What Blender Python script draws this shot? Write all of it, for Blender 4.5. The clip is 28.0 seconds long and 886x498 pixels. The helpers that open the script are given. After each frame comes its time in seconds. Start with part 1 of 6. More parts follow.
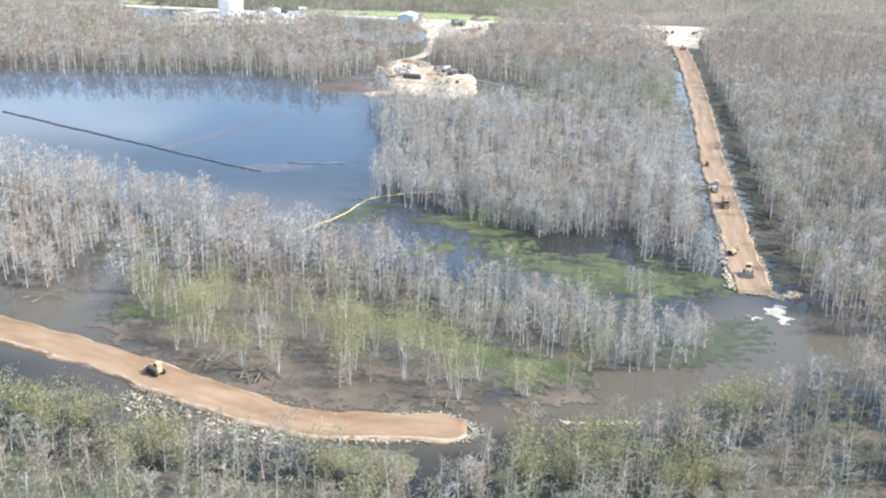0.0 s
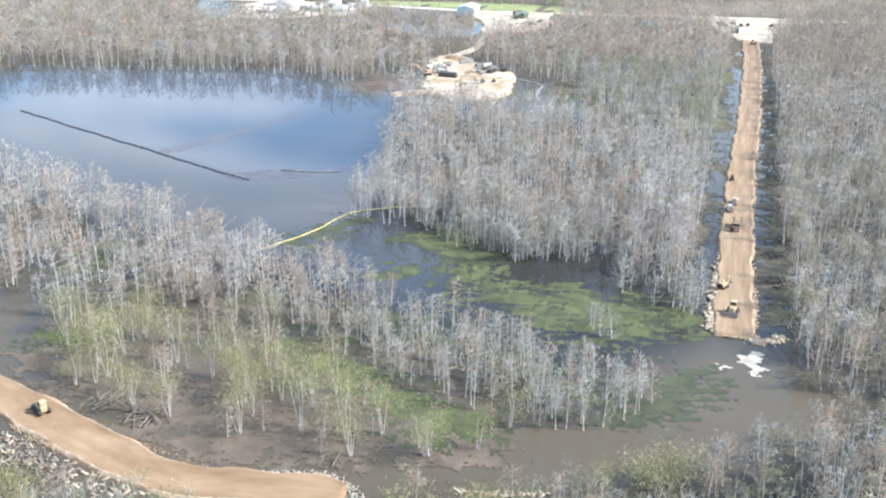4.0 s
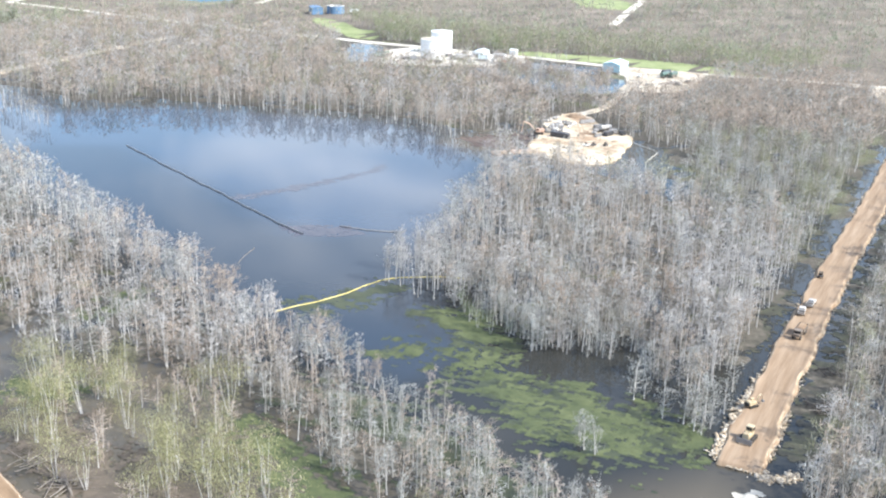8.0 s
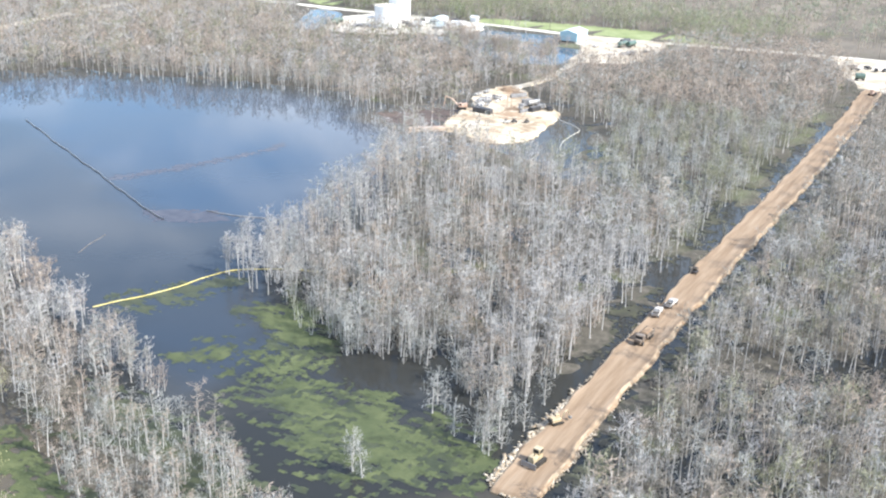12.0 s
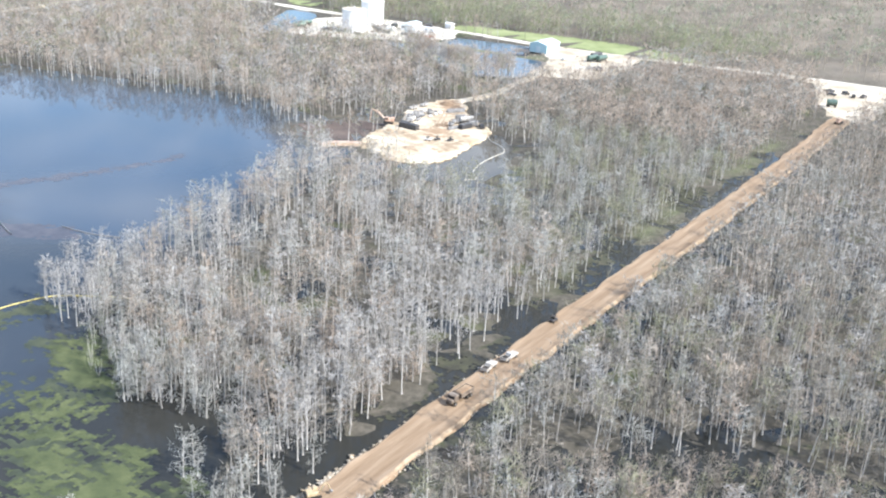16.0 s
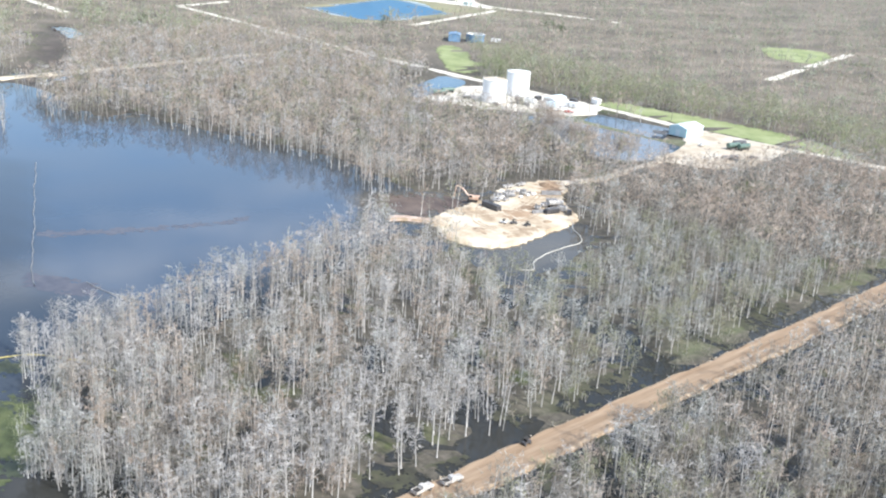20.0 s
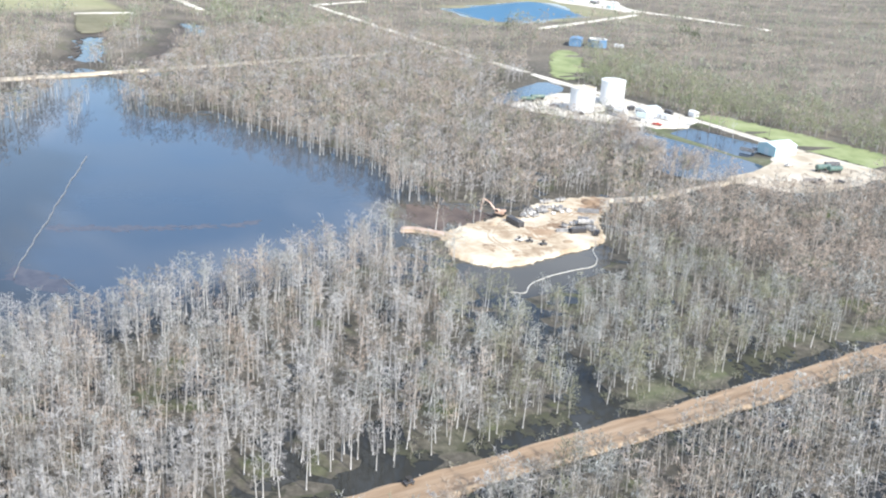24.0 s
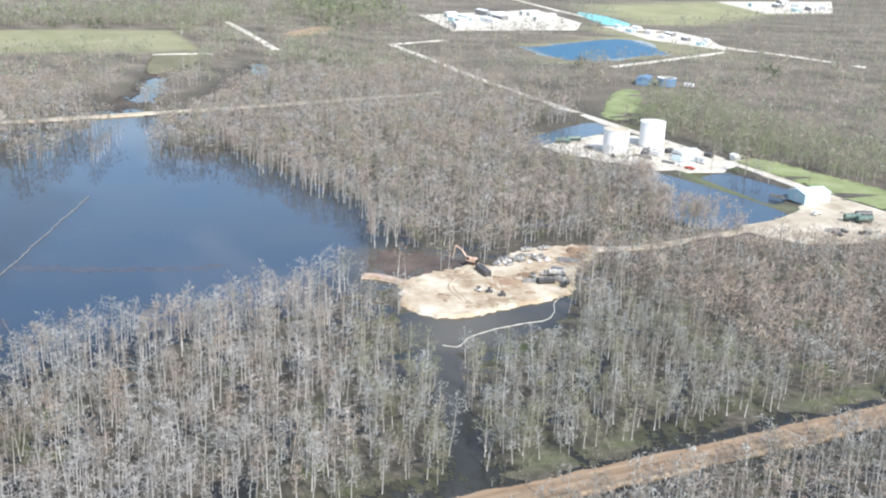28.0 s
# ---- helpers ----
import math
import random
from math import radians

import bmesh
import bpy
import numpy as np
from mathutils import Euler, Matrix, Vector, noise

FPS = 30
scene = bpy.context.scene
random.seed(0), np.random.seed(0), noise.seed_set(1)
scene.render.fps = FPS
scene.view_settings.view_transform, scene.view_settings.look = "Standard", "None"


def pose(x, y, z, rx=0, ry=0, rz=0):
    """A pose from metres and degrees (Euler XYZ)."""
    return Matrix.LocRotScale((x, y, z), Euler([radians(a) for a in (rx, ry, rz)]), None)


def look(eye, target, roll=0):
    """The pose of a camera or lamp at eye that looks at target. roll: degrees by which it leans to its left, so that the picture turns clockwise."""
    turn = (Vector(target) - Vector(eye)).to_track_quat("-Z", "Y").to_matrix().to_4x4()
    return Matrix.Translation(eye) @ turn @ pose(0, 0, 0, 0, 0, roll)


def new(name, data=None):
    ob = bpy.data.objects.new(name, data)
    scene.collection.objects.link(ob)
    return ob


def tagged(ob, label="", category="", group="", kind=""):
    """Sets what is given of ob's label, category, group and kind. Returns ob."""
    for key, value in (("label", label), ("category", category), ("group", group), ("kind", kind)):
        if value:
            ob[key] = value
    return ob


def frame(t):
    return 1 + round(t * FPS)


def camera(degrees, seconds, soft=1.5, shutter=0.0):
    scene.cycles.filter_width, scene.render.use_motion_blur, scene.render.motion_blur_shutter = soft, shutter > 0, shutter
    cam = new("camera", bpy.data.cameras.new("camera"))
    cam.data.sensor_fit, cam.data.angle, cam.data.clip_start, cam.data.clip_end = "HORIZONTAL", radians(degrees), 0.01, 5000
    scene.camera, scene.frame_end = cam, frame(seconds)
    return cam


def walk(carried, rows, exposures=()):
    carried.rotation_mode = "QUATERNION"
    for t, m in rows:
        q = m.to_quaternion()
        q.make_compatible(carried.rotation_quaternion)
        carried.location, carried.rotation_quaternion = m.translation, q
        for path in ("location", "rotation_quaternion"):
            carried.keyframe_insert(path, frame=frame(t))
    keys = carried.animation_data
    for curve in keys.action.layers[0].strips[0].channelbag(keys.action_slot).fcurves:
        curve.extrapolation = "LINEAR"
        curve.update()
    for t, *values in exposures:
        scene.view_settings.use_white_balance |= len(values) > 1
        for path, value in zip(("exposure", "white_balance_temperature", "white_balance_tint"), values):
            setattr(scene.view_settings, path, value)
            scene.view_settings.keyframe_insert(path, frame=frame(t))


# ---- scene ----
cam = camera(45.2, 28.0, soft=2.1)
METRES, EYE, TILT, LEAN, TURN = 449.4, 110.0, 0.0, 0.0, 8.8
ROWS = [
    (0.0, 0.0, 0.0, 0.0, 0.6, -19.91, -1.67),
    (0.5, 0.0126, 0.0081, 0.0015, 1.27, -19.6, -1.01),
    (1.0, 0.0249, 0.0159, 0.0025, 1.11, -19.75, -0.59),
    (1.5, 0.0364, 0.0232, 0.0027, 1.31, -21.33, -0.29),
    (2.0, 0.0488, 0.0324, 0.0049, 2.37, -21.88, -0.12),
    (2.5, 0.061, 0.0397, 0.0055, 4.31, -21.59, -0.02),
    (3.0, 0.0739, 0.0484, 0.0068, 5.36, -20.93, -0.7),
    (3.5, 0.0855, 0.0562, 0.0079, 6.44, -21.0, -0.76),
    (5.5, 0.1352, 0.0924, 0.0114, 10.38, -19.64, -0.35),
    (6.0, 0.1477, 0.1018, 0.0123, 13.07, -18.88, -0.36),
    (6.5, 0.1597, 0.111, 0.0142, 14.98, -19.23, -0.65),
    (7.0, 0.1741, 0.1205, 0.0145, 17.25, -18.97, -1.71),
    (7.5, 0.1848, 0.1295, 0.016, 18.23, -19.12, -2.05),
    (8.0, 0.1979, 0.1391, 0.017, 18.89, -18.98, -1.62),
    (8.5, 0.2096, 0.1487, 0.018, 20.55, -18.71, -1.29),
    (9.0, 0.223, 0.1593, 0.0191, 21.81, -18.79, -0.68),
    (9.5, 0.2354, 0.1698, 0.0206, 22.38, -18.78, -0.77),
    (10.0, 0.2486, 0.1803, 0.0216, 23.05, -18.7, -0.69),
    (10.5, 0.262, 0.1915, 0.0226, 23.22, -18.99, -0.79),
    (11.0, 0.2745, 0.2024, 0.0237, 23.19, -19.29, -1.03),
    (11.5, 0.2877, 0.214, 0.0248, 22.77, -19.86, -1.28),
    (12.0, 0.3012, 0.2266, 0.0259, 20.94, -21.17, -1.44),
    (12.5, 0.3138, 0.2385, 0.0272, 18.95, -21.6, -1.71),
    (13.0, 0.3258, 0.2506, 0.0282, 17.78, -21.39, -1.77),
    (13.5, 0.3373, 0.2629, 0.0294, 18.06, -21.07, -1.3),
    (15.5, 0.3869, 0.3171, 0.0301, 20.53, -22.05, -3.01),
    (16.0, 0.3997, 0.3338, 0.0332, 24.38, -21.4, -2.79),
    (16.5, 0.4111, 0.3468, 0.0337, 27.08, -20.36, -2.86),
    (17.0, 0.4242, 0.3625, 0.0346, 30.62, -19.29, -3.29),
    (17.5, 0.4354, 0.3764, 0.0355, 32.66, -19.85, -2.98),
    (18.0, 0.4479, 0.3925, 0.0367, 35.32, -19.4, -2.88),
    (18.5, 0.4597, 0.4077, 0.0384, 36.67, -19.12, -2.75),
    (19.0, 0.4734, 0.4249, 0.04, 37.02, -19.04, -3.46),
    (19.5, 0.4826, 0.4388, 0.0419, 37.06, -18.8, -3.97),
    (20.0, 0.4936, 0.4552, 0.0444, 37.49, -18.9, -3.81),
    (20.5, 0.5062, 0.4714, 0.0452, 39.02, -18.95, -3.97),
    (22.5, 0.5512, 0.537, 0.0499, 43.78, -19.72, -2.06),
    (23.0, 0.5605, 0.553, 0.0521, 45.44, -20.39, -2.21),
    (23.5, 0.5713, 0.5706, 0.0542, 46.46, -20.66, -2.0),
    (24.0, 0.5833, 0.5885, 0.0554, 48.15, -19.59, -3.52),
    (24.5, 0.5914, 0.6041, 0.0568, 49.32, -19.27, -3.29),
    (25.0, 0.6014, 0.6215, 0.0583, 51.63, -19.79, -2.88),
    (25.5, 0.6112, 0.6385, 0.0591, 53.38, -20.14, -2.21),
    (26.0, 0.6215, 0.6572, 0.0604, 55.16, -19.79, -3.15),
    (26.5, 0.6293, 0.6732, 0.0623, 54.85, -19.24, -3.11),
    (27.0, 0.6394, 0.6926, 0.0639, 55.46, -18.28, -3.26),
    (27.5, 0.6483, 0.7084, 0.0643, 55.68, -18.1, -2.96),
    (28.0, 0.6586, 0.7287, 0.0665, 55.83, -18.13, -2.17),
]
walk(cam, [(t, pose(0, 0, EYE, TILT, LEAN, TURN) @ pose(METRES * x, METRES * y, METRES * z, 90 + pitch, roll, yaw)) for t, x, y, z, yaw, pitch, roll in ROWS],
     exposures=[(0.0, 1.15), (6.0, 1.17), (11.0, 1.18), (13.0, 1.18), (16.0, 1.13), (17.0, 0.93), (19.0, 0.92), (20.0, 0.96), (23.0, 0.93), (26.0, 0.90), (28.0, 0.66)])

# ---- light ----
SUN_AZ, SUN_EL = 84.0, 42.0          # degrees from +y towards +x, and above the horizon
world = bpy.data.worlds.new("sky")
scene.world = world
world.use_nodes = True
wn = world.node_tree
sky = wn.nodes.new("ShaderNodeTexSky")
sky.sky_type = "NISHITA"
sky.sun_disc = False
sky.sun_elevation = radians(SUN_EL)
sky.sun_rotation = radians(SUN_AZ)
sky.air_density, sky.dust_density, sky.ozone_density = 1.0, 0.7, 1.3
wn.nodes["Background"].inputs["Strength"].default_value = 0.15
# thin high cloud
wc = wn.nodes.new("ShaderNodeTexCoord")
wm = wn.nodes.new("ShaderNodeMapping")
wm.inputs["Scale"].default_value = (1.0, 1.6, 3.0)
cl = wn.nodes.new("ShaderNodeTexNoise")
cl.inputs["Scale"].default_value, cl.inputs["Detail"].default_value, cl.inputs["Distortion"].default_value = 2.6, 7.0, 0.8
cr = wn.nodes.new("ShaderNodeMapRange")
cr.inputs["From Min"].default_value, cr.inputs["From Max"].default_value, cr.inputs["To Max"].default_value = 0.48, 0.75, 0.6
wx_ = wn.nodes.new("ShaderNodeMix")
wx_.data_type = "RGBA"
wx_.inputs["B"].default_value = (9.0, 9.2, 9.6, 1)
wn.links.new(wc.outputs["Generated"], wm.inputs[0])
wn.links.new(wm.outputs[0], cl.inputs["Vector"])
wn.links.new(cl.outputs["Fac"], cr.inputs["Value"])
wn.links.new(cr.outputs["Result"], wx_.inputs["Factor"])
wn.links.new(sky.outputs[0], wx_.inputs["A"])
wn.links.new(wx_.outputs["Result"], wn.nodes["Background"].inputs["Color"])
sun = new("sun", bpy.data.lights.new("sun", "SUN"))
sun.data.energy, sun.data.angle, sun.data.color = 3.6, radians(0.6), (1.0, 0.96, 0.90)
sd = Vector((math.sin(radians(SUN_AZ)) * math.cos(radians(SUN_EL)), math.cos(radians(SUN_AZ)) * math.cos(radians(SUN_EL)), math.sin(radians(SUN_EL))))
sun.matrix_world = look(sd * 800 + Vector((0, 400, 0)), (0, 400, 0))


# ---- materials ----
def material(name, colours, scale=0.5, rough=0.8, metal=0.0, bump=0.0, bump_scale=4.0, detail=6.0, stretch=(1, 1, 1), uv=False, rand=0.0, island=0.0, ior=0.0, thin=0.0):
    """A surface whose colour runs through the given ones with a noise at two scales."""
    m = bpy.data.materials.new(name)
    m.use_nodes = True
    n, l = m.node_tree.nodes, m.node_tree.links
    b = n["Principled BSDF"]
    b.inputs["Roughness"].default_value = rough
    b.inputs["Metallic"].default_value = metal
    if ior:
        b.inputs["IOR"].default_value = ior
    if uv:
        src = n.new("ShaderNodeTexCoord").outputs["UV"]
    else:
        src = n.new("ShaderNodeNewGeometry").outputs["Position"]
    mp = n.new("ShaderNodeMapping")
    mp.inputs["Scale"].default_value = stretch
    l.new(src, mp.inputs[0])
    a = n.new("ShaderNodeTexNoise")
    a.inputs["Scale"].default_value, a.inputs["Detail"].default_value, a.inputs["Roughness"].default_value = scale, detail, 0.65
    l.new(mp.outputs[0], a.inputs["Vector"])
    fac = a.outputs["Fac"]
    if rand or island:
        if island:
            r = n.new("ShaderNodeNewGeometry").outputs["Random Per Island"]
        else:
            r = n.new("ShaderNodeObjectInfo").outputs["Random"]
        ad = n.new("ShaderNodeMath")
        ad.operation = "MULTIPLY_ADD"
        l.new(r, ad.inputs[0])
        ad.inputs[1].default_value = rand or island
        l.new(fac, ad.inputs[2])
        sb = n.new("ShaderNodeMath")
        sb.operation = "SUBTRACT"
        l.new(ad.outputs[0], sb.inputs[0])
        sb.inputs[1].default_value = (rand or island) / 2
        fac = sb.outputs[0]
    cr = n.new("ShaderNodeValToRGB")
    els = cr.color_ramp.elements
    k = len(colours)
    while len(els) < k:
        els.new(0.5)
    for i, c in enumerate(colours):
        els[i].position = 0.3 + 0.4 * i / max(1, k - 1)
        els[i].color = (*c, 1)
    l.new(fac, cr.inputs[0])
    l.new(cr.outputs[0], b.inputs["Base Color"])
    if bump:
        c2 = n.new("ShaderNodeTexNoise")
        c2.inputs["Scale"].default_value, c2.inputs["Detail"].default_value = bump_scale, 4.0
        l.new(mp.outputs[0], c2.inputs["Vector"])
        bp = n.new("ShaderNodeBump")
        bp.inputs["Strength"].default_value = min(1.0, bump)
        bp.inputs["Distance"].default_value = 0.3
        l.new(c2.outputs["Fac"], bp.inputs["Height"])
        l.new(bp.outputs[0], b.inputs["Normal"])
    if thin:
        # light passes through a thin spray of twigs or leaves
        tr = n.new("ShaderNodeBsdfTranslucent")
        ms = n.new("ShaderNodeMixShader")
        ms.inputs[0].default_value = thin
        l.new(cr.outputs[0], tr.inputs["Color"])
        l.new(b.outputs[0], ms.inputs[1])
        l.new(tr.outputs[0], ms.inputs[2])
        l.new(ms.outputs[0], n["Material Output"].inputs["Surface"])
    return m


M_BARK = material("grey_bark", [(0.336, 0.326, 0.304), (0.493, 0.478, 0.452), (0.63, 0.614, 0.588)], 0.4, 0.9, island=0.4)
M_DULL = material("dull_bark", [(0.19, 0.175, 0.155), (0.28, 0.26, 0.24), (0.38, 0.365, 0.345)], 0.3, 0.9, island=0.4)
M_TWIG = material("grey_twigs", [(0.221, 0.202, 0.179), (0.362, 0.341, 0.315), (0.467, 0.452, 0.43), (0.546, 0.53, 0.511), (0.651, 0.635, 0.619)], 0.16, 0.9, island=0.16, thin=0.3)
M_BROWN = material("brown_twigs", [(0.278, 0.216, 0.17), (0.433, 0.355, 0.288), (0.505, 0.433, 0.366), (0.628, 0.561, 0.494)], 0.1, 0.9, island=0.12, thin=0.3)
M_DUSK = material("olive_grey_twigs", [(0.17, 0.154, 0.125), (0.289, 0.267, 0.227), (0.369, 0.334, 0.285), (0.488, 0.459, 0.408)], 0.17, 0.9, island=0.12, thin=0.3)
M_OLIVE = material("olive_twigs", [(0.18, 0.185, 0.10), (0.29, 0.29, 0.18), (0.36, 0.355, 0.265), (0.46, 0.46, 0.375)], 0.14, 0.9, island=0.25, thin=0.3)
M_SAGE = material("sage_grey_twigs", [(0.213, 0.213, 0.185), (0.364, 0.366, 0.333), (0.478, 0.482, 0.454), (0.593, 0.595, 0.572)], 0.15, 0.9, island=0.22, thin=0.3)
M_FARW = material("distant_twigs", [(0.27, 0.235, 0.18), (0.365, 0.318, 0.262), (0.44, 0.385, 0.325), (0.50, 0.45, 0.385)], 0.012, 0.9, island=0.1, thin=0.3)
M_FARG = material("distant_grey_twigs", [(0.22, 0.24, 0.165), (0.32, 0.34, 0.25), (0.42, 0.435, 0.345)], 0.02, 0.9, island=0.15, thin=0.3)
M_VERGE = material("budding_twigs", [(0.22, 0.245, 0.135), (0.325, 0.35, 0.215), (0.42, 0.435, 0.305)], 0.05, 0.9, island=0.25, thin=0.3)
M_WILLOW = material("spring_leaves", [(0.22, 0.22, 0.105), (0.33, 0.325, 0.165), (0.43, 0.415, 0.26)], 0.12, 0.8, island=0.3, thin=0.3)
M_BUSH = material("bush_leaves", [(0.165, 0.20, 0.095), (0.27, 0.315, 0.16), (0.36, 0.385, 0.245)], 0.06, 0.8, island=0.25, thin=0.3)
M_SAND = material("tan_dirt", [(0.207, 0.14, 0.086), (0.284, 0.205, 0.135), (0.378, 0.288, 0.203)], 0.5, 0.95, bump=0.4, bump_scale=1.2, stretch=(1, 0.07, 1), uv=True)
M_CLAY = material("orange_dirt", [(0.20, 0.13, 0.075), (0.275, 0.187, 0.112), (0.355, 0.258, 0.165)], 0.2, 0.95, bump=0.4, bump_scale=1.0, stretch=(1, 0.3, 1), uv=True)
M_PAD = material("pale_sand", [(0.30, 0.22, 0.145), (0.45, 0.365, 0.26), (0.57, 0.50, 0.39), (0.66, 0.60, 0.50)], 0.085, 0.95, bump=0.5, bump_scale=0.7)
M_SHELL = material("white_shell_gravel", [(0.42, 0.385, 0.30), (0.60, 0.56, 0.475), (0.74, 0.71, 0.64)], 0.06, 0.95, bump=0.3)
M_ROCK = material("pale_debris", [(0.30, 0.235, 0.16), (0.45, 0.38, 0.285), (0.60, 0.53, 0.43)], 0.4, 0.9, island=0.4)
M_EDGE = material("dry_pale_dirt", [(0.25, 0.18, 0.115), (0.345, 0.265, 0.18), (0.47, 0.385, 0.285)], 0.3, 0.95, bump=0.5, bump_scale=2.0)
M_WEED2 = material("sunken_weed", [(0.022, 0.028, 0.015), (0.045, 0.055, 0.026), (0.07, 0.08, 0.04)], 0.25, 0.5)
M_FOAM = material("pale_foam", [(0.31, 0.288, 0.232), (0.413, 0.387, 0.323), (0.516, 0.49, 0.421)], 0.5, 0.8, island=0.3)
M_WEED = material("duckweed", [(0.032, 0.042, 0.017), (0.062, 0.08, 0.032), (0.086, 0.104, 0.042), (0.115, 0.134, 0.058)], 0.16, 0.8, bump=0.3, bump_scale=3)
M_WEED3 = material("dull_duckweed", [(0.04, 0.045, 0.024), (0.06, 0.07, 0.034), (0.085, 0.095, 0.05)], 0.12, 0.6)
M_LOG = material("dead_wood", [(0.10, 0.085, 0.065), (0.19, 0.165, 0.14), (0.31, 0.28, 0.245)], 0.5, 0.9, island=0.4)
M_WHITE = material("white_paint", [(0.74, 0.74, 0.73), (0.80, 0.80, 0.79), (0.83, 0.83, 0.82)], 0.3, 0.45)
M_BLUE = material("pale_blue_siding", [(0.42, 0.60, 0.64), (0.48, 0.66, 0.695), (0.53, 0.70, 0.73)], 0.2, 0.5)
M_ROOF = material("pale_blue_roof", [(0.56, 0.66, 0.70), (0.62, 0.72, 0.75), (0.67, 0.76, 0.79)], 0.2, 0.4)
M_YELLOW = material("machine_yellow", [(0.33, 0.255, 0.15), (0.46, 0.37, 0.235), (0.55, 0.47, 0.33)], 0.8, 0.5)
M_ORANGE = material("machine_orange", [(0.48, 0.29, 0.20), (0.60, 0.41, 0.31), (0.66, 0.52, 0.43)], 0.6, 0.5)
M_DARK = material("dark_rubber", [(0.02, 0.02, 0.02), (0.035, 0.033, 0.03), (0.07, 0.06, 0.05)], 2.0, 0.8)
M_STEEL = material("grey_steel", [(0.16, 0.16, 0.165), (0.25, 0.25, 0.25), (0.33, 0.33, 0.33)], 0.6, 0.55, 0.3)
M_GLASS = material("dark_glass", [(0.015, 0.02, 0.025), (0.02, 0.025, 0.03), (0.03, 0.035, 0.04)], 1.0, 0.08)
M_GREEN = material("green_tank_paint", [(0.06, 0.115, 0.095), (0.095, 0.16, 0.135), (0.15, 0.22, 0.19)], 0.4, 0.45)
M_RED = material("red_paint", [(0.35, 0.05, 0.03), (0.45, 0.08, 0.05), (0.48, 0.14, 0.1)], 0.5, 0.5)
M_BOOM = material("grey_boom", [(0.17, 0.17, 0.175), (0.24, 0.24, 0.24), (0.33, 0.32, 0.31)], 0.3, 0.4)
M_YBOOM = material("yellow_boom", [(0.46, 0.38, 0.12), (0.60, 0.51, 0.19), (0.66, 0.60, 0.34)], 0.15, 0.6)
M_HOSE = material("pale_hose", [(0.48, 0.46, 0.40), (0.58, 0.56, 0.50), (0.66, 0.64, 0.58)], 0.3, 0.6)
M_CARD = material("grey_truck_paint", [(0.05, 0.05, 0.055), (0.07, 0.07, 0.075), (0.10, 0.10, 0.10)], 1.0, 0.35)
M_TANW = material("dusty_paint", [(0.30, 0.28, 0.25), (0.46, 0.44, 0.41), (0.60, 0.58, 0.55)], 0.7, 0.6)
M_HAUL = material("muddy_truck_paint", [(0.11, 0.085, 0.065), (0.19, 0.155, 0.125), (0.28, 0.24, 0.20)], 0.8, 0.6)
M_CHAR = material("dark_felled_wood", [(0.03, 0.026, 0.022), (0.065, 0.055, 0.048), (0.15, 0.135, 0.12)], 0.6, 0.9, island=0.4)
M_SOIL = material("brown_soil", [(0.15, 0.095, 0.06), (0.24, 0.165, 0.105), (0.34, 0.25, 0.165)], 0.3, 0.95, bump=0.5, bump_scale=1.0)
M_CLAY2 = material("orange_tan_patch", [(0.25, 0.165, 0.10), (0.36, 0.255, 0.165), (0.47, 0.36, 0.25)], 0.25, 0.95, bump=0.4, bump_scale=1.0)
M_LOT = material("cream_gravel", [(0.346, 0.283, 0.205), (0.497, 0.437, 0.34), (0.659, 0.599, 0.502)], 0.06, 0.95, bump=0.3)
M_NAVY = material("blue_siding", [(0.10, 0.19, 0.31), (0.13, 0.24, 0.38), (0.17, 0.29, 0.44)], 0.2, 0.5)
M_PALE = material("bleached_dirt", [(0.29, 0.215, 0.145), (0.41, 0.325, 0.235), (0.55, 0.465, 0.36)], 0.4, 0.95, bump=0.5, bump_scale=2.0)
M_SPIT = material("pinkish_dirt", [(0.33, 0.235, 0.18), (0.47, 0.36, 0.29), (0.60, 0.49, 0.41)], 0.3, 0.95, bump=0.4)
M_TURQ = material("turquoise_liner", [(0.16, 0.50, 0.52), (0.22, 0.58, 0.60), (0.30, 0.64, 0.65)], 0.1, 0.5)


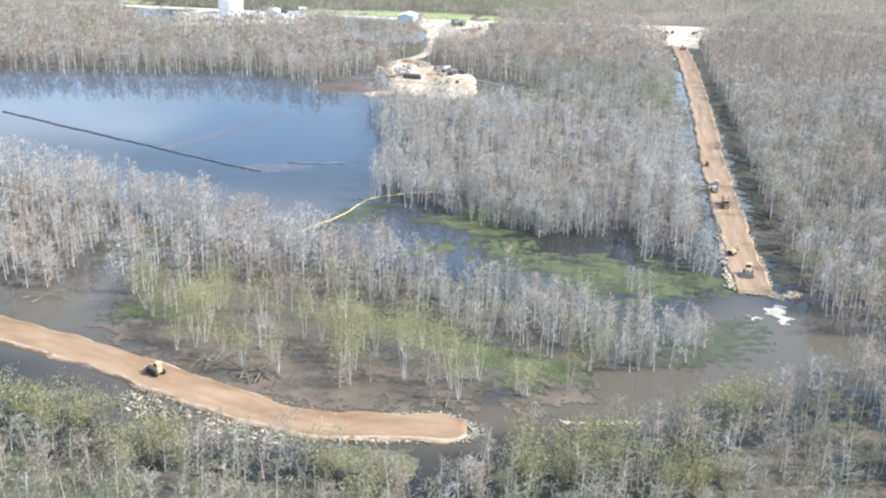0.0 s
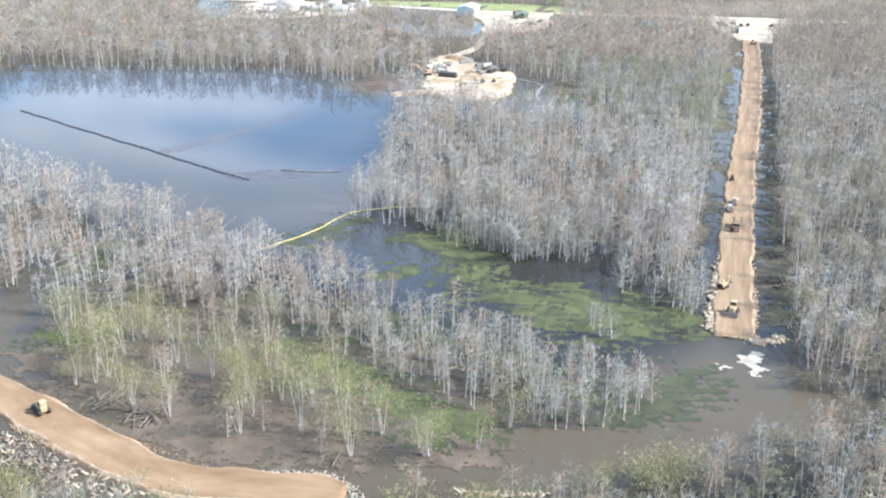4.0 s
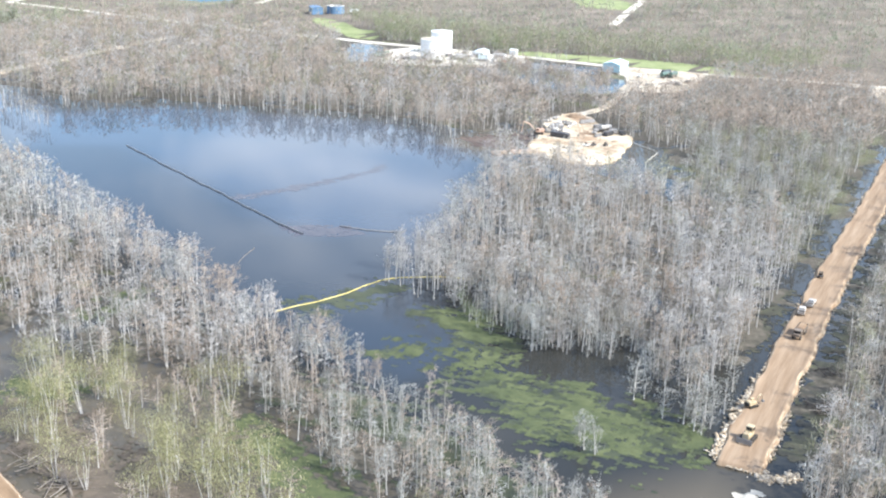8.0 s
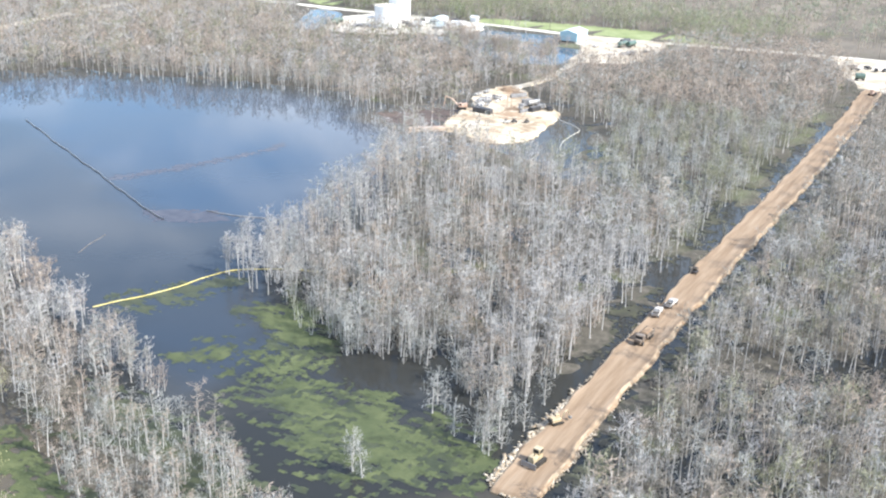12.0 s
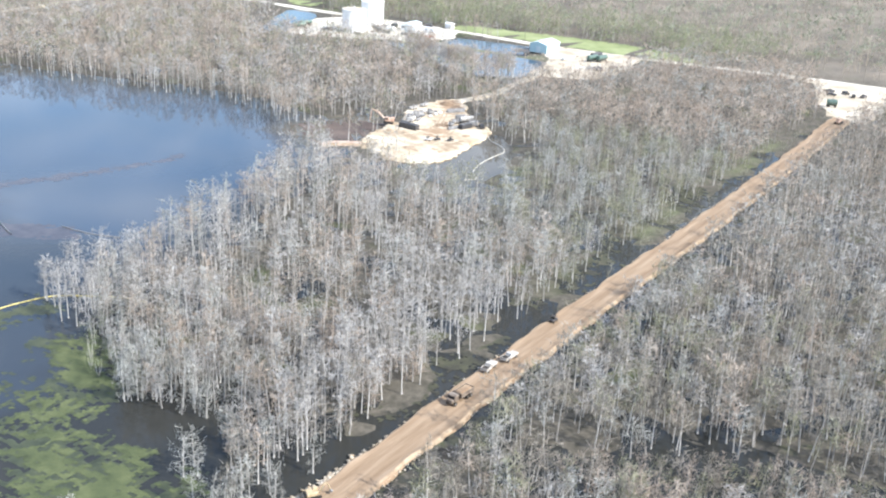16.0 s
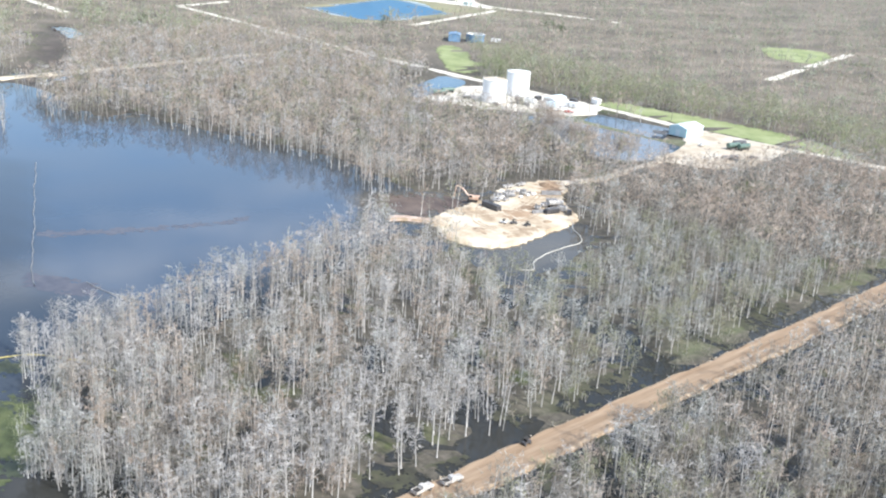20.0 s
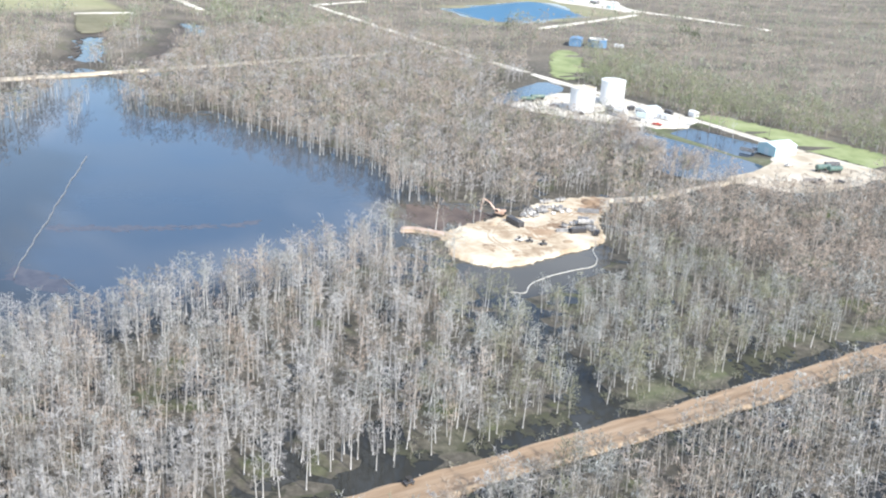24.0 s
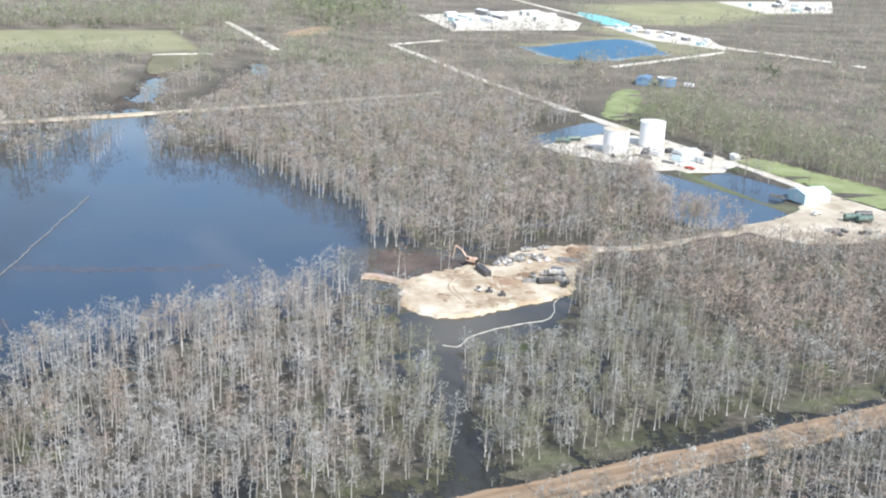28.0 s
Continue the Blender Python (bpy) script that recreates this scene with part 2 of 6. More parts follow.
def water_material():
    m = bpy.data.materials.new("swamp_water")
    m.use_nodes = True
    n, l = m.node_tree.nodes, m.node_tree.links
    b = n["Principled BSDF"]
    b.inputs["Roughness"].default_value = 0.05
    b.inputs["IOR"].default_value = 1.333
    g = n.new("ShaderNodeNewGeometry")
    big = n.new("ShaderNodeTexNoise")
    big.inputs["Scale"].default_value, big.inputs["Detail"].default_value = 0.012, 5.0
    l.new(g.outputs["Position"], big.inputs["Vector"])
    cr = n.new("ShaderNodeValToRGB")
    e = cr.color_ramp.elements
    e[0].position, e[0].color = 0.38, (0.040, 0.064, 0.100, 1)
    e[1].position, e[1].color = 0.64, (0.056, 0.073, 0.097, 1)
    l.new(big.outputs["Fac"], cr.inputs[0])
    lake = n.new("ShaderNodeAttribute")
    lake.attribute_name = "lake"
    sw = n.new("ShaderNodeMix")
    sw.data_type = "RGBA"
    l.new(lake.outputs["Fac"], sw.inputs["Factor"])
    sw.inputs["A"].default_value = (0.031, 0.032, 0.029, 1)
    pond = n.new("ShaderNodeAttribute")
    pond.attribute_name = "pond"
    dy = n.new("ShaderNodeMix")
    dy.data_type = "RGBA"
    l.new(pond.outputs["Fac"], dy.inputs["Factor"])
    l.new(cr.outputs[0], dy.inputs["A"])
    dy.inputs["B"].default_value = (0.016, 0.115, 0.22, 1)
    l.new(dy.outputs["Result"], sw.inputs["B"])
    wind = n.new("ShaderNodeMapRange")
    wind.inputs["To Min"].default_value, wind.inputs["To Max"].default_value = 0.03, 0.4
    l.new(pond.outputs["Fac"], wind.inputs["Value"])
    l.new(wind.outputs[0], b.inputs["Roughness"])
    mud = n.new("ShaderNodeAttribute")
    mud.attribute_name = "mud"
    mx = n.new("ShaderNodeMix")
    mx.data_type = "RGBA"
    l.new(mud.outputs["Fac"], mx.inputs["Factor"])
    l.new(sw.outputs["Result"], mx.inputs["A"])
    mx.inputs["B"].default_value = (0.104, 0.090, 0.066, 1)
    l.new(mx.outputs["Result"], b.inputs["Base Color"])
    rip = n.new("ShaderNodeTexNoise")
    rip.inputs["Scale"].default_value, rip.inputs["Detail"].default_value = 0.5, 3.0
    l.new(g.outputs["Position"], rip.inputs["Vector"])
    bp = n.new("ShaderNodeBump")
    bp.inputs["Strength"].default_value, bp.inputs["Distance"].default_value = 0.05, 0.25
    l.new(rip.outputs["Fac"], bp.inputs["Height"])
    l.new(bp.outputs[0], b.inputs["Normal"])
    return m


def ground_material():
    m = bpy.data.materials.new("swamp_floor")
    m.use_nodes = True
    n, l = m.node_tree.nodes, m.node_tree.links
    b = n["Principled BSDF"]
    b.inputs["Roughness"].default_value = 0.95
    g = n.new("ShaderNodeNewGeometry")

    def ramp(scale, detail, stops):
        t = n.new("ShaderNodeTexNoise")
        t.inputs["Scale"].default_value, t.inputs["Detail"].default_value, t.inputs["Roughness"].default_value = scale, detail, 0.65
        l.new(g.outputs["Position"], t.inputs["Vector"])
        c = n.new("ShaderNodeValToRGB")
        while len(c.color_ramp.elements) < len(stops):
            c.color_ramp.elements.new(0.5)
        for i, (p, col) in enumerate(stops):
            c.color_ramp.elements[i].position, c.color_ramp.elements[i].color = p, (*col, 1)
        l.new(t.outputs["Fac"], c.inputs[0])
        return c.outputs[0]

    def mix(f, a, c):
        x = n.new("ShaderNodeMix")
        x.data_type = "RGBA"
        l.new(f, x.inputs["Factor"])
        l.new(a, x.inputs["A"])
        l.new(c, x.inputs["B"])
        return x.outputs["Result"]

    leaf = ramp(0.35, 8, [(0.3, (0.042, 0.040, 0.030)), (0.5, (0.085, 0.077, 0.060)), (0.7, (0.15, 0.134, 0.11))])
    moss = ramp(0.5, 6, [(0.3, (0.05, 0.065, 0.022)), (0.7, (0.11, 0.13, 0.05))])
    spots = ramp(0.035, 6, [(0.56, (0, 0, 0)), (0.68, (1, 1, 1))])
    lawn = ramp(0.05, 8, [(0.3, (0.12, 0.18, 0.055)), (0.5, (0.19, 0.26, 0.09)), (0.7, (0.28, 0.31, 0.16))])
    straw = ramp(0.02, 8, [(0.3, (0.22, 0.235, 0.115)), (0.7, (0.36, 0.34, 0.20))])
    at1 = n.new("ShaderNodeAttribute")
    at1.attribute_name = "grass"
    at2 = n.new("ShaderNodeAttribute")
    at2.attribute_name = "straw"
    at3 = n.new("ShaderNodeAttribute")
    at3.attribute_name = "litter"
    dry = ramp(0.04, 8, [(0.3, (0.17, 0.14, 0.105)), (0.7, (0.30, 0.26, 0.21))])
    c = mix(at3.outputs["Fac"], mix(spots, leaf, moss), dry)
    c = mix(at1.outputs["Fac"], c, lawn)
    c = mix(at2.outputs["Fac"], c, straw)
    l.new(c, b.inputs["Base Color"])
    return m


M_WATER, M_GROUND = water_material(), ground_material()


# ---- building blocks ----
def mesh_from(name, verts, faces, mats, uv=None, smooth=False, index=None):
    """A mesh from arrays of vertices and of faces that all have the same number of corners."""
    verts, faces = np.asarray(verts, dtype=np.float32), np.asarray(faces, dtype=np.int32)
    me = bpy.data.meshes.new(name)
    k = faces.shape[1]
    me.vertices.add(len(verts))
    me.vertices.foreach_set("co", verts.ravel())
    me.loops.add(faces.size)
    me.loops.foreach_set("vertex_index", faces.ravel())
    me.polygons.add(len(faces))
    me.polygons.foreach_set("loop_start", np.arange(0, faces.size, k, dtype=np.int32))
    if index is not None:
        me.polygons.foreach_set("material_index", np.asarray(index, dtype=np.int32))
    for m in mats:
        me.materials.append(m)
    if uv is not None:
        lay = me.uv_layers.new(name="UVMap")
        lay.data.foreach_set("uv", np.asarray(uv, dtype=np.float32)[faces.ravel()].ravel())
    me.update(calc_edges=True)
    if smooth:
        me.polygons.foreach_set("use_smooth", np.ones(len(faces), dtype=bool))
    me.validate()
    return me


def part(name, bm, mat, parent, label=""):
    """Links a bmesh as one mesh object under a thing or a part."""
    me = bpy.data.meshes.new(name)
    bm.normal_update()
    bm.to_mesh(me)
    bm.free()
    me.materials.append(mat)
    ob = new(name, me)
    ob.parent = parent
    return tagged(ob, label)


def empty(name, m=Matrix(), label="", category="", group=""):
    ob = new(name)
    ob.empty_display_size = 0.5
    ob.matrix_basis = m
    return tagged(ob, label, category, group)


def box(x, y, z, sx, sy, sz, bevel=0.06, bm=None, rz=0.0, rx=0.0, ry=0.0):
    """A bevelled box, its base's middle at x, y, z."""
    bm = bm or bmesh.new()
    r = bmesh.ops.create_cube(bm, size=1.0, matrix=pose(x, y, z, rx, ry, rz) @ Matrix.Translation((0, 0, sz / 2)) @ Matrix.Diagonal((sx, sy, sz, 1)))
    if bevel:
        es = list({e for v in r["verts"] for e in v.link_edges})
        bmesh.ops.bevel(bm, geom=es, offset=bevel, segments=1, affect="EDGES")
    return bm


def tube(p, q, r, bm=None, r2=None, seg=10):
    """A round bar from p to q."""
    bm = bm or bmesh.new()
    p, q = Vector(p), Vector(q)
    d = q - p
    m = Matrix.Translation((p + q) / 2) @ d.to_track_quat("Z", "Y").to_matrix().to_4x4()
    bmesh.ops.create_cone(bm, cap_ends=True, segments=seg, radius1=r, radius2=r if r2 is None else r2, depth=d.length, matrix=m)
    return bm


def smooth_line(pts, step):
    """Points every step metres along a soft curve through pts (any number of columns)."""
    p = np.array(pts, dtype=float)
    p = np.vstack([2 * p[0] - p[1], p, 2 * p[-1] - p[-2]])
    out = []
    for i in range(1, len(p) - 2):
        n = max(1, int(np.linalg.norm(p[i + 1, :2] - p[i, :2]) / step))
        t = np.arange(n)[:, None] / n
        a, b, c, d = p[i - 1:i + 3]
        out.append(0.5 * (2 * b + (c - a) * t + (2 * a - 5 * b + 4 * c - d) * t ** 2 + (3 * b - a - 3 * c + d) * t ** 3))
    out.append(p[-2:-1])
    return np.vstack(out)


def outline(pts, step=3.0):
    """A closed soft curve through pts."""
    p = list(pts)
    k = len(p)
    line = smooth_line(p[-2:] + p + p[:3], step)
    a = int(np.argmin(np.linalg.norm(line - p[0], axis=1)))
    b = len(line) - 1 - int(np.argmin(np.linalg.norm(line[::-1] - p[0], axis=1)))
    return line[a:b] if b - a > k else np.array(p, dtype=float)


def inside(x, y, poly):
    """Signed distance from a polygon's edge, negative within it."""
    poly = np.asarray(poly, dtype=float)
    x, y = np.asarray(x, dtype=float), np.asarray(y, dtype=float)
    best = np.full(x.shape, 1e9)
    odd = np.zeros(x.shape, dtype=bool)
    for (ax, ay), (bx, by) in zip(poly, np.roll(poly, -1, axis=0)):
        dx, dy = bx - ax, by - ay
        t = np.clip(((x - ax) * dx + (y - ay) * dy) / (dx * dx + dy * dy + 1e-9), 0, 1)
        best = np.minimum(best, np.hypot(x - ax - t * dx, y - ay - t * dy))
        cross = (ay > y) != (by > y)
        with np.errstate(divide="ignore", invalid="ignore"):
            odd ^= cross & (x < (bx - ax) * (y - ay) / (by - ay + 1e-12) + ax)
    return np.where(odd, -best, best)


def along(x, y, line):
    """Distance from an open line."""
    line = np.asarray(line, dtype=float)
    best = np.full(np.asarray(x).shape, 1e9)
    for (ax, ay), (bx, by) in zip(line[:-1, :2], line[1:, :2]):
        dx, dy = bx - ax, by - ay
        t = np.clip(((x - ax) * dx + (y - ay) * dy) / (dx * dx + dy * dy + 1e-9), 0, 1)
        best = np.minimum(best, np.hypot(x - ax - t * dx, y - ay - t * dy))
    return best


def waves(x, y, size, seed):
    """A soft noise of about -1 to 1 made of crossing waves."""
    r = np.random.RandomState(seed)
    s = 0.0
    for i in range(7):
        a, f, p = r.uniform(0, 6.28), r.uniform(0.6, 1.9) * 6.28 / size, r.uniform(0, 6.28)
        s = s + np.sin((x * math.cos(a) + y * math.sin(a)) * f + p)
    return s / 3.2


# ---- plan ----
LAKE = outline([(-440, 478), (-400, 487), (-345, 472), (-322, 500), (-303, 512), (-250, 526), (-205, 540), (-165, 532), (-128, 507), (-110, 480),
                (-98, 445), (-94, 420), (-85, 395), (-79, 370), (-74, 350), (-86, 316), (-98, 302), (-125, 313), (-160, 327), (-205, 349), (-260, 368), (-275, 380), (-325, 413), (-372, 437)])
POOL = outline([(-92, 308), (-78, 345), (-66, 349), (-50, 331), (-38, 318), (-26, 321), (-10, 320), (6, 325), (34, 293), (42, 284), (58, 268), (66, 250),
                (44, 226), (14, 205), (-10, 197), (-24, 201), (-8, 215), (22, 233), (25, 243), (9, 257), (-2, 261), (-18, 273), (-36, 279), (-60, 289), (-78, 297)])
PADPOND = outline([(-80, 518), (-72, 547), (-77, 577), (-57, 562), (-46, 535), (-44, 512), (-60, 503)])
PADNORTH = outline([(-152, 520), (-142, 552), (-126, 566), (-116, 535), (-122, 512)])
CANAL = outline([(-234, 721), (-207, 734), (-138, 741), (-128, 722), (-127, 692), (-148, 682), (-172, 689), (-203, 708)])
CANAL2 = [(-216, 768), (-162, 779), (-160, 762), (-152, 746), (-209, 747)]
PONDWEST = outline([(-325, 705), (-358, 772), (-329, 762), (-306, 704)])
PONDFAR = [(-711, 925), (-767, 1076), (-647, 1056), (-612, 912)]
DITCH = [(-328, 812), (-276, 820), (-254, 807), (-300, 801)]
PONDS = [LAKE, POOL, DITCH, PADPOND, PADNORTH, CANAL, CANAL2, PONDWEST, PONDFAR]
INLET = [(-60, 513), (-37, 507), (-15, 499), (12, 492), (34, 478)]
CREEKS = [[(-440, 474), (-474, 468), (-530, 500), (-627, 534), (-719, 570)], [(-452, 500), (-463, 514), (-522, 550), (-593, 588), (-665, 626)], [(-300, 385), (-345, 395), (-420, 440)]]
MARSH = [(-160, 238), (-122, 242), (-100, 262), (-52, 252), (-20, 240), (18, 230), (-5, 212), (-24, 204), (-60, 202), (-100, 214), (-150, 232)]
MIRE = [(-104, 197), (-90, 195), (-76, 190), (-56, 184), (-50, 178), (-72, 179), (-84, 176), (-97, 181)]
WEED = [[(-56, 331), (-46, 334), (-34, 328), (-25, 320), (-34, 314), (-48, 321)],
        [(-27, 289), (-25, 299), (-13, 301), (-6, 304), (4, 302), (20, 300), (33, 293), (31, 283), (13, 273), (2, 275), (-8, 278), (-12, 285)],
        [(-52, 297), (-51, 305), (-46, 304), (-47, 297)],
        [(-37, 301), (-32, 308), (-25, 311), (-20, 303), (-32, 298)],
        ]
WEED += [[(-60, 247), (-38, 241), (-19, 231), (-4, 226), (-7, 216), (-16, 217), (-30, 228), (-52, 239)],
        [(23, 237), (29, 256), (38, 262), (40, 254), (31, 240)],
        [(-60, 262), (-30, 256), (0, 246), (18, 236), (22, 242), (4, 256), (-24, 268), (-50, 272)],
        [(-90, 312), (-82, 328), (-78, 340), (-74, 332), (-82, 312)],
        [(-119, 232), (-110, 245), (-104, 240), (-114, 229)], [(-140, 296), (-134, 300), (-130, 286), (-136, 274)]]
PADSHAPE = outline([(-108, 525), (-113, 539), (-115, 553), (-118, 560), (-113, 565), (-117, 570), (-126, 584), (-127, 600), (-122, 618.5), (-112, 613), (-103, 601), (-93, 590.5), (-79, 581),
                    (-75, 571), (-73, 560), (-71.5, 546), (-69.5, 530), (-76, 519), (-88, 515.5), (-97, 519.5), (-102, 521)], 1.2)
PADSHAPE = PADSHAPE + np.column_stack([waves(PADSHAPE[:, 0], PADSHAPE[:, 1], 5.0, 49), waves(PADSHAPE[:, 0], PADSHAPE[:, 1], 4.0, 50)]) * 0.9
YARD = [(-302, 699), (-309, 716), (-313, 733), (-320, 752), (-310, 774), (-268, 781), (-226, 788), (-217, 768), (-218, 744), (-226, 741), (-231, 731), (-244, 726), (-255, 714), (-268, 711), (-282, 699)]
YARD2 = [(-124, 702), (-127, 722), (-136, 748), (-143, 756), (-160, 786), (-118, 789), (-97, 793), (-92, 770), (-89, 748), (-90, 724), (-104, 706)]
YARDFAR = [(-1010, 935), (-1060, 1135), (-905, 1110), (-838, 1062), (-850, 905)]
YARDFAR2 = [(-872, 1118), (-858, 1142), (-800, 1182), (-738, 1176), (-690, 1152), (-662, 1148), (-655, 1128), (-706, 1112), (-745, 1096), (-800, 1108)]
YARDFAR3 = [(-1160, 1530), (-1150, 1770), (-975, 1600), (-985, 1480)]
CROSSING = [(-20, 808), (8, 800), (13, 786), (18, 768), (22, 752), (31, 738), (34, 726), (54, 722), (55, 752), (59, 774), (64, 790), (78, 806), (80, 822), (64, 819), (30, 815)]
ROADS = {"north": [(-756, 789), (-640, 784), (-510, 778), (-347, 780), (-226, 786), (-150, 786), (-113, 790), (-64, 799), (-16, 810), (42, 817), (84, 822), (160, 830), (420, 850)],
         "west": [(-440, 330), (-452, 405), (-458, 472), (-464, 540), (-474, 625), (-486, 720)],
         "access": [(-121, 612), (-114, 640), (-117, 675), (-120, 715)],
         "far": [(-1250, 1190), (-1087, 1168), (-854, 1150), (-675, 1146), (-605, 1172), (-520, 1192)],
         "side": [(-575, 935), (-603, 1016), (-640, 1120)],
         "spur": [(-236, 1012), (-262, 1140), (-282, 1245)],
         "field": [(-963, 676), (-860, 672), (-733, 664)],
         "hedge": [(-722, 548), (-719, 600)],
         "link": [(-754, 792), (-765, 827), (-776, 860)]}
LAWNS = [[(-240, 806), (-225, 812), (-208, 816), (-149, 826), (-104, 828), (-66, 812), (-60, 803), (-88, 797), (-113, 793), (-235, 790)],
         [(-457, 856), (-462, 878), (-430, 866), (-399, 838), (-380, 834), (-358, 800), (-362, 788), (-385, 797)], [(-920, 420), (-900, 600), (-744, 596), (-750, 420)],
         [(-300, 1225), (-345, 1190), (-300, 1130), (-262, 1150)], [(-205, 745), (-200, 738), (-132, 748), (-134, 762), (-152, 746)],
         [(-224, 741), (-205, 736), (-134, 744), (-134, 750), (-207, 746)]]
MEADOW = [(-735, 556), (-742, 592), (-700, 588), (-650, 560), (-618, 536), (-622, 524), (-668, 532)]
STRAWS = [[(-1130, 1240), (-1160, 1560), (-1020, 1580), (-860, 1260), (-880, 1180)], [(-900, 1080), (-860, 1110), (-600, 1100), (-600, 1070), (-780, 1085)]]
STRIPEND = outline([(-52, 252), (-36, 242), (-19, 233), (-6, 229), (8, 227), (20, 232), (28, 245), (24, 251), (12, 256), (0, 261), (-15, 264), (-40, 271)])
SLOUGH = [(-150, 222), (-154, 238), (-142, 246), (-144, 264), (-148, 289), (-143, 302), (-135, 295), (-137, 275), (-128, 248), (-116, 236), (-107, 226), (-121, 216)]
GLADE = outline([(66, 358), (84, 367), (104, 382), (126, 389), (140, 384), (132, 366), (112, 353), (90, 345), (72, 348)])
GLADE_EDGE = [(66, 358), (84, 367), (104, 382), (126, 389), (140, 384)]
BERM = [(-330, 262), (-230, 238), (-142, 217), (-112, 208), (-84, 197), (-58, 188.5), (-40, 190.5), (-24, 193)]


def water_depth(x, y):
    d = np.full(np.asarray(x, dtype=float).shape, 1e9)
    for p in PONDS:
        d = np.minimum(d, inside(x, y, p))
    for c in CREEKS[2:] + [CREEKS[0][:2], [(-508, 494), (-532, 507), (-560, 514), (-596, 527)], [(-604, 610), (-652, 622)]]:
        d = np.minimum(d, along(x, y, smooth_line(c, 12)) - 7)
    d = np.minimum(d, along(x, y, INLET) - 4.2 - 1.8 * waves(x, y, 15, 8))
    return d


# ---- ground and water ----
def axis(lo, hi, fine_lo, fine_hi, fine):
    a = [fine_lo + i * fine for i in range(int((fine_hi - fine_lo) / fine) + 1)]
    for end, sign in ((lo, -1), (hi, 1)):
        s, v = fine, a[0] if sign < 0 else a[-1]
        while (v > lo if sign < 0 else v < hi):
            s = min(s * 1.12, 400) if abs(v) > 1300 else min(s * 1.1, 40)
            v += sign * s
            a.append(v)
    return np.array(sorted(a))


gx, gy = axis(-6000, 5000, -340, 110, 6.5), axis(-5000, 6500, 170, 800, 6.5)
X, Y = np.meshgrid(gx, gy)
wd = water_depth(X, Y)
low = 0.16 + 0.34 * waves(X, Y, 26, 3) + 0.22 * waves(X, Y, 9, 5)
far_land = np.clip((Y - 560) / 150, 0, 1) * 0.5
Z = low + far_land
lawn = np.zeros_like(X)
for p in LAWNS[4:]:
    lawn = np.maximum(lawn, 0.4 * np.clip(0.5 - inside(X, Y, p) / 8, 0, 1))
strawv = np.zeros_like(X)
for p in STRAWS:
    strawv = np.maximum(strawv, np.clip(0.5 - inside(X, Y, p) / 20, 0, 1))
strawv = np.maximum(strawv, 0.8 * np.clip(1.6 - np.abs(inside(X, Y, PONDFAR)) / 10, 0, 1))
strawv = np.maximum(strawv, 0.85 * np.clip(0.5 - inside(X, Y, LAWNS[2]) / 8, 0, 1))
Z = Z * (1 - np.maximum(lawn, strawv)) + 0.7 * np.maximum(lawn, strawv)
marsh = np.clip(0.5 - inside(X, Y, MARSH) / 8, 0, 1)
Z -= marsh * 0.35
Z = np.where(inside(X, Y, SLOUGH) < 4, np.minimum(Z, -0.15), Z)
Z = np.where((marsh > 0.3) | (inside(X, Y, MIRE) < 3) | ((Y < 225) & (Y > 183 - 0.14 * (X + 60)) & (X < 20)), np.minimum(Z, -0.1), Z)
Z -= 0.4 * np.clip(0.5 - inside(X, Y, GLADE) / 8, 0, 1)
Z -= np.clip((X - 62) / 10, 0, 1) * 0.12 * (Y > 265) + np.clip((182 - 0.14 * (X + 60) - Y) / 12, 0, 1) * 0.35 * (X < 60)
Z = np.where((X < -480) | (Y > 830), np.maximum(Z, 0.12), Z)
Z = np.where(wd < 6, np.minimum(Z, np.clip(-0.12 + wd * 0.12, -2.0, 0.9)), Z)
edge = np.minimum(inside(X, Y, LAKE), inside(X, Y, POOL))
Z = np.where((edge > 0) & (edge < 30), np.minimum(Z, -0.08 + np.clip(edge - 14, 0, 16) * 0.04), Z)
Z -= 0.5 * np.clip(1 - np.abs(X - 43) / 22, 0, 1) * (Y < 740) * (Y > 270)
Z = np.where((Y < 170) | (X > 0.3 * Y + 60), np.maximum(Z, 0.1), Z)
mossy = np.clip(1.2 - np.abs(X - 29) / 6, 0, 1) * (Y > 420) * (Y < 660) * np.clip(waves(X, Y, 18, 12) + 0.5, 0, 1)
southern = np.clip((186 - Y) / 8, 0, 1) * np.clip((Y - 120) / 25, 0, 1) * np.clip((160 - np.abs(X + 40)) / 40, 0, 1) * np.clip(0.4 * waves(X, Y, 22, 13), 0, 0.25)
lawn_tint = np.maximum(np.maximum(lawn, 0.25 * mossy), southern)
nx, ny = len(gx), len(gy)
idx = np.arange(nx * ny).reshape(ny, nx)
quads = np.stack([idx[:-1, :-1], idx[:-1, 1:], idx[1:, 1:], idx[1:, :-1]], -1).reshape(-1, 4)
me = mesh_from("ground", np.stack([X, Y, Z], -1).reshape(-1, 3), quads, [M_GROUND], smooth=True)
litter = np.maximum(np.clip((Y - 790) / 60, 0, 1), np.clip((-480 - X) / 60, 0, 1)) * np.clip(0.5 + 0.4 * waves(X, Y, 60, 48), 0, 1)
# pale litter fades out along the creeks, keeping the shaded ditches dark
for c in CREEKS[:2]:
    litter *= np.clip(along(X, Y, smooth_line(c, 12)) / 12 - 0.6, 0, 1)
for nm, arr in (("grass", lawn_tint), ("straw", strawv), ("litter", litter)):
    me.attributes.new(nm, "FLOAT", "POINT").data.foreach_set("value", arr.astype(np.float32).ravel())
tagged(new("ground", me), "brown leaf-littered swamp floor with mossy green patches", "ground", kind="structure")

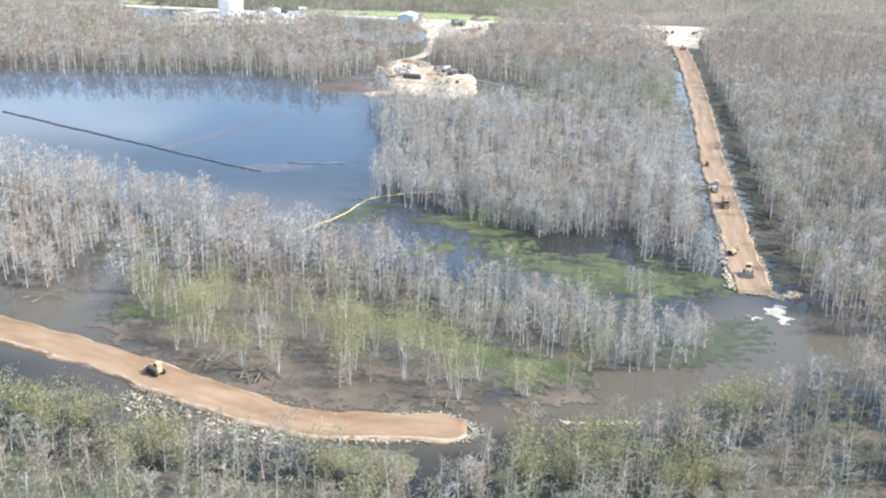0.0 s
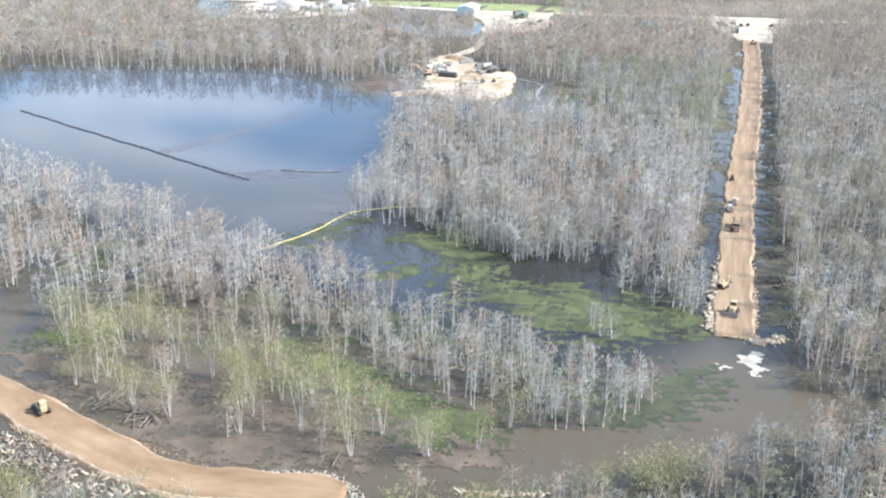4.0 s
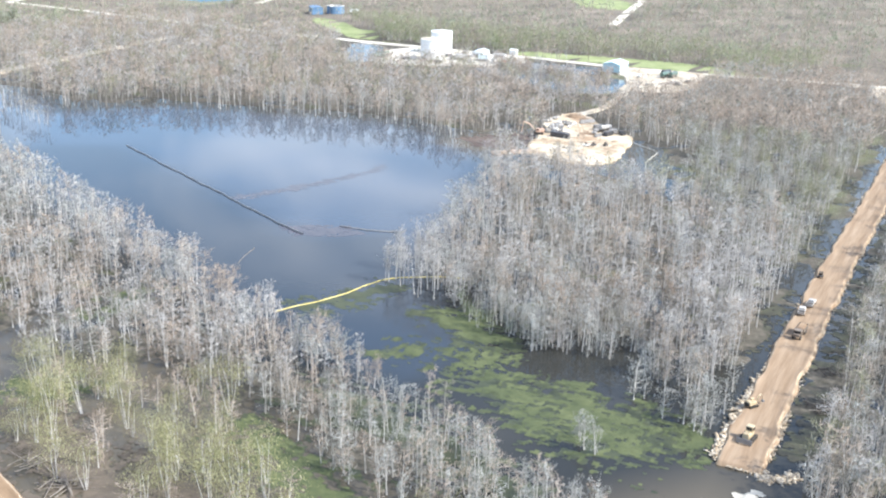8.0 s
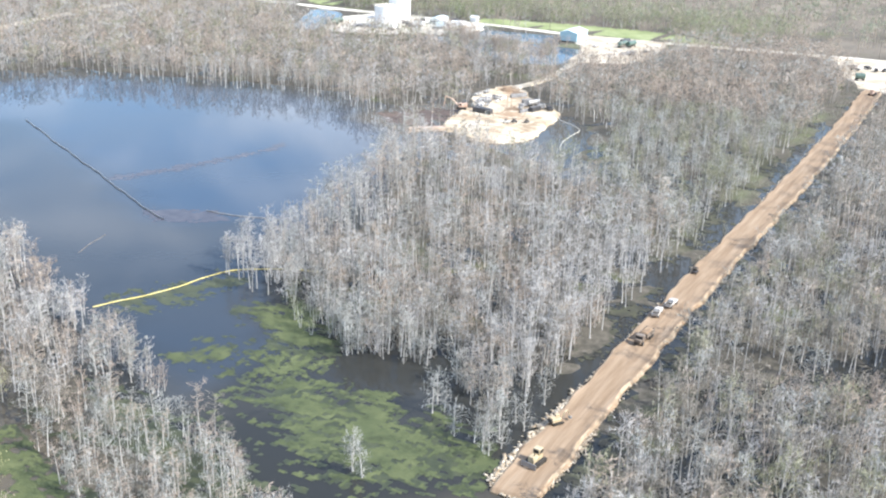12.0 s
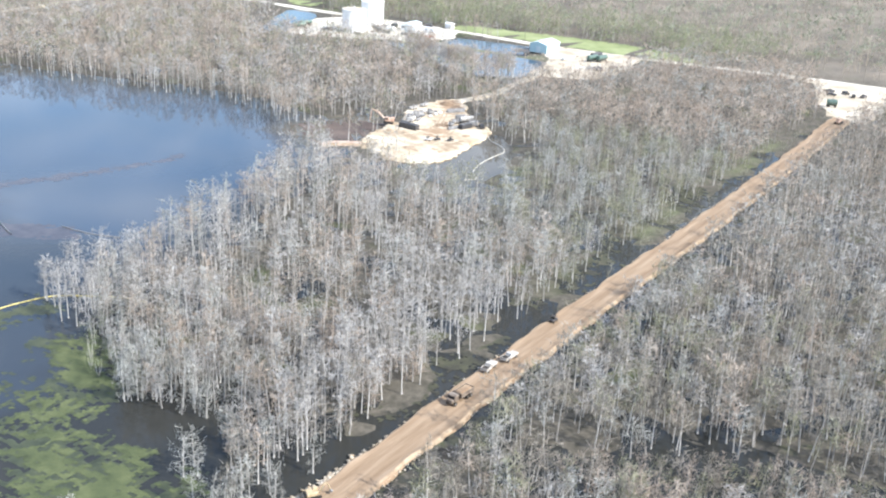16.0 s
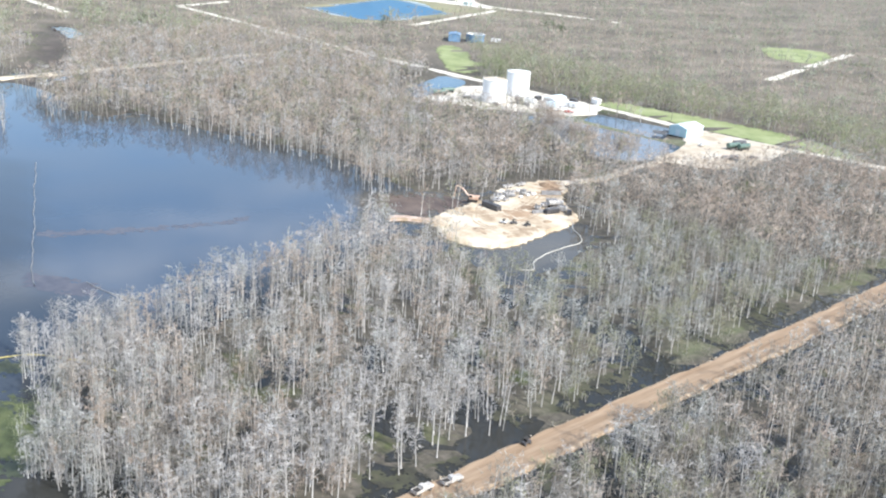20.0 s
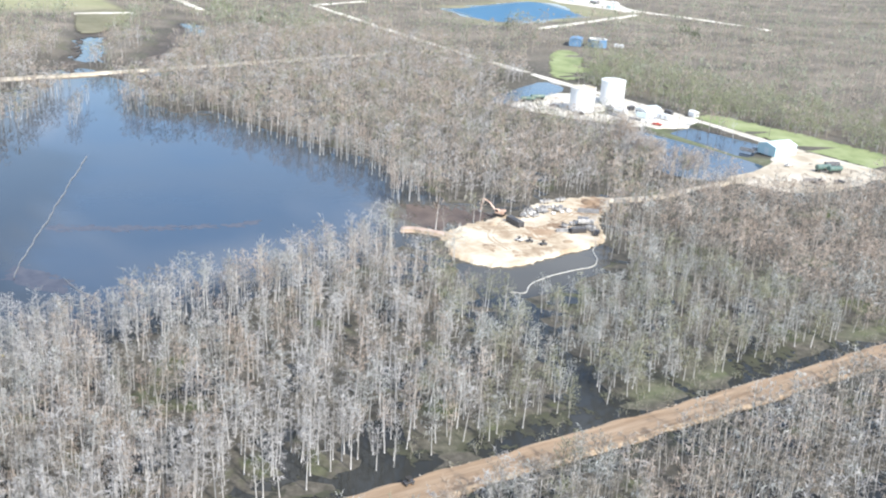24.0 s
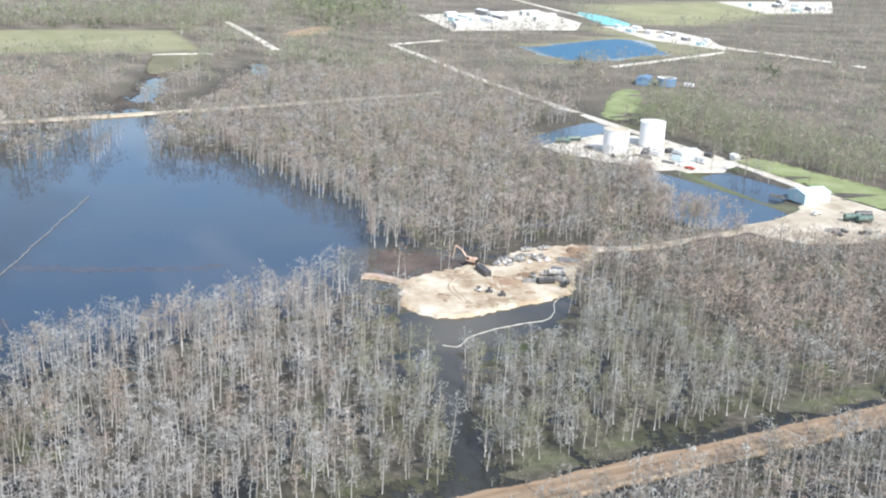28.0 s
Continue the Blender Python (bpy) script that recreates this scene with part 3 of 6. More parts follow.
wx, wy = np.arange(-900, 420, 10.0), np.arange(0, 1200, 10.0)
WX, WY = np.meshgrid(wx, wy)
muddy = np.clip(0.7 - inside(WX, WY, MARSH) / 14, 0, 1)
muddy = np.maximum(muddy, np.clip(0.55 - inside(WX, WY, [(-30, 190), (20, 202), (70, 240), (75, 275), (40, 282), (10, 240), (-20, 225)]) / 14, 0, 1))
muddy = np.maximum(muddy, np.clip(0.6 - inside(WX, WY, [(-150, 212), (-100, 196), (-60, 180), (-20, 184), (-10, 200), (-60, 206), (-140, 228)]) / 12, 0, 1))
muddy = np.maximum(muddy, np.clip(0.5 - inside(WX, WY, PADNORTH) / 10, 0, 1))
muddy = np.maximum(muddy, 0.6 * np.clip(0.5 - inside(WX, WY, PADPOND) / 10, 0, 1))
muddy = np.maximum(muddy, np.clip(0.6 - inside(WX, WY, SLOUGH) / 12, 0, 1))
muddy = np.maximum(muddy, np.clip(0.6 - inside(WX, WY, MIRE) / 12, 0, 1))
idx = np.arange(WX.size).reshape(WX.shape)
quads = np.stack([idx[:-1, :-1], idx[:-1, 1:], idx[1:, 1:], idx[1:, :-1]], -1).reshape(-1, 4)
me = mesh_from("water", np.stack([WX, WY, np.zeros_like(WX)], -1).reshape(-1, 3), quads, [M_WATER])
lake_tint = np.clip(0.5 - inside(WX, WY, LAKE) / 12, 0, 1)
# between the booms a darker slate tint stands for the dimmer reflection
lake_tint *= 1 - 0.6 * np.clip(0.5 - inside(WX, WY, [(-127, 367), (-180, 391), (-268, 431), (-310, 405), (-205, 345), (-160, 322), (-98, 298), (-72, 345), (-78, 372), (-99, 387)]) / 10, 0, 1)
for p in (CANAL, CANAL2, PONDFAR, PONDWEST):
    lake_tint = np.maximum(lake_tint, np.clip(0.9 - inside(WX, WY, p) / 10, 0, 1))
lake_tint = np.maximum(lake_tint, 0.5 * np.clip(0.5 - inside(WX, WY, POOL) / 12, 0, 1) * (WX < -30))
tinted = np.zeros_like(WX)
for p, k in ((PONDFAR, 1.0), (CANAL, 0.12), (CANAL2, 0.05), (PONDWEST, 0.3)):
    tinted = np.maximum(tinted, k * np.clip(0.9 - inside(WX, WY, p) / 10, 0, 1))
me.attributes.new("pond", "FLOAT", "POINT").data.foreach_set("value", tinted.astype(np.float32).ravel())
me.attributes.new("lake", "FLOAT", "POINT").data.foreach_set("value", lake_tint.astype(np.float32).ravel())
me.attributes.new("mud", "FLOAT", "POINT").data.foreach_set("value", muddy.astype(np.float32).ravel())
tagged(new("water", me), "calm dark water of the lake and flooded swamp", "water", kind="structure")


def weed_mat(pts, seed, cell=0.8, more=0.0, mat=M_WEED, z=0.03, amp=1.0, dry=False):
    """Floating duckweed or mud: cells of a fine grid kept where a ragged shape covers them (if dry, not over the ponds)."""
    p = np.array(pts, dtype=float)
    x = np.arange(p[:, 0].min() - 6, p[:, 0].max() + 6, cell)
    y = np.arange(p[:, 1].min() - 6, p[:, 1].max() + 6, cell)
    gx_, gy_ = np.meshgrid(x, y)
    f = inside(gx_, gy_, outline(pts)) + amp * (4.4 * waves(gx_, gy_, 13, seed) + 4.4 * waves(gx_, gy_, 5.5, seed + 1) + 2.8 * waves(gx_, gy_, 2.3, seed + 2)) + 1.3 - more
    if dry:
        f = np.where(water_depth(gx_, gy_) < 1.5 * waves(gx_, gy_, 9, seed + 3), 9.0, f)
    r = np.random.RandomState(seed)
    c = np.column_stack([(gx_ + r.uniform(-0.3, 0.3, gx_.shape) * cell).ravel(), (gy_ + r.uniform(-0.3, 0.3, gy_.shape) * cell).ravel(), z + r.uniform(0, 0.03, gx_.size)])
    i = np.arange(gx_.size).reshape(gx_.shape)
    q = np.stack([i[:-1, :-1], i[:-1, 1:], i[1:, 1:], i[1:, :-1]], -1)[f[:-1, :-1] < 0]
    used, q = np.unique(q, return_inverse=True)
    return mesh_from("duckweed", c[used], q.reshape(-1, 4), [mat])


M_MUD = material("wet_mud", [(0.022, 0.022, 0.017), (0.04, 0.039, 0.028), (0.062, 0.064, 0.036), (0.085, 0.078, 0.056)], 0.12, 0.7, bump=0.4, bump_scale=0.8)
MUD = [[(22, 425), (22, 478), (29, 476), (32, 450), (30, 426)], [(21, 496), (21, 560), (29, 560), (32, 530), (30, 498)], [(20, 556), (22, 640), (30, 640), (31, 600), (29, 558)],
                       [(21, 640), (21, 730), (30, 730), (31, 690), (29, 642)], [(27, 350), (28, 390), (34, 400), (34, 376), (32, 350)]]
MUD += [[(51, 345), (50, 425), (56, 425), (58, 345)], [(50, 425), (51, 560), (57, 560), (56, 425)], [(50, 296), (50, 345), (58, 345), (60, 300)], [(51, 560), (51, 700), (57, 700), (56, 560)],
                       [(-78, 199), (-50, 196), (-28, 203), (-38, 213), (-64, 211)], [(-118, 224), (-96, 213), (-84, 215), (-96, 232)], [(-14, 203), (-4, 206), (4, 214), (-4, 217), (-14, 212)]]
M_SILTY = material("brown_silt", [(0.075, 0.062, 0.047), (0.115, 0.094, 0.071), (0.165, 0.135, 0.104)], 0.15, 0.8, bump=0.4, bump_scale=0.8)
MUD += [[(-100, 212), (-80, 204), (-62, 200), (-40, 203), (-26, 206), (-34, 214), (-52, 220), (-74, 226), (-92, 222)], [(-58, 206), (-48, 203), (-40, 210), (-50, 216)]]
for i, w in enumerate(MUD):
    wet = min(q for _, q in w) > 240
    tagged(new("mud_bank", weed_mat(w, 160 + i, 0.7, 0.3, M_MUD if wet else M_SILTY, 0.06 + 0.004 * i, 0.9 if i < 12 else 1.6)), "wet mossy mud bank in the flooded swamp" if wet else "wet brown silt flat on the marsh", "mud", kind="stuff")
# creek mud whose dark colour also stands for the shade between the banks
M_BED = material("shaded_creek_mud", [(0.05, 0.041, 0.034), (0.085, 0.07, 0.056), (0.14, 0.118, 0.092)], 0.05, 0.8, bump=0.4, bump_scale=0.5)
for i, c in enumerate(CREEKS[:2]):
    q = smooth_line([(px, py) for px, py in c[1 if i == 0 else 0:]], 12)
    dq = np.gradient(q, axis=0)
    dq /= np.linalg.norm(dq, axis=1)[:, None]
    side = np.stack([dq[:, 1], -dq[:, 0]], -1) * 8.5
    tagged(new("creek_bed", weed_mat(np.vstack([q + side, (q - side)[::-1]]).tolist(), 190 + i, 2.0, 1.0, M_BED, 0.3, 1.0, True)), "muddy creek bed coloured dark for ditch shade, winding between bare trees", "mud", kind="stuff")
M_LAWN = material("mown_grass", [(0.16, 0.205, 0.08), (0.25, 0.29, 0.13), (0.32, 0.35, 0.19)], 0.06, 0.9, bump=0.3, bump_scale=2.0)
M_MEADOW = material("dry_meadow", [(0.13, 0.125, 0.07), (0.185, 0.172, 0.105), (0.245, 0.222, 0.145)], 0.03, 0.9, bump=0.3)
for i, (p, m_) in enumerate(((LAWNS[0], M_LAWN), (LAWNS[1], M_LAWN), (LAWNS[3], M_LAWN), (MEADOW, M_MEADOW))):
    tagged(new("lawn", weed_mat(p, 200 + i, 1.6, 1.0, m_, 0.9, 0.25)), "pale dry meadow at the creek's end" if i == 3 else "bright green mown grass beside the gravel road", "grass", kind="stuff")
M_SILT = material("red_brown_silt", [(0.07, 0.05, 0.042), (0.11, 0.082, 0.066), (0.16, 0.12, 0.095)], 0.1, 0.6, bump=0.3, bump_scale=0.8)
tagged(new("silt_flat", weed_mat([(-147, 530), (-137, 548), (-122, 559), (-117, 548), (-117, 531), (-128, 520)], 171, 0.7, 0.6, M_SILT, 0.05, 0.9)), "red-brown silt flat beside the sand pad", "mud", kind="stuff")
for i, w in enumerate(WEED):
    tagged(new("duckweed", weed_mat(w, 20 + i, mat=M_WEED3 if 4 < i < 8 else M_WEED, more=-3.0 if i == 1 else 1.5 if i == 4 else 0.0, amp=0.55 if i in (0, 4) else 2.0 if i == 1 else 1.0)), "ragged green duckweed mat floating on dark water", "duckweed", kind="stuff")
    tagged(new("sunken_weed", weed_mat(w, 20 + i, 0.9, 3.2, M_WEED2, 0.006)), "dull olive weed just under the water", "water weed", kind="stuff")
tagged(new("foam_raft", weed_mat([(39.5, 264), (43, 271), (47, 276), (50.5, 279.5), (52.4, 273), (52.2, 265.5), (47.7, 266.2), (46.4, 268.5)], 40, 0.4, 0.2, M_FOAM, 0.05, 0.3)), "pale foam and scum raft drifting on the channel", "foam", kind="stuff")


# ---- roads, berm, pads ----
def ribbon(name, pts, width, top, mat, label, step=1.5, ragged=0.35, foot=1.2, seed=1, category="road", edge_mat=None, blunt=True, ridge=0.0):
    """A raised dirt way with uneven shoulders, a low pushed-up ridge along each side and sloping ends."""
    line = smooth_line(pts, step)
    line = np.vstack([line[0] + (line[0] - line[1]) / np.linalg.norm(line[0] - line[1]) * foot, line, line[-1] + (line[-1] - line[-2]) / np.linalg.norm(line[-1] - line[-2]) * foot])
    d = np.gradient(line, axis=0)
    d /= np.linalg.norm(d, axis=1)[:, None] + 1e-9
    nrm = np.stack([d[:, 1], -d[:, 0]], -1)
    s = np.concatenate([[0], np.cumsum(np.linalg.norm(np.diff(line, axis=0), axis=1))])
    k = len(s)
    r = np.random.RandomState(seed)

    def wander(a, sizes=(9.0, 4.1, 2.2)):
        return a * sum(0.5 * np.sin(s / q + r.uniform(0, 6)) for q in sizes) + a * r.uniform(-0.18, 0.18, k)
    w = width / 2 * np.ones(k)
    if not blunt:
        w *= np.sqrt(np.clip(1 - np.clip(1 - (s[-1] - s) / (width * 0.75), 0, 1) ** 2, 0.06, 1))
    le, re = wander(ragged), wander(ragged)
    cols = []
    for sg, e in ((-1, le), (1, re)):
        hump = ridge * np.clip(0.55 + wander(0.5, (5.0, 1.9)), 0, 1.4)
        side = [(sg * (w + foot) + sg * (e + wander(ragged * 0.7)), 0 * s - 0.7), (sg * (w + foot * 0.4) + sg * e, top * 0.45 + wander(0.08)),
                (sg * w + sg * e, top - 0.1 + hump * 0.6), (sg * w * 0.93 + sg * e * 0.8, top + hump), (sg * w * 0.84 + sg * e * 0.5, top + hump * 0.25),
                (sg * w * 0.6, top + wander(0.02)), (sg * w * 0.3, top - 0.08 + wander(0.02))]
        cols += side if sg < 0 else [(0 * s, top + 0.03 + wander(0.02))] + side[::-1]
    v, uv = [], []
    for o, z in cols:
        z = np.array(z + 0 * s)
        z[0] = z[-1] = -0.7
        v.append(np.column_stack([line + nrm * o[:, None], z]))
        uv.append(np.column_stack([o, s]))
    n = len(cols)
    f, slot = [], []
    for c in range(n - 1):
        a = np.arange(k - 1) + c * k
        f.append(np.stack([a, a + k, a + k + 1, a + 1], -1))
        q = min(c, n - 2 - c)
        odds = (0.2, 0.6, 0.9, -1, -1, -1, -1)[q]
        slot.append((0.5 + 0.8 * wander(0.5, (5.0, 2.1, 0.9))[:-1] < odds).astype(int))
    slot = np.concatenate(slot)
    ob = new(name, mesh_from(name, np.concatenate(v), np.concatenate(f), [mat, edge_mat or mat], uv=np.concatenate(uv), smooth=True, index=slot))
    return tagged(ob, label, category, kind="structure")


def plot(name, pts, top, mat, label, seed=1, step=3.0, soft=True, category="pavement"):
    """A low raised pad of ground with a sloping, ragged edge."""
    o = outline(pts, step) if soft else np.asarray(pts, dtype=float)
    r = np.random.RandomState(seed)
    c = o.mean(0)
    o = o + r.uniform(-0.5, 0.5, o.shape)
    away = o - c
    away /= np.linalg.norm(away, axis=1)[:, None]
    bm = bmesh.new()
    a = [bm.verts.new((*p, top)) for p in o]
    b = [bm.verts.new((*p, -0.7)) for p in o + away * 2.2]
    bm.faces.new(a)
    for i in range(len(a)):
        j = (i + 1) % len(a)
        bm.faces.new((a[i], b[i], b[j], a[j]))
    bmesh.ops.recalc_face_normals(bm, faces=bm.faces)
    bmesh.ops.triangulate(bm, faces=[f for f in bm.faces if len(f.verts) > 4])
    m2 = bpy.data.meshes.new(name)
    bm.to_mesh(m2)
    bm.free()
    m2.materials.append(mat)
    return tagged(new(name, m2), label, category, kind="structure")


ribbon("dirt_road", [(44, 285), (43.5, 300), (43, 340), (42.6, 420), (44.0, 520), (44, 640), (42.5, 700), (42, 738)], 9.4, 0.85, M_SAND, "tan dirt haul road raised on a berm through the swamp", 1.0, 0.5, 0.9, 4, edge_mat=M_EDGE, ridge=0.3)
ribbon("dirt_berm", BERM, 10.4, 0.5, M_CLAY, "orange-tan dirt berm ending in the flooded channel", 1.0, 0.5, 0.9, 8, edge_mat=M_PALE, blunt=False, ridge=0.4)
plot("sand_pad", PADSHAPE, 1.2, M_PAD, "pale sand work pad built out into the swamp", 3, soft=False)
plot("gravel_yard", YARD, 1.1, M_SHELL, "white shell gravel yard round the storage tanks", 4, soft=False)
plot("gravel_lot", YARD2, 1.1, M_LOT, "white shell gravel lot beside the blue shed", 5)
plot("gravel_crossing", CROSSING, 1.1, M_LOT, "white gravel apron where the haul road meets the road", 6, soft=False)
plot("gravel_yard", YARDFAR, 1.0, M_SHELL, "distant white industrial gravel yard", 7, 12, False)
plot("gravel_yard", YARDFAR2, 1.0, M_SHELL, "distant pale roadside gravel yard", 8, 12, False)
plot("gravel_yard", YARDFAR3, 1.0, M_SHELL, "distant white gravel yard at a field's edge", 9, 12, False)
ribbon("gravel_road", ROADS["north"], 6.5, 1.05, M_SHELL, "white shell gravel road through the swamp", 4, 0.5, seed=11)
ribbon("gravel_road", ROADS["west"], 6.0, 1.2, M_LOT, "pale sandy track on a low levee", 4, 0.5, seed=12)
ribbon("access_track", ROADS["access"], 3.8, 1.1, M_LOT, "pale sandy access track between trees", 3, 0.5, seed=13)
ribbon("gravel_road", ROADS["far"], 9.0, 1.0, M_SHELL, "distant pale gravel road", 8, 0.6, seed=14)
ribbon("gravel_road", ROADS["side"], 7.0, 1.0, M_SHELL, "distant pale gravel side road", 8, 0.6, seed=15)
ribbon("gravel_road", ROADS["spur"], 8.0, 1.0, M_SHELL, "distant pale gravel spur road", 8, 0.6, seed=16)
ribbon("gravel_road", ROADS["field"], 7.0, 1.0, M_SHELL, "distant pale field road", 8, 0.6, seed=17)
ribbon("gravel_road", ROADS["hedge"], 8.0, 1.0, M_SHELL, "short pale strip of road by a green field", 8, 0.6, seed=18)
ribbon("gravel_road", ROADS["link"], 6.0, 1.0, M_SHELL, "distant pale link road", 8, 0.6, seed=19)


# ---- machines and vehicles: x is forward, the base lies at z = 0 ----
def wheel(parent, x, y, r=0.45, w=0.32):
    t = part("wheel", tube((x, y - w / 2, r), (x, y + w / 2, r), r, seg=14), M_DARK, parent)
    part("rim", tube((x, y - w / 2 - 0.01, r), (x, y + w / 2 + 0.01, r), r * 0.5, seg=10), M_STEEL, t, "grey steel rim")
    return t


def tracks(parent, length, gauge, h=0.9, w=0.6):
    for sy in (-1, 1):
        bm = box(0, sy * gauge / 2, 0.0, length - h, w, h, 0.05)
        for sx in (-1, 1):
            tube((sx * (length - h) / 2, sy * gauge / 2 - w / 2, h / 2), (sx * (length - h) / 2, sy * gauge / 2 + w / 2, h / 2), h / 2, bm, seg=12)
        part("track", bm, M_DARK, parent, "dark muddy crawler track")


def excavator(m, paint, label, group="", reach=((2.2, 0, 2.0), (6.4, 0, 5.4), (8.6, 0, 1.2)), turn=0):
    e = empty("excavator", m, label, "excavator", group)
    tracks(e, 4.6, 2.5)
    part("undercarriage", box(0, 0, 0.45, 2.6, 1.9, 0.6), M_STEEL, e)
    body = part("upper_body", box(-0.7, 0, 1.15, 4.0, 2.7, 1.35, 0.15), paint, e)
    part("counterweight", box(-2.95, 0, 1.2, 0.7, 2.6, 1.2, 0.2), M_DARK, body)
    part("engine_hood", box(-1.9, 0.1, 2.5, 1.6, 2.2, 0.35, 0.1), paint, body)
    cab = part("cab", box(0.7, 0.8, 1.2, 1.7, 1.05, 1.95, 0.12), paint, e)
    part("window", box(1.57, 0.8, 2.0, 0.03, 0.85, 0.95, 0), M_GLASS, cab, "dark windscreen")
    part("window", box(0.7, 1.34, 2.0, 1.2, 0.03, 0.9, 0), M_GLASS, cab, "dark side window")
    a, b, c = reach
    bm = bmesh.new()
    for p, q, r in ((a, ((a[0] + b[0]) / 2 - 0.2, 0, (a[2] + b[2]) / 2 + 0.8), 0.34), (((a[0] + b[0]) / 2 - 0.2, 0, (a[2] + b[2]) / 2 + 0.8), b, 0.26)):
        tube((p[0], p[1] - 0.25, p[2]), (q[0], q[1] - 0.25, q[2]), r, bm, seg=4)
    part("boom", bm, paint, e)
    part("stick", tube((b[0], -0.25, b[2]), (c[0], -0.25, c[2]), 0.22, r2=0.16, seg=4), paint, e)
    part("cylinder", tube((a[0] + 0.4, -0.25, a[2] - 0.4), ((a[0] + b[0]) / 2, -0.25, (a[2] + b[2]) / 2 + 0.2), 0.1, seg=8), M_STEEL, e)
    bk = box(c[0], -0.25, c[2] - 0.9, 1.0, 1.2, 0.9, 0.15, ry=20)
    part("bucket", bk, M_STEEL, e, "worn steel digging bucket")
    return e


def bulldozer(m, paint, label, group=""):
    e = empty("bulldozer", m, label, "bulldozer", group)
    tracks(e, 3.6, 2.1, 1.0, 0.55)
    body = part("body", box(0.2, 0, 0.5, 3.2, 1.4, 1.2, 0.12), paint, e)
    part("hood", box(1.0, 0, 1.65, 1.7, 1.2, 0.4, 0.1), paint, body)
    part("exhaust", tube((1.1, 0.3, 2.0), (1.1, 0.3, 2.7), 0.06, seg=8), M_DARK, body)
    cab = part("cab", box(-0.6, 0, 1.65, 1.4, 1.5, 1.35, 0.1), paint, e)
    part("window", box(-0.6, 0.77, 2.1, 1.0, 0.03, 0.7, 0), M_GLASS, cab)
    part("window", box(-0.6, -0.77, 2.1, 1.0, 0.03, 0.7, 0), M_GLASS, cab)
    part("window", box(0.12, 0, 2.15, 0.03, 1.1, 0.65, 0), M_GLASS, cab)
    part("blade", box(2.45, 0, 0.1, 0.18, 3.2, 1.15, 0.06), M_STEEL, e, "wide worn steel blade")
    for sy in (-0.85, 0.85):
        part("push_arm", tube((0.2, sy, 0.55), (2.4, sy, 0.45), 0.11, seg=6), paint, e)
    return e


def pickup(m, paint, label, group=""):
    e = empty("pickup_truck", m, label, "pickup", group)
    body = part("body", box(0, 0, 0.55, 5.7, 1.95, 0.62, 0.12), paint, e)
    part("hood", box(1.95, 0, 1.1, 1.6, 1.8, 0.2, 0.08), paint, body)
    bm = bmesh.new()
    lo, hi = [(-0.75, 0.92), (1.35, 0.92)], [(-0.55, 0.75), (0.65, 0.75)]
    vs = [bm.verts.new((x_, sy * w_, z_)) for z_, row in ((1.12, lo), (1.85, hi)) for sy in (-1, 1) for x_, w_ in row]
    for f in ((0, 1, 5, 4), (3, 2, 6, 7), (1, 3, 7, 5), (2, 0, 4, 6), (4, 5, 7, 6), (0, 2, 3, 1)):
        bm.faces.new([vs[i] for i in f])
    bmesh.ops.recalc_face_normals(bm, faces=bm.faces)
    cab = part("cab", bm, paint, e)
    part("windscreen", box(1.02, 0, 1.2, 0.03, 1.5, 0.72, 0, ry=-44), M_GLASS, cab)
    for sy in (-1, 1):
        part("side_window", box(0.1, sy * 0.86, 1.25, 1.3, 0.03, 0.45, 0, rx=sy * 13), M_GLASS, cab)
    part("bed_floor", box(-1.85, 0, 1.165, 1.85, 1.72, 0.03, 0), M_DARK, body, "dark load bed floor")
    part("rear_window", box(-0.66, 0, 1.3, 0.03, 1.4, 0.4, 0, ry=15), M_GLASS, cab)
    for sy in (-0.93, 0.93):
        part("bed_side", box(-1.85, sy, 1.1, 1.95, 0.08, 0.32, 0.02), paint, body)
    part("tailgate", box(-2.8, 0, 1.1, 0.07, 1.8, 0.32, 0.02), paint, body)
    part("bed_floor", box(-1.8, 0, 1.17, 1.8, 1.7, 0.04, 0), M_DARK, body, "dark truck bed")
    for x_ in (1.8, -1.75):
        for y_ in (-0.86, 0.86):
            wheel(e, x_, y_, 0.4, 0.28)
    return e


def dump_truck(m, label):
    e = empty("dump_truck", m, label, "truck")
    part("chassis", box(-0.4, 0, 0.8, 7.4, 1.0, 0.35), M_DARK, e)
    cab = part("cab", box(2.7, 0, 1.0, 1.7, 2.3, 1.7, 0.15), M_HAUL, e)
    part("windscreen", box(3.56, 0, 1.75, 0.03, 1.9, 0.75, 0), M_GLASS, cab)
    part("hood", box(3.9, 0, 1.0, 0.9, 1.8, 0.8, 0.12), M_HAUL, cab)
    bed = part("bed", box(-1.4, 0, 1.2, 5.0, 2.5, 0.2, 0.04), M_HAUL, e)
    for sy in (-1.2, 1.2):
        part("bed_side", box(-1.4, sy, 1.4, 5.0, 0.12, 1.0, 0.03), M_HAUL, bed)
    for sx in (-3.85, 1.05):
        part("bed_end", box(sx, 0, 1.4, 0.12, 2.3, 1.0, 0.03), M_HAUL, bed)
    part("load", box(-1.4, 0, 1.4, 4.6, 2.2, 1.15, 0.4), M_SOIL, bed, "heap of tan dirt")
    for x_ in (3.2, -1.6, -2.9):
        for y_ in (-1.0, 1.0):
            wheel(e, x_, y_, 0.55, 0.4)
    return e


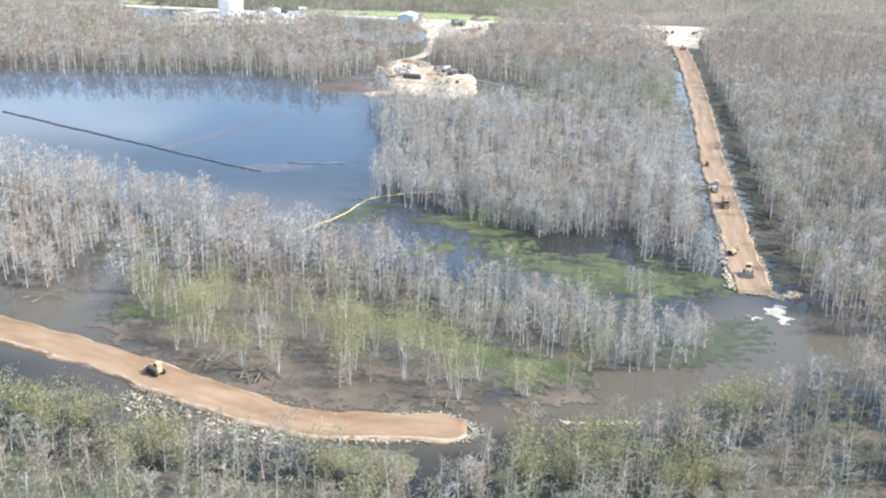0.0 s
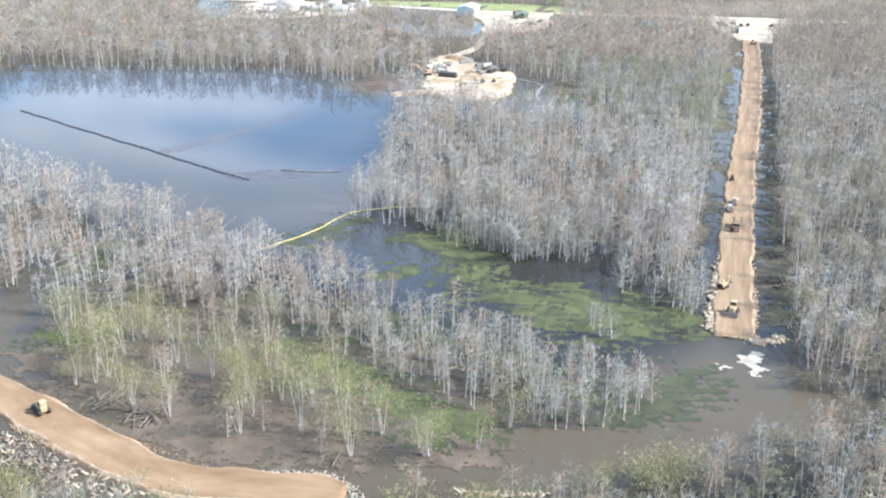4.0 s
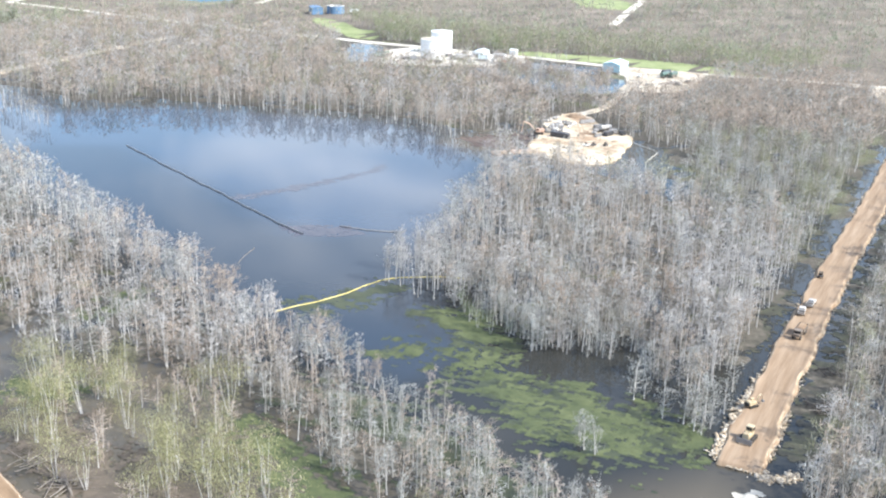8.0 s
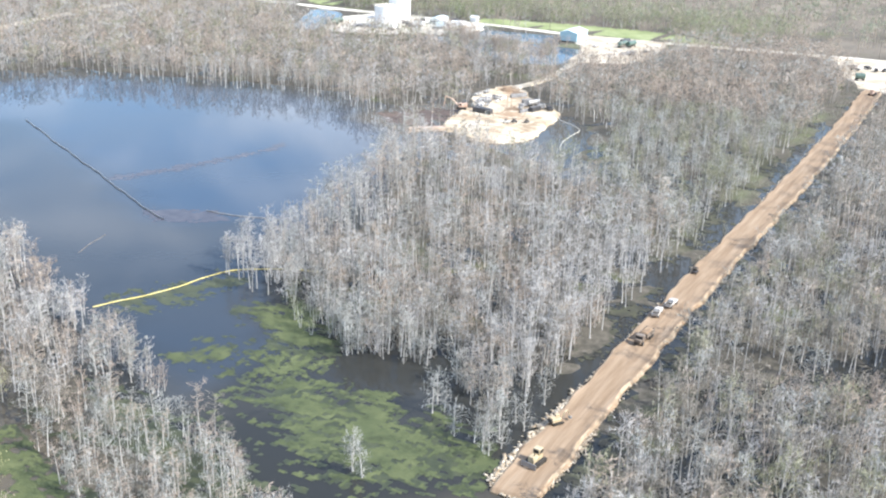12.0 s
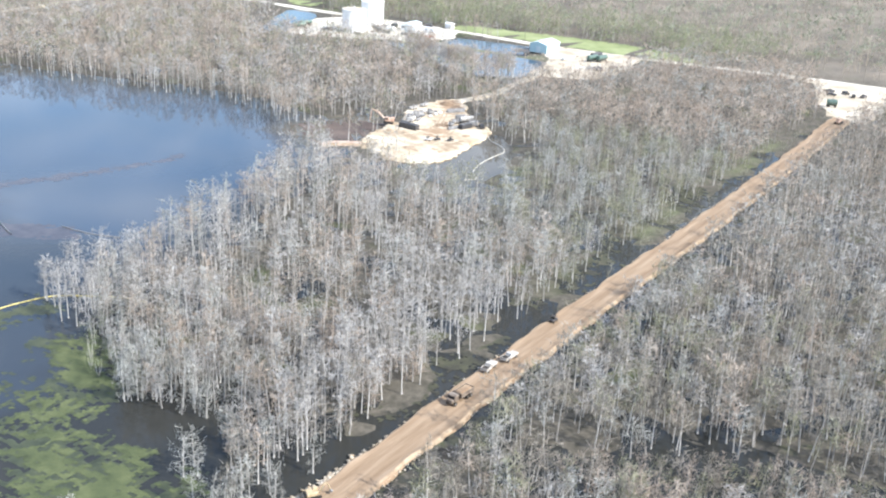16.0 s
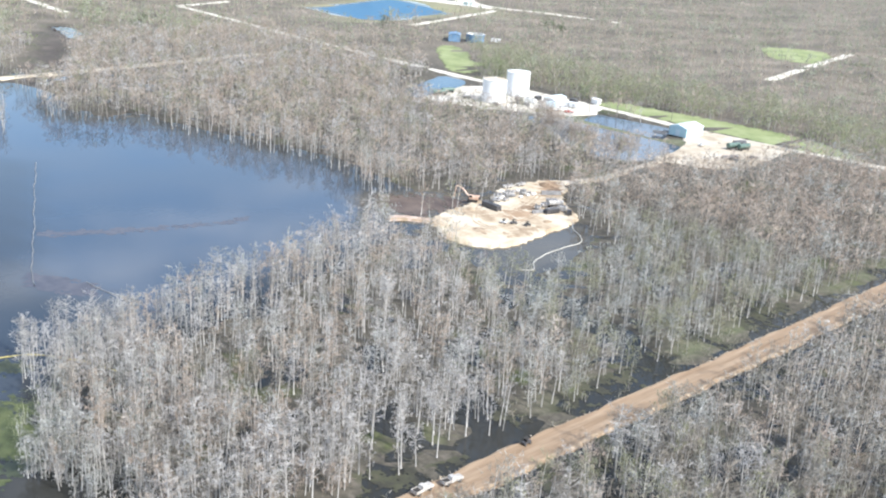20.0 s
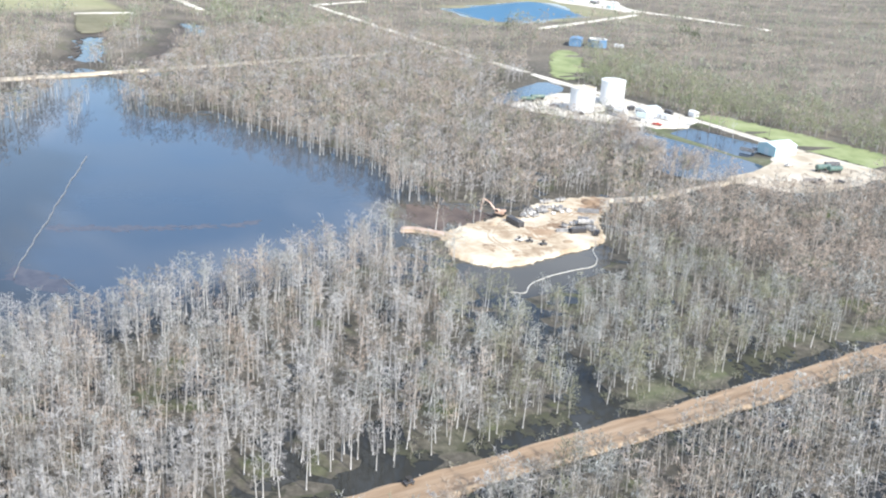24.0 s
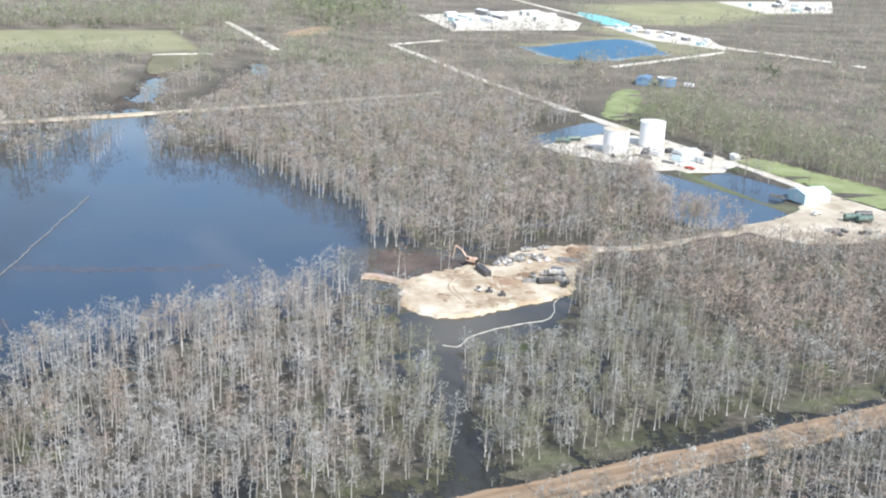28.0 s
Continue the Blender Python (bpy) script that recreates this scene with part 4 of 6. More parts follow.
def cart(m, label, paint):
    e = empty("utility_cart", m, label, "utility vehicle")
    part("body", box(0, 0, 0.45, 2.6, 1.35, 0.45, 0.1), paint, e)
    part("seat", box(-0.1, 0, 0.9, 0.6, 1.2, 0.45, 0.08), M_DARK, e)
    part("canopy", box(0.0, 0, 1.75, 1.5, 1.3, 0.07, 0.02), M_DARK, e)
    for x_ in (-0.7, 0.7):
        for y_ in (-0.6, 0.6):
            part("post", tube((x_, y_, 0.85), (x_, y_, 1.76), 0.03, seg=6), M_DARK, e)
            wheel(e, x_ * 1.25, y_ * 1.05, 0.3, 0.22)
    return e


def tank_trailer(m, paint, label, group="", length=9.0, r=1.15):
    e = empty("tank_trailer", m, label, "tank trailer", group)
    part("barrel", tube((-length / 2, 0, 1.2 + r), (length / 2, 0, 1.2 + r), r, seg=20), paint, e)
    for x_ in (-length * 0.3, 0, length * 0.3):
        part("band", tube((x_ - 0.06, 0, 1.2 + r), (x_ + 0.06, 0, 1.2 + r), r + 0.04, seg=20), M_STEEL, e)
    part("hatch", tube((0.3, 0, 1.2 + 2 * r - 0.05), (0.3, 0, 1.2 + 2 * r + 0.3), 0.35, seg=12), M_STEEL, e)
    part("frame", box(0, 0, 0.85, length, 0.9, 0.4, 0.03), M_DARK, e)
    for x_ in (-length * 0.42, -length * 0.28, length * 0.36):
        for y_ in (-0.95, 0.95):
            wheel(e, x_, y_, 0.5, 0.4)
    return e


def box_trailer(m, paint, label, group="", size=(7.0, 2.5, 2.6)):
    e = empty("office_trailer", m, label, "trailer", group)
    sx, sy, sz = size
    body = part("body", box(0, 0, 0.6, sx, sy, sz, 0.06), paint, e)
    part("roof", box(0, 0, 0.6 + sz, sx + 0.1, sy + 0.1, 0.1, 0.03), paint, body)
    part("door", box(-sx * 0.2, -sy / 2 - 0.02, 0.75, 0.9, 0.05, 2.0, 0.01), M_STEEL, body, "grey door")
    part("window", box(sx * 0.22, -sy / 2 - 0.02, 1.6, 1.1, 0.05, 0.8, 0.01), M_STEEL, body)
    for x_ in (-sx * 0.15, sx * 0.15):
        for y_ in (-sy / 2 + 0.25, sy / 2 - 0.25):
            wheel(e, x_, y_, 0.36, 0.24)
    part("drawbar", box(sx / 2 + 0.6, 0, 0.5, 1.3, 0.12, 0.12, 0.02), M_DARK, e)
    return e


def skid_tank(m, paint, label, size=(9.0, 2.8, 2.6), rails=True):
    """A long open-framed steel tank on skids with pipes and, on tall ones, a railed walkway on its top."""
    e = empty("steel_tank", m, label, "tank")
    sx, sy, sz = size
    body = part("body", box(0, 0, 0.25, sx, sy, sz, 0.12), paint, e)
    for i in range(int(sx // 1.5)):
        x_ = -sx / 2 + 0.9 + i * 1.5
        for y_ in (-sy / 2 - 0.06, sy / 2 + 0.06):
            part("rib", box(x_, y_, 0.3, 0.16, 0.14, sz - 0.15, 0.02), paint, body)
    for y_ in (-sy / 2 + 0.3, sy / 2 - 0.3):
        part("skid", box(0, y_, 0, sx + 0.6, 0.3, 0.26, 0.03), M_DARK, e)
    part("pipe", tube((-sx / 2 + 0.5, 0.3, sz + 0.55), (sx / 2 - 0.5, 0.3, sz + 0.55), 0.16, seg=10), M_STEEL, e, "grey pipe along its top")
    for x_ in (-sx * 0.3, sx * 0.3):
        part("hatch", tube((x_, -0.5, sz + 0.2), (x_, -0.5, sz + 0.5), 0.4, seg=12), M_STEEL, e)
    if not rails:
        return e
    part("railing", tube((-sx / 2 + 0.3, -sy / 2 + 0.1, sz + 1.2), (sx / 2 - 0.3, -sy / 2 + 0.1, sz + 1.2), 0.04, seg=6), M_STEEL, e)
    for i in range(5):
        x_ = -sx / 2 + 0.3 + i * (sx - 0.6) / 4
        part("rail_post", tube((x_, -sy / 2 + 0.1, sz + 0.2), (x_, -sy / 2 + 0.1, sz + 1.2), 0.035, seg=6), M_STEEL, e)
    return e


def place(x, y, z=1.25, rz=0.0):
    return pose(x, y, z, 0, 0, rz)


# on the haul road
bulldozer(place(43.2, 297.6, 0.85, 262) @ Matrix.Scale(1.12, 4), M_YELLOW, "large pale yellow bulldozer near the haul road's end")
excavator(place(40.3, 314.6, 0.85, 60) @ Matrix.Scale(0.62, 4), M_YELLOW, "small yellow crawler excavator at the haul road's edge", reach=((2.2, 0, 2.0), (4.4, 0, 4.4), (5.6, 0, 1.6)))
dump_truck(place(42.4, 365.5, 0.87, 266), "muddy brown-grey dump truck loaded with dirt on the haul road")
pickup(place(39.9, 383.0, 0.87, 94), M_TANW, "dusty pale pickup truck parked on the haul road", "dusty pickups on the haul road")
pickup(place(41.2, 391.0, 0.87, 86), M_TANW, "dusty pale pickup truck parked on the haul road", "dusty pickups on the haul road")
cart(place(39.6, 418.2, 0.87, 90), "dark utility cart on the haul road's edge", M_CARD)
bulldozer(place(43.5, 712.0, 0.87, 80), M_ORANGE, "orange bulldozer near the gravel crossing")
tank_trailer(place(31.5, 746, 1.15, 20), M_GREEN, "dark green tank trailer at the gravel crossing", "", 5, 1.5)
for px, py, pr in ((21, 783, 40), (24, 774.5, 10), (29.5, 784, 130), (35, 779, 100), (39.5, 782, 80), (55, 784, 60)):
    pickup(place(px, py, 1.13, pr), M_CARD, "dark grey pickup truck at the gravel crossing", "pickups at the crossing")
pickup(place(60, 797, 1.13, 20), M_WHITE, "white pickup truck parked at the gravel crossing")
# on the southern berm
bulldozer(place(-95.5, 202.4, 0.52, 150), M_YELLOW, "muddy yellow bulldozer working on the orange berm")

# on the sand pad
excavator(place(-117.6, 557.8, 1.2, 212), M_ORANGE, "orange long-reach excavator at the edge of the sand pad", reach=((2.0, 0, 2.2), (7.6, 0, 6.2), (8.5, 0, 0.9)))
skid_tank(place(-106.0, 557.4, 1.25, -4), M_CARD, "long dark steel tank with pipes on the sand pad", (9.6, 2.8, 2.0))
skid_tank(place(-87.2, 575.0, 1.25, 78), M_CARD, "dark steel tank beside pale pipe racks", (6.6, 2.4, 1.8))
for px, py, pr, size in ((-124.2, 587.5, 76, (5.0, 2.0, 1.1)), (-123.6, 595.5, 86, (4.6, 2.0, 1.0)), (-115.6, 571.5, 40, (3.6, 2.0, 1.3)), (-115.2, 578.5, 62, (4.4, 2.0, 1.4)), (-113.0, 585.0, 20, (3.2, 1.8, 1.2)), (-94.6, 579.5, 70, (4.2, 2.0, 1.3)), (-94.0, 573.5, 30, (2.6, 1.8, 1.0))):
    box_trailer(place(px, py, 1.25, pr), M_TANW, "low dusty equipment trailer on the sand pad", "dusty trailers on the pad", (size[0], size[1], 0.6 * size[2]))
cart(place(-85.6, 549.4, 1.25, 60), "dark utility cart on the sand pad", M_CARD)
cart(place(-80.6, 552.2, 1.25, 80), "dark utility cart near the pad's edge", M_CARD)
cart(place(-88.2, 546.2, 1.25, 20), "white utility cart on the sand pad", M_WHITE)
pickup(place(-82.0, 580.5, 1.25, 130), M_CARD, "dark grey pickup truck on the sand pad")



def heap(x, y, r, h, mat, label, seed):
    """A low spoil heap with an uneven outline."""
    rr = np.random.RandomState(seed)
    n, v, f = 18, [], []
    for k, (q, z) in enumerate(((1.0, -0.1), (0.72, 0.38), (0.4, 0.78), (0.12, 1.0))):
        for i in range(n):
            a = 6.283 * i / n
            w = r * q * (1 + 0.18 * math.sin(2 * a + seed) + rr.uniform(-0.08, 0.08))
            v.append((x + w * math.cos(a), y + w * math.sin(a), 1.15 + h * z * rr.uniform(0.9, 1.08)))
        if k:
            f += [((k - 1) * n + i, (k - 1) * n + (i + 1) % n, k * n + (i + 1) % n, k * n + i) for i in range(n)]
    f += [(3 * n + i, 3 * n + i + 1, 3 * n + n - 2 - i, 3 * n + n - 1 - i) for i in range(n // 2 - 1)]
    tagged(new("dirt_mound", mesh_from("dirt_mound", v, f, [mat], smooth=True)), label, "mound", "dirt mounds on the pad")


for i, (hx, hy, hr, hh) in enumerate(((-104, 531, 3.4, 1.1), (-87, 531, 2.8, 0.35), (-110, 549, 2.6, 0.8), (-118, 607, 4.6, 1.4), (-110, 603, 4.0, 1.1), (-80, 564, 2.2, 0.6), (-98, 541, 2.0, 0.5))):
    heap(hx, hy, hr, hh, M_SOIL if hr > 3.5 else M_EDGE if i % 2 else M_PAD, "low mound of tan dirt on the sand pad", i)


def pallet(m, paint, label, seed):
    e = empty("pallet_load", m, label, "pallet", "pallet loads on the pad")
    r = random.Random(seed)
    base = part("pallet", box(0, 0, 0, 1.6, 1.4, 0.15, 0.02), M_LOG, e)
    for i in range(4):
        part("sack", box(-0.38 + 0.76 * (i % 2), -0.34 + 0.68 * (i // 2), 0.15, 0.74, 0.64, r.uniform(0.6, 1.0), 0.14), paint, e)


r = random.Random(5)
for i in range(14):
    pallet(place(-119 + 9 * r.random(), 568 + 24 * r.random(), 1.2, 360 * r.random()), M_WHITE if i % 3 else M_STEEL, "white sacks stacked on a wooden pallet", i)


def pipe_stack(m, n, length, label):
    e = empty("pipe_stack", m, label, "pipes")
    k, z = n, 0.2
    while k:
        for i in range(k):
            y_ = (i - (k - 1) / 2) * 0.42
            part("pipe", tube((-length / 2, y_, z), (length / 2, y_, z), 0.2, seg=8), M_STEEL, e)
        k, z = k - 1, z + 0.36


for i, (mat_, pts, more_) in enumerate((
        (M_CLAY2, [(-121, 617), (-112, 612), (-104, 600), (-108, 592), (-117, 598), (-124, 606)], 0.5),
        (M_SOIL, [(-104, 575), (-98, 580), (-92, 572), (-96, 565)], 0.2),
        (M_CLAY2, [(-101, 566), (-90, 566), (-86, 557), (-94, 552)], 0.2),
        (M_EDGE, [(-78, 536), (-74, 546), (-77, 556), (-82, 546)], 0.3),
        (M_SOIL, [(-91, 529), (-87, 534), (-85, 530)], -0.5),
        (M_EDGE, [(-111, 545), (-108, 553), (-101, 548), (-105, 541)], 0.3),
        (M_CLAY2, [(-74, 535), (-72.5, 541), (-76, 540)], -0.2))):
    tagged(new("bare_dirt", weed_mat(pts, 180 + i, 0.6, more_, mat_, 1.225, 0.55)), "patch of darker damp dirt on the sand pad", "dirt", kind="stuff")
for i, pts in enumerate(([(-116, 606), (-108, 590), (-100, 572), (-97, 556), (-100, 540)], [(-106, 600), (-95, 580), (-88, 562), (-86, 545), (-90, 530)], [(-100, 560), (-90, 556), (-80, 556)], [(-111, 556), (-104, 545), (-95, 538), (-82, 537)])):
    for side in (-0.95, 0.95):
        ln_ = smooth_line(pts, 1.5)
        d_ = np.gradient(ln_, axis=0)
        d_ /= np.linalg.norm(d_, axis=1)[:, None]
        n_ = np.stack([d_[:, 1], -d_[:, 0]], -1)
        w_ = 0.28 + 0.1 * np.sin(np.arange(len(ln_)) * 0.7 + i)[:, None]
        a_, b_ = ln_ + n_ * (side - w_), ln_ + n_ * (side + w_)
        k_ = len(ln_)
        z_ = np.full((2 * k_, 1), 1.232 + 0.002 * i)
        f_ = np.stack([np.arange(k_ - 1), np.arange(k_ - 1) + k_, np.arange(k_ - 1) + k_ + 1, np.arange(k_ - 1) + 1], -1)
        tagged(new("wheel_track", mesh_from("wheel_track", np.hstack([np.vstack([a_, b_]), z_]), f_, [M_EDGE])), "pressed tan wheel track across the sand pad", "track", kind="stuff")
r = random.Random(23)
for i in range(9):
    px, py = -111.0 - 0.9 * i + r.uniform(-1.5, 1.5), 565.5 + 2.7 * i + r.uniform(-2.0, 2.0)
    skid_tank(place(px + 3.0 * (i % 3 - 1), py, 1.2, r.choice((10, 55, 75, 100))), r.choice((M_TANW, M_TANW, M_STEEL)), "low pale equipment skid in the crowded row on the sand pad", (r.uniform(2.4, 4.2), r.uniform(1.4, 2.0), r.uniform(0.3, 0.8)), rails=False)
tank_trailer(place(-91.5, 582.5, 1.2, 62), M_TANW, "dusty pale tank trailer on the sand pad", "", 6.5, 1.1)
skid_tank(place(-87.0, 581.5, 1.2, 20), M_TANW, "dusty pale pump skid on the sand pad", (4.0, 2.2, 1.8))
box_trailer(place(-96.5, 585.5, 1.2, 50), M_STEEL, "grey equipment trailer on the sand pad", "", (4.6, 2.0, 1.6))
pipe_stack(place(-106.5, 597.0, 1.2, 55), 5, 9.0, "stack of grey steel pipes on the sand pad")
pipe_stack(place(-90.5, 570.0, 1.2, 70), 4, 6.0, "stack of grey steel pipes by the dark tank")

# ---- storage tanks ----
def storage_tank(x, y, r, h, label, top=None):
    e = empty("storage_tank", place(x, y, 1.1), label, "storage tank", "white storage tanks")
    part("base_ring", tube((0, 0, -0.3), (0, 0, 0.25), r + 0.35, seg=48), M_STEEL, e, "grey concrete ring footing")
    shell = part("shell", tube((0, 0, 0.2), (0, 0, h), r, seg=56), M_WHITE, e)
    for k in range(1, 6):
        part("weld_band", tube((0, 0, h * k / 6 - 0.05), (0, 0, h * k / 6 + 0.05), r + 0.03, seg=56), M_WHITE, shell)
    part("roof", tube((0, 0, h + 0.02), (0, 0, h + 0.9), r + 0.12, r2=0.6, seg=56), top or M_WHITE, e)
    part("vent", tube((0, 0, h + 0.8), (0, 0, h + 1.5), 0.45, seg=12), M_WHITE, e)
    part("wind_girder", tube((0, 0, h - 0.35), (0, 0, h - 0.15), r + 0.3, seg=56), M_WHITE, e)
    for i in range(24):
        a = math.radians(20 + i * 5.5)
        part("stair_tread", box(math.cos(a) * (r + 0.5), math.sin(a) * (r + 0.5), 0.3 + (h - 0.6) * i / 24, 0.8, 0.3, 0.06, 0, rz=math.degrees(a)), M_STEEL, e)
    for i in range(20):
        a = 2 * math.pi * i / 20
        part("rail_post", tube((math.cos(a) * r, math.sin(a) * r, h), (math.cos(a) * r, math.sin(a) * r, h + 1.0), 0.04, seg=5), M_WHITE, e)
    part("manhole", tube((r * 0.72, -r * 0.72, 1.0), (r * 0.72 + 0.35, -r * 0.72 - 0.35, 1.0), 0.5, seg=12), M_STEEL, e)


storage_tank(-271.3, 731.6, 7.6, 14.6, "tall white steel storage tank with a tan roof on shell gravel", M_LOT)
storage_tank(-281.3, 765.0, 7.6, 15.4, "tall white steel storage tank near the road")


# ---- sheds and far buildings ----
def gable_shed(m, sx, sy, h, rise, wall, roof, label, name="shed", doors=2, group="", plain=False):
    """A gabled metal building, its ridge along y."""
    e = empty(name, m, label, "building", group)
    bm = bmesh.new()
    for y_ in (-sy / 2, sy / 2):
        for x_, z_ in ((-sx / 2, 0), (sx / 2, 0), (sx / 2, h), (0, h + rise), (-sx / 2, h)):
            bm.verts.new((x_, y_, z_))
    v = list(bm.verts)
    bm.faces.new(v[:5])
    bm.faces.new(v[9:4:-1])
    for i in (0, 1, 4):
        j = (i + 1) % 5
        bm.faces.new((v[i], v[i + 5], v[j + 5], v[j]))
    bmesh.ops.recalc_face_normals(bm, faces=bm.faces)
    w = part("wall", bm, wall, e)
    sl = math.hypot(sx / 2, rise)
    an = math.degrees(math.atan2(rise, sx / 2))
    for sg in (-1, 1):
        part("roof", box(sg * sx / 4, 0, h + rise / 2 + 0.04, sl + 0.5, sy + 0.6, 0.12, 0.02, ry=sg * an), roof, e)
        part("gutter", box(sg * (sx / 2 + 0.28), 0, h - 0.22, 0.16, sy + 0.6, 0.16, 0.02), M_WHITE, e)
    for i in range(doors):
        y_ = (i - (doors - 1) / 2) * sy / max(1, doors)
        part("door", box(sx / 2 + 0.03, y_, 0.05, 0.08, min(3.4, sy * 0.3), h * 0.78, 0.02), roof if plain else M_WHITE, w, "pale roll-up door")
    part("door", box(0, -sy / 2 - 0.03, 0.05, min(3.0, sx * 0.3), 0.08, h * 0.75, 0.02), roof if plain else M_STEEL, w, "narrow door")
    for i in () if plain else (-1, 1):
        part("window", box(i * sx * 0.32, -sy / 2 - 0.03, h * 0.45, sx * 0.14, 0.06, h * 0.25, 0.01), M_GLASS, w)
    return e


gable_shed(place(-150, 768, 1.1), 12, 17, 5.2, 1.6, M_BLUE, M_ROOF, "pale blue metal shed with a light roof on gravel", plain=True)
gable_shed(place(-251, 768, 1.1, 8), 8, 15, 3.6, 0.9, M_WHITE, M_ROOF, "low white pump house with a pale roof", "pump_house", 2)
gable_shed(place(-236, 792.5, 1.0, 90), 4, 5, 3.0, 0.6, M_WHITE, M_WHITE, "small white hut beside the gravel road", "hut", 1)
tank_trailer(place(-303.0, 714.5, 1.1, 60), M_GREEN, "dark green tank trailer on the gravel yard", "green tank trailers in the yard")
tank_trailer(place(-306.0, 724.5, 1.1, 75), M_GREEN, "dark green tank trailer on the gravel yard", "green tank trailers in the yard")
tank_trailer(place(-113.5, 760.5, 1.1, 75), M_GREEN, "dark green tank trailer on the gravel lot", "green tank trailers on the lot", 8, 1.4)
tank_trailer(place(-109.0, 764.0, 1.1, 78), M_GREEN, "dark green tank trailer on the gravel lot", "green tank trailers on the lot", 8, 1.4)
tank_trailer(place(-115.5, 770.0, 1.1, 70), M_CARD, "blackish tank trailer on the gravel lot", "green tank trailers on the lot", 8, 1.3)
pickup(place(-101, 742, 1.1, 20), M_CARD, "dark grey pickup truck on the gravel lot", "pickups on the lot")
pickup(place(-98, 736, 1.1, 10), M_CARD, "dark grey pickup truck on the gravel lot", "pickups on the lot")
pickup(place(-128, 752, 1.1, 100), M_WHITE, "white pickup truck beside the blue shed")
skid_tank(place(-243, 756, 1.1, 20), M_ROOF, "pale blue process tank in the gravel yard", (7, 3, 3))
skid_tank(place(-258, 752, 1.1, 10), M_WHITE, "white process tank in the gravel yard", (8, 3, 2.6))
skid_tank(place(-262, 764, 1.1, 95), M_CARD, "dark steel tank between the white tanks", (5, 2.5, 2.4))
skid_tank(place(-231, 752, 1.1, 60), M_WHITE, "white process tank at the yard's edge", (6, 2.6, 2.0))
pickup(place(-224, 750, 1.1, 30), M_RED, "red pickup truck at the gravel yard's edge")
box_trailer(place(-235, 766, 1.1, 10), M_WHITE, "white office trailer in the gravel yard", "", (9, 3, 2.8))
pipe_stack(place(-160, 756, 0.9, 20), 5, 8, "stack of brown and grey pipes on the bank")
pipe_stack(place(-158, 763, 0.9, 30), 4, 7, "stack of steel pipes beside the blue shed")


skid_tank(place(-262, 746, 1.1, 70), M_CARD, "dark pump skid beside the white tanks", (4, 2, 1.8))
skid_tank(place(-268, 752, 1.1, 15), M_STEEL, "grey manifold skid between the white tanks", (5, 2, 1.6))
skid_tank(place(-246, 781, 1.1, 5), M_CARD, "dark pump skid near the gravel road", (6, 2.2, 2))
pipe_stack(place(-255, 742, 1.1, 10), 5, 9, "stack of grey pipes in the gravel yard")
pipe_stack(place(-240, 747, 1.1, 25), 4, 8, "stack of grey pipes at the yard's edge")
pickup(place(-286, 722, 1.1, 200), M_CARD, "dark pickup truck in the gravel yard", "pickups in the yard")
pickup(place(-290, 742, 1.1, 110), M_WHITE, "white pickup truck in the gravel yard", "pickups in the yard")
pickup(place(-262, 724, 1.1, 150), M_CARD, "dark pickup truck in the gravel yard", "pickups in the yard")
pickup(place(-95, 750, 1.1, 70), M_CARD, "dark pickup truck on the gravel lot", "pickups on the lot")
pipe_stack(place(-103, 738, 1.1, 60), 5, 7, "stack of dark pipes on the gravel lot")


def pole(x, y, h, label):
    e = empty("utility_pole", place(x, y, 0.4), label, "pole", "utility poles")
    part("post", tube((0, 0, -0.5), (0, 0, h), 0.16, r2=0.1, seg=8), M_LOG, e)
    part("crossarm", box(0, 0, h - 0.8, 2.2, 0.12, 0.14, 0.02), M_LOG, e)
    for x_ in (-0.9, 0, 0.9):
        part("insulator", tube((x_, 0, h - 0.66), (x_, 0, h - 0.4), 0.06, seg=6), M_STEEL, e)


for px, py in ((-244, 797), (-180, 797), (-90, 800), (-30, 815), (30, 823)):
    pole(px, py, 11, "wooden utility pole on the grass verge")

# open round tank beside a blue building
basin = empty("round_basin", place(-473, 919, 0.6), "open round blue tank with a white rim", "basin")
bm = bmesh.new()
bmesh.ops.create_cone(bm, cap_ends=False, segments=40, radius1=8.0, radius2=8.0, depth=7.0, matrix=Matrix.Translation((0, 0, 3.5)))
part("outer_wall", bm, M_NAVY, basin)
bm = bmesh.new()
bmesh.ops.create_cone(bm, cap_ends=False, segments=40, radius1=6.8, radius2=6.8, depth=2.0, matrix=Matrix.Translation((0, 0, 6.0)))
part("inner_wall", bm, M_WHITE, basin)
ring_o = [(8.2 * math.cos(i * math.pi / 20), 8.2 * math.sin(i * math.pi / 20)) for i in range(40)]
bm = bmesh.new()
a = [bm.verts.new((x_, y_, 7.05)) for x_, y_ in ring_o]
b = [bm.verts.new((x_ * 0.82, y_ * 0.82, 7.05)) for x_, y_ in ring_o]
for i in range(40):
    j = (i + 1) % 40
    bm.faces.new((a[i], a[j], b[j], b[i]))
part("rim", bm, M_WHITE, basin, "wide white rim")
part("water_surface", tube((0, 0, 5.0), (0, 0, 5.4), 6.8, seg=40), M_WATER, basin)
gable_shed(place(-486, 906, 0.8, 44), 10, 18, 5.6, 1.0, M_NAVY, M_NAVY, "dull blue metal building beside a round tank", plain=True, doors=1)
box_trailer(place(-462, 934, 0.8, 30), M_WHITE, "white office trailer beside the round tank", "", (8, 3, 2.8))

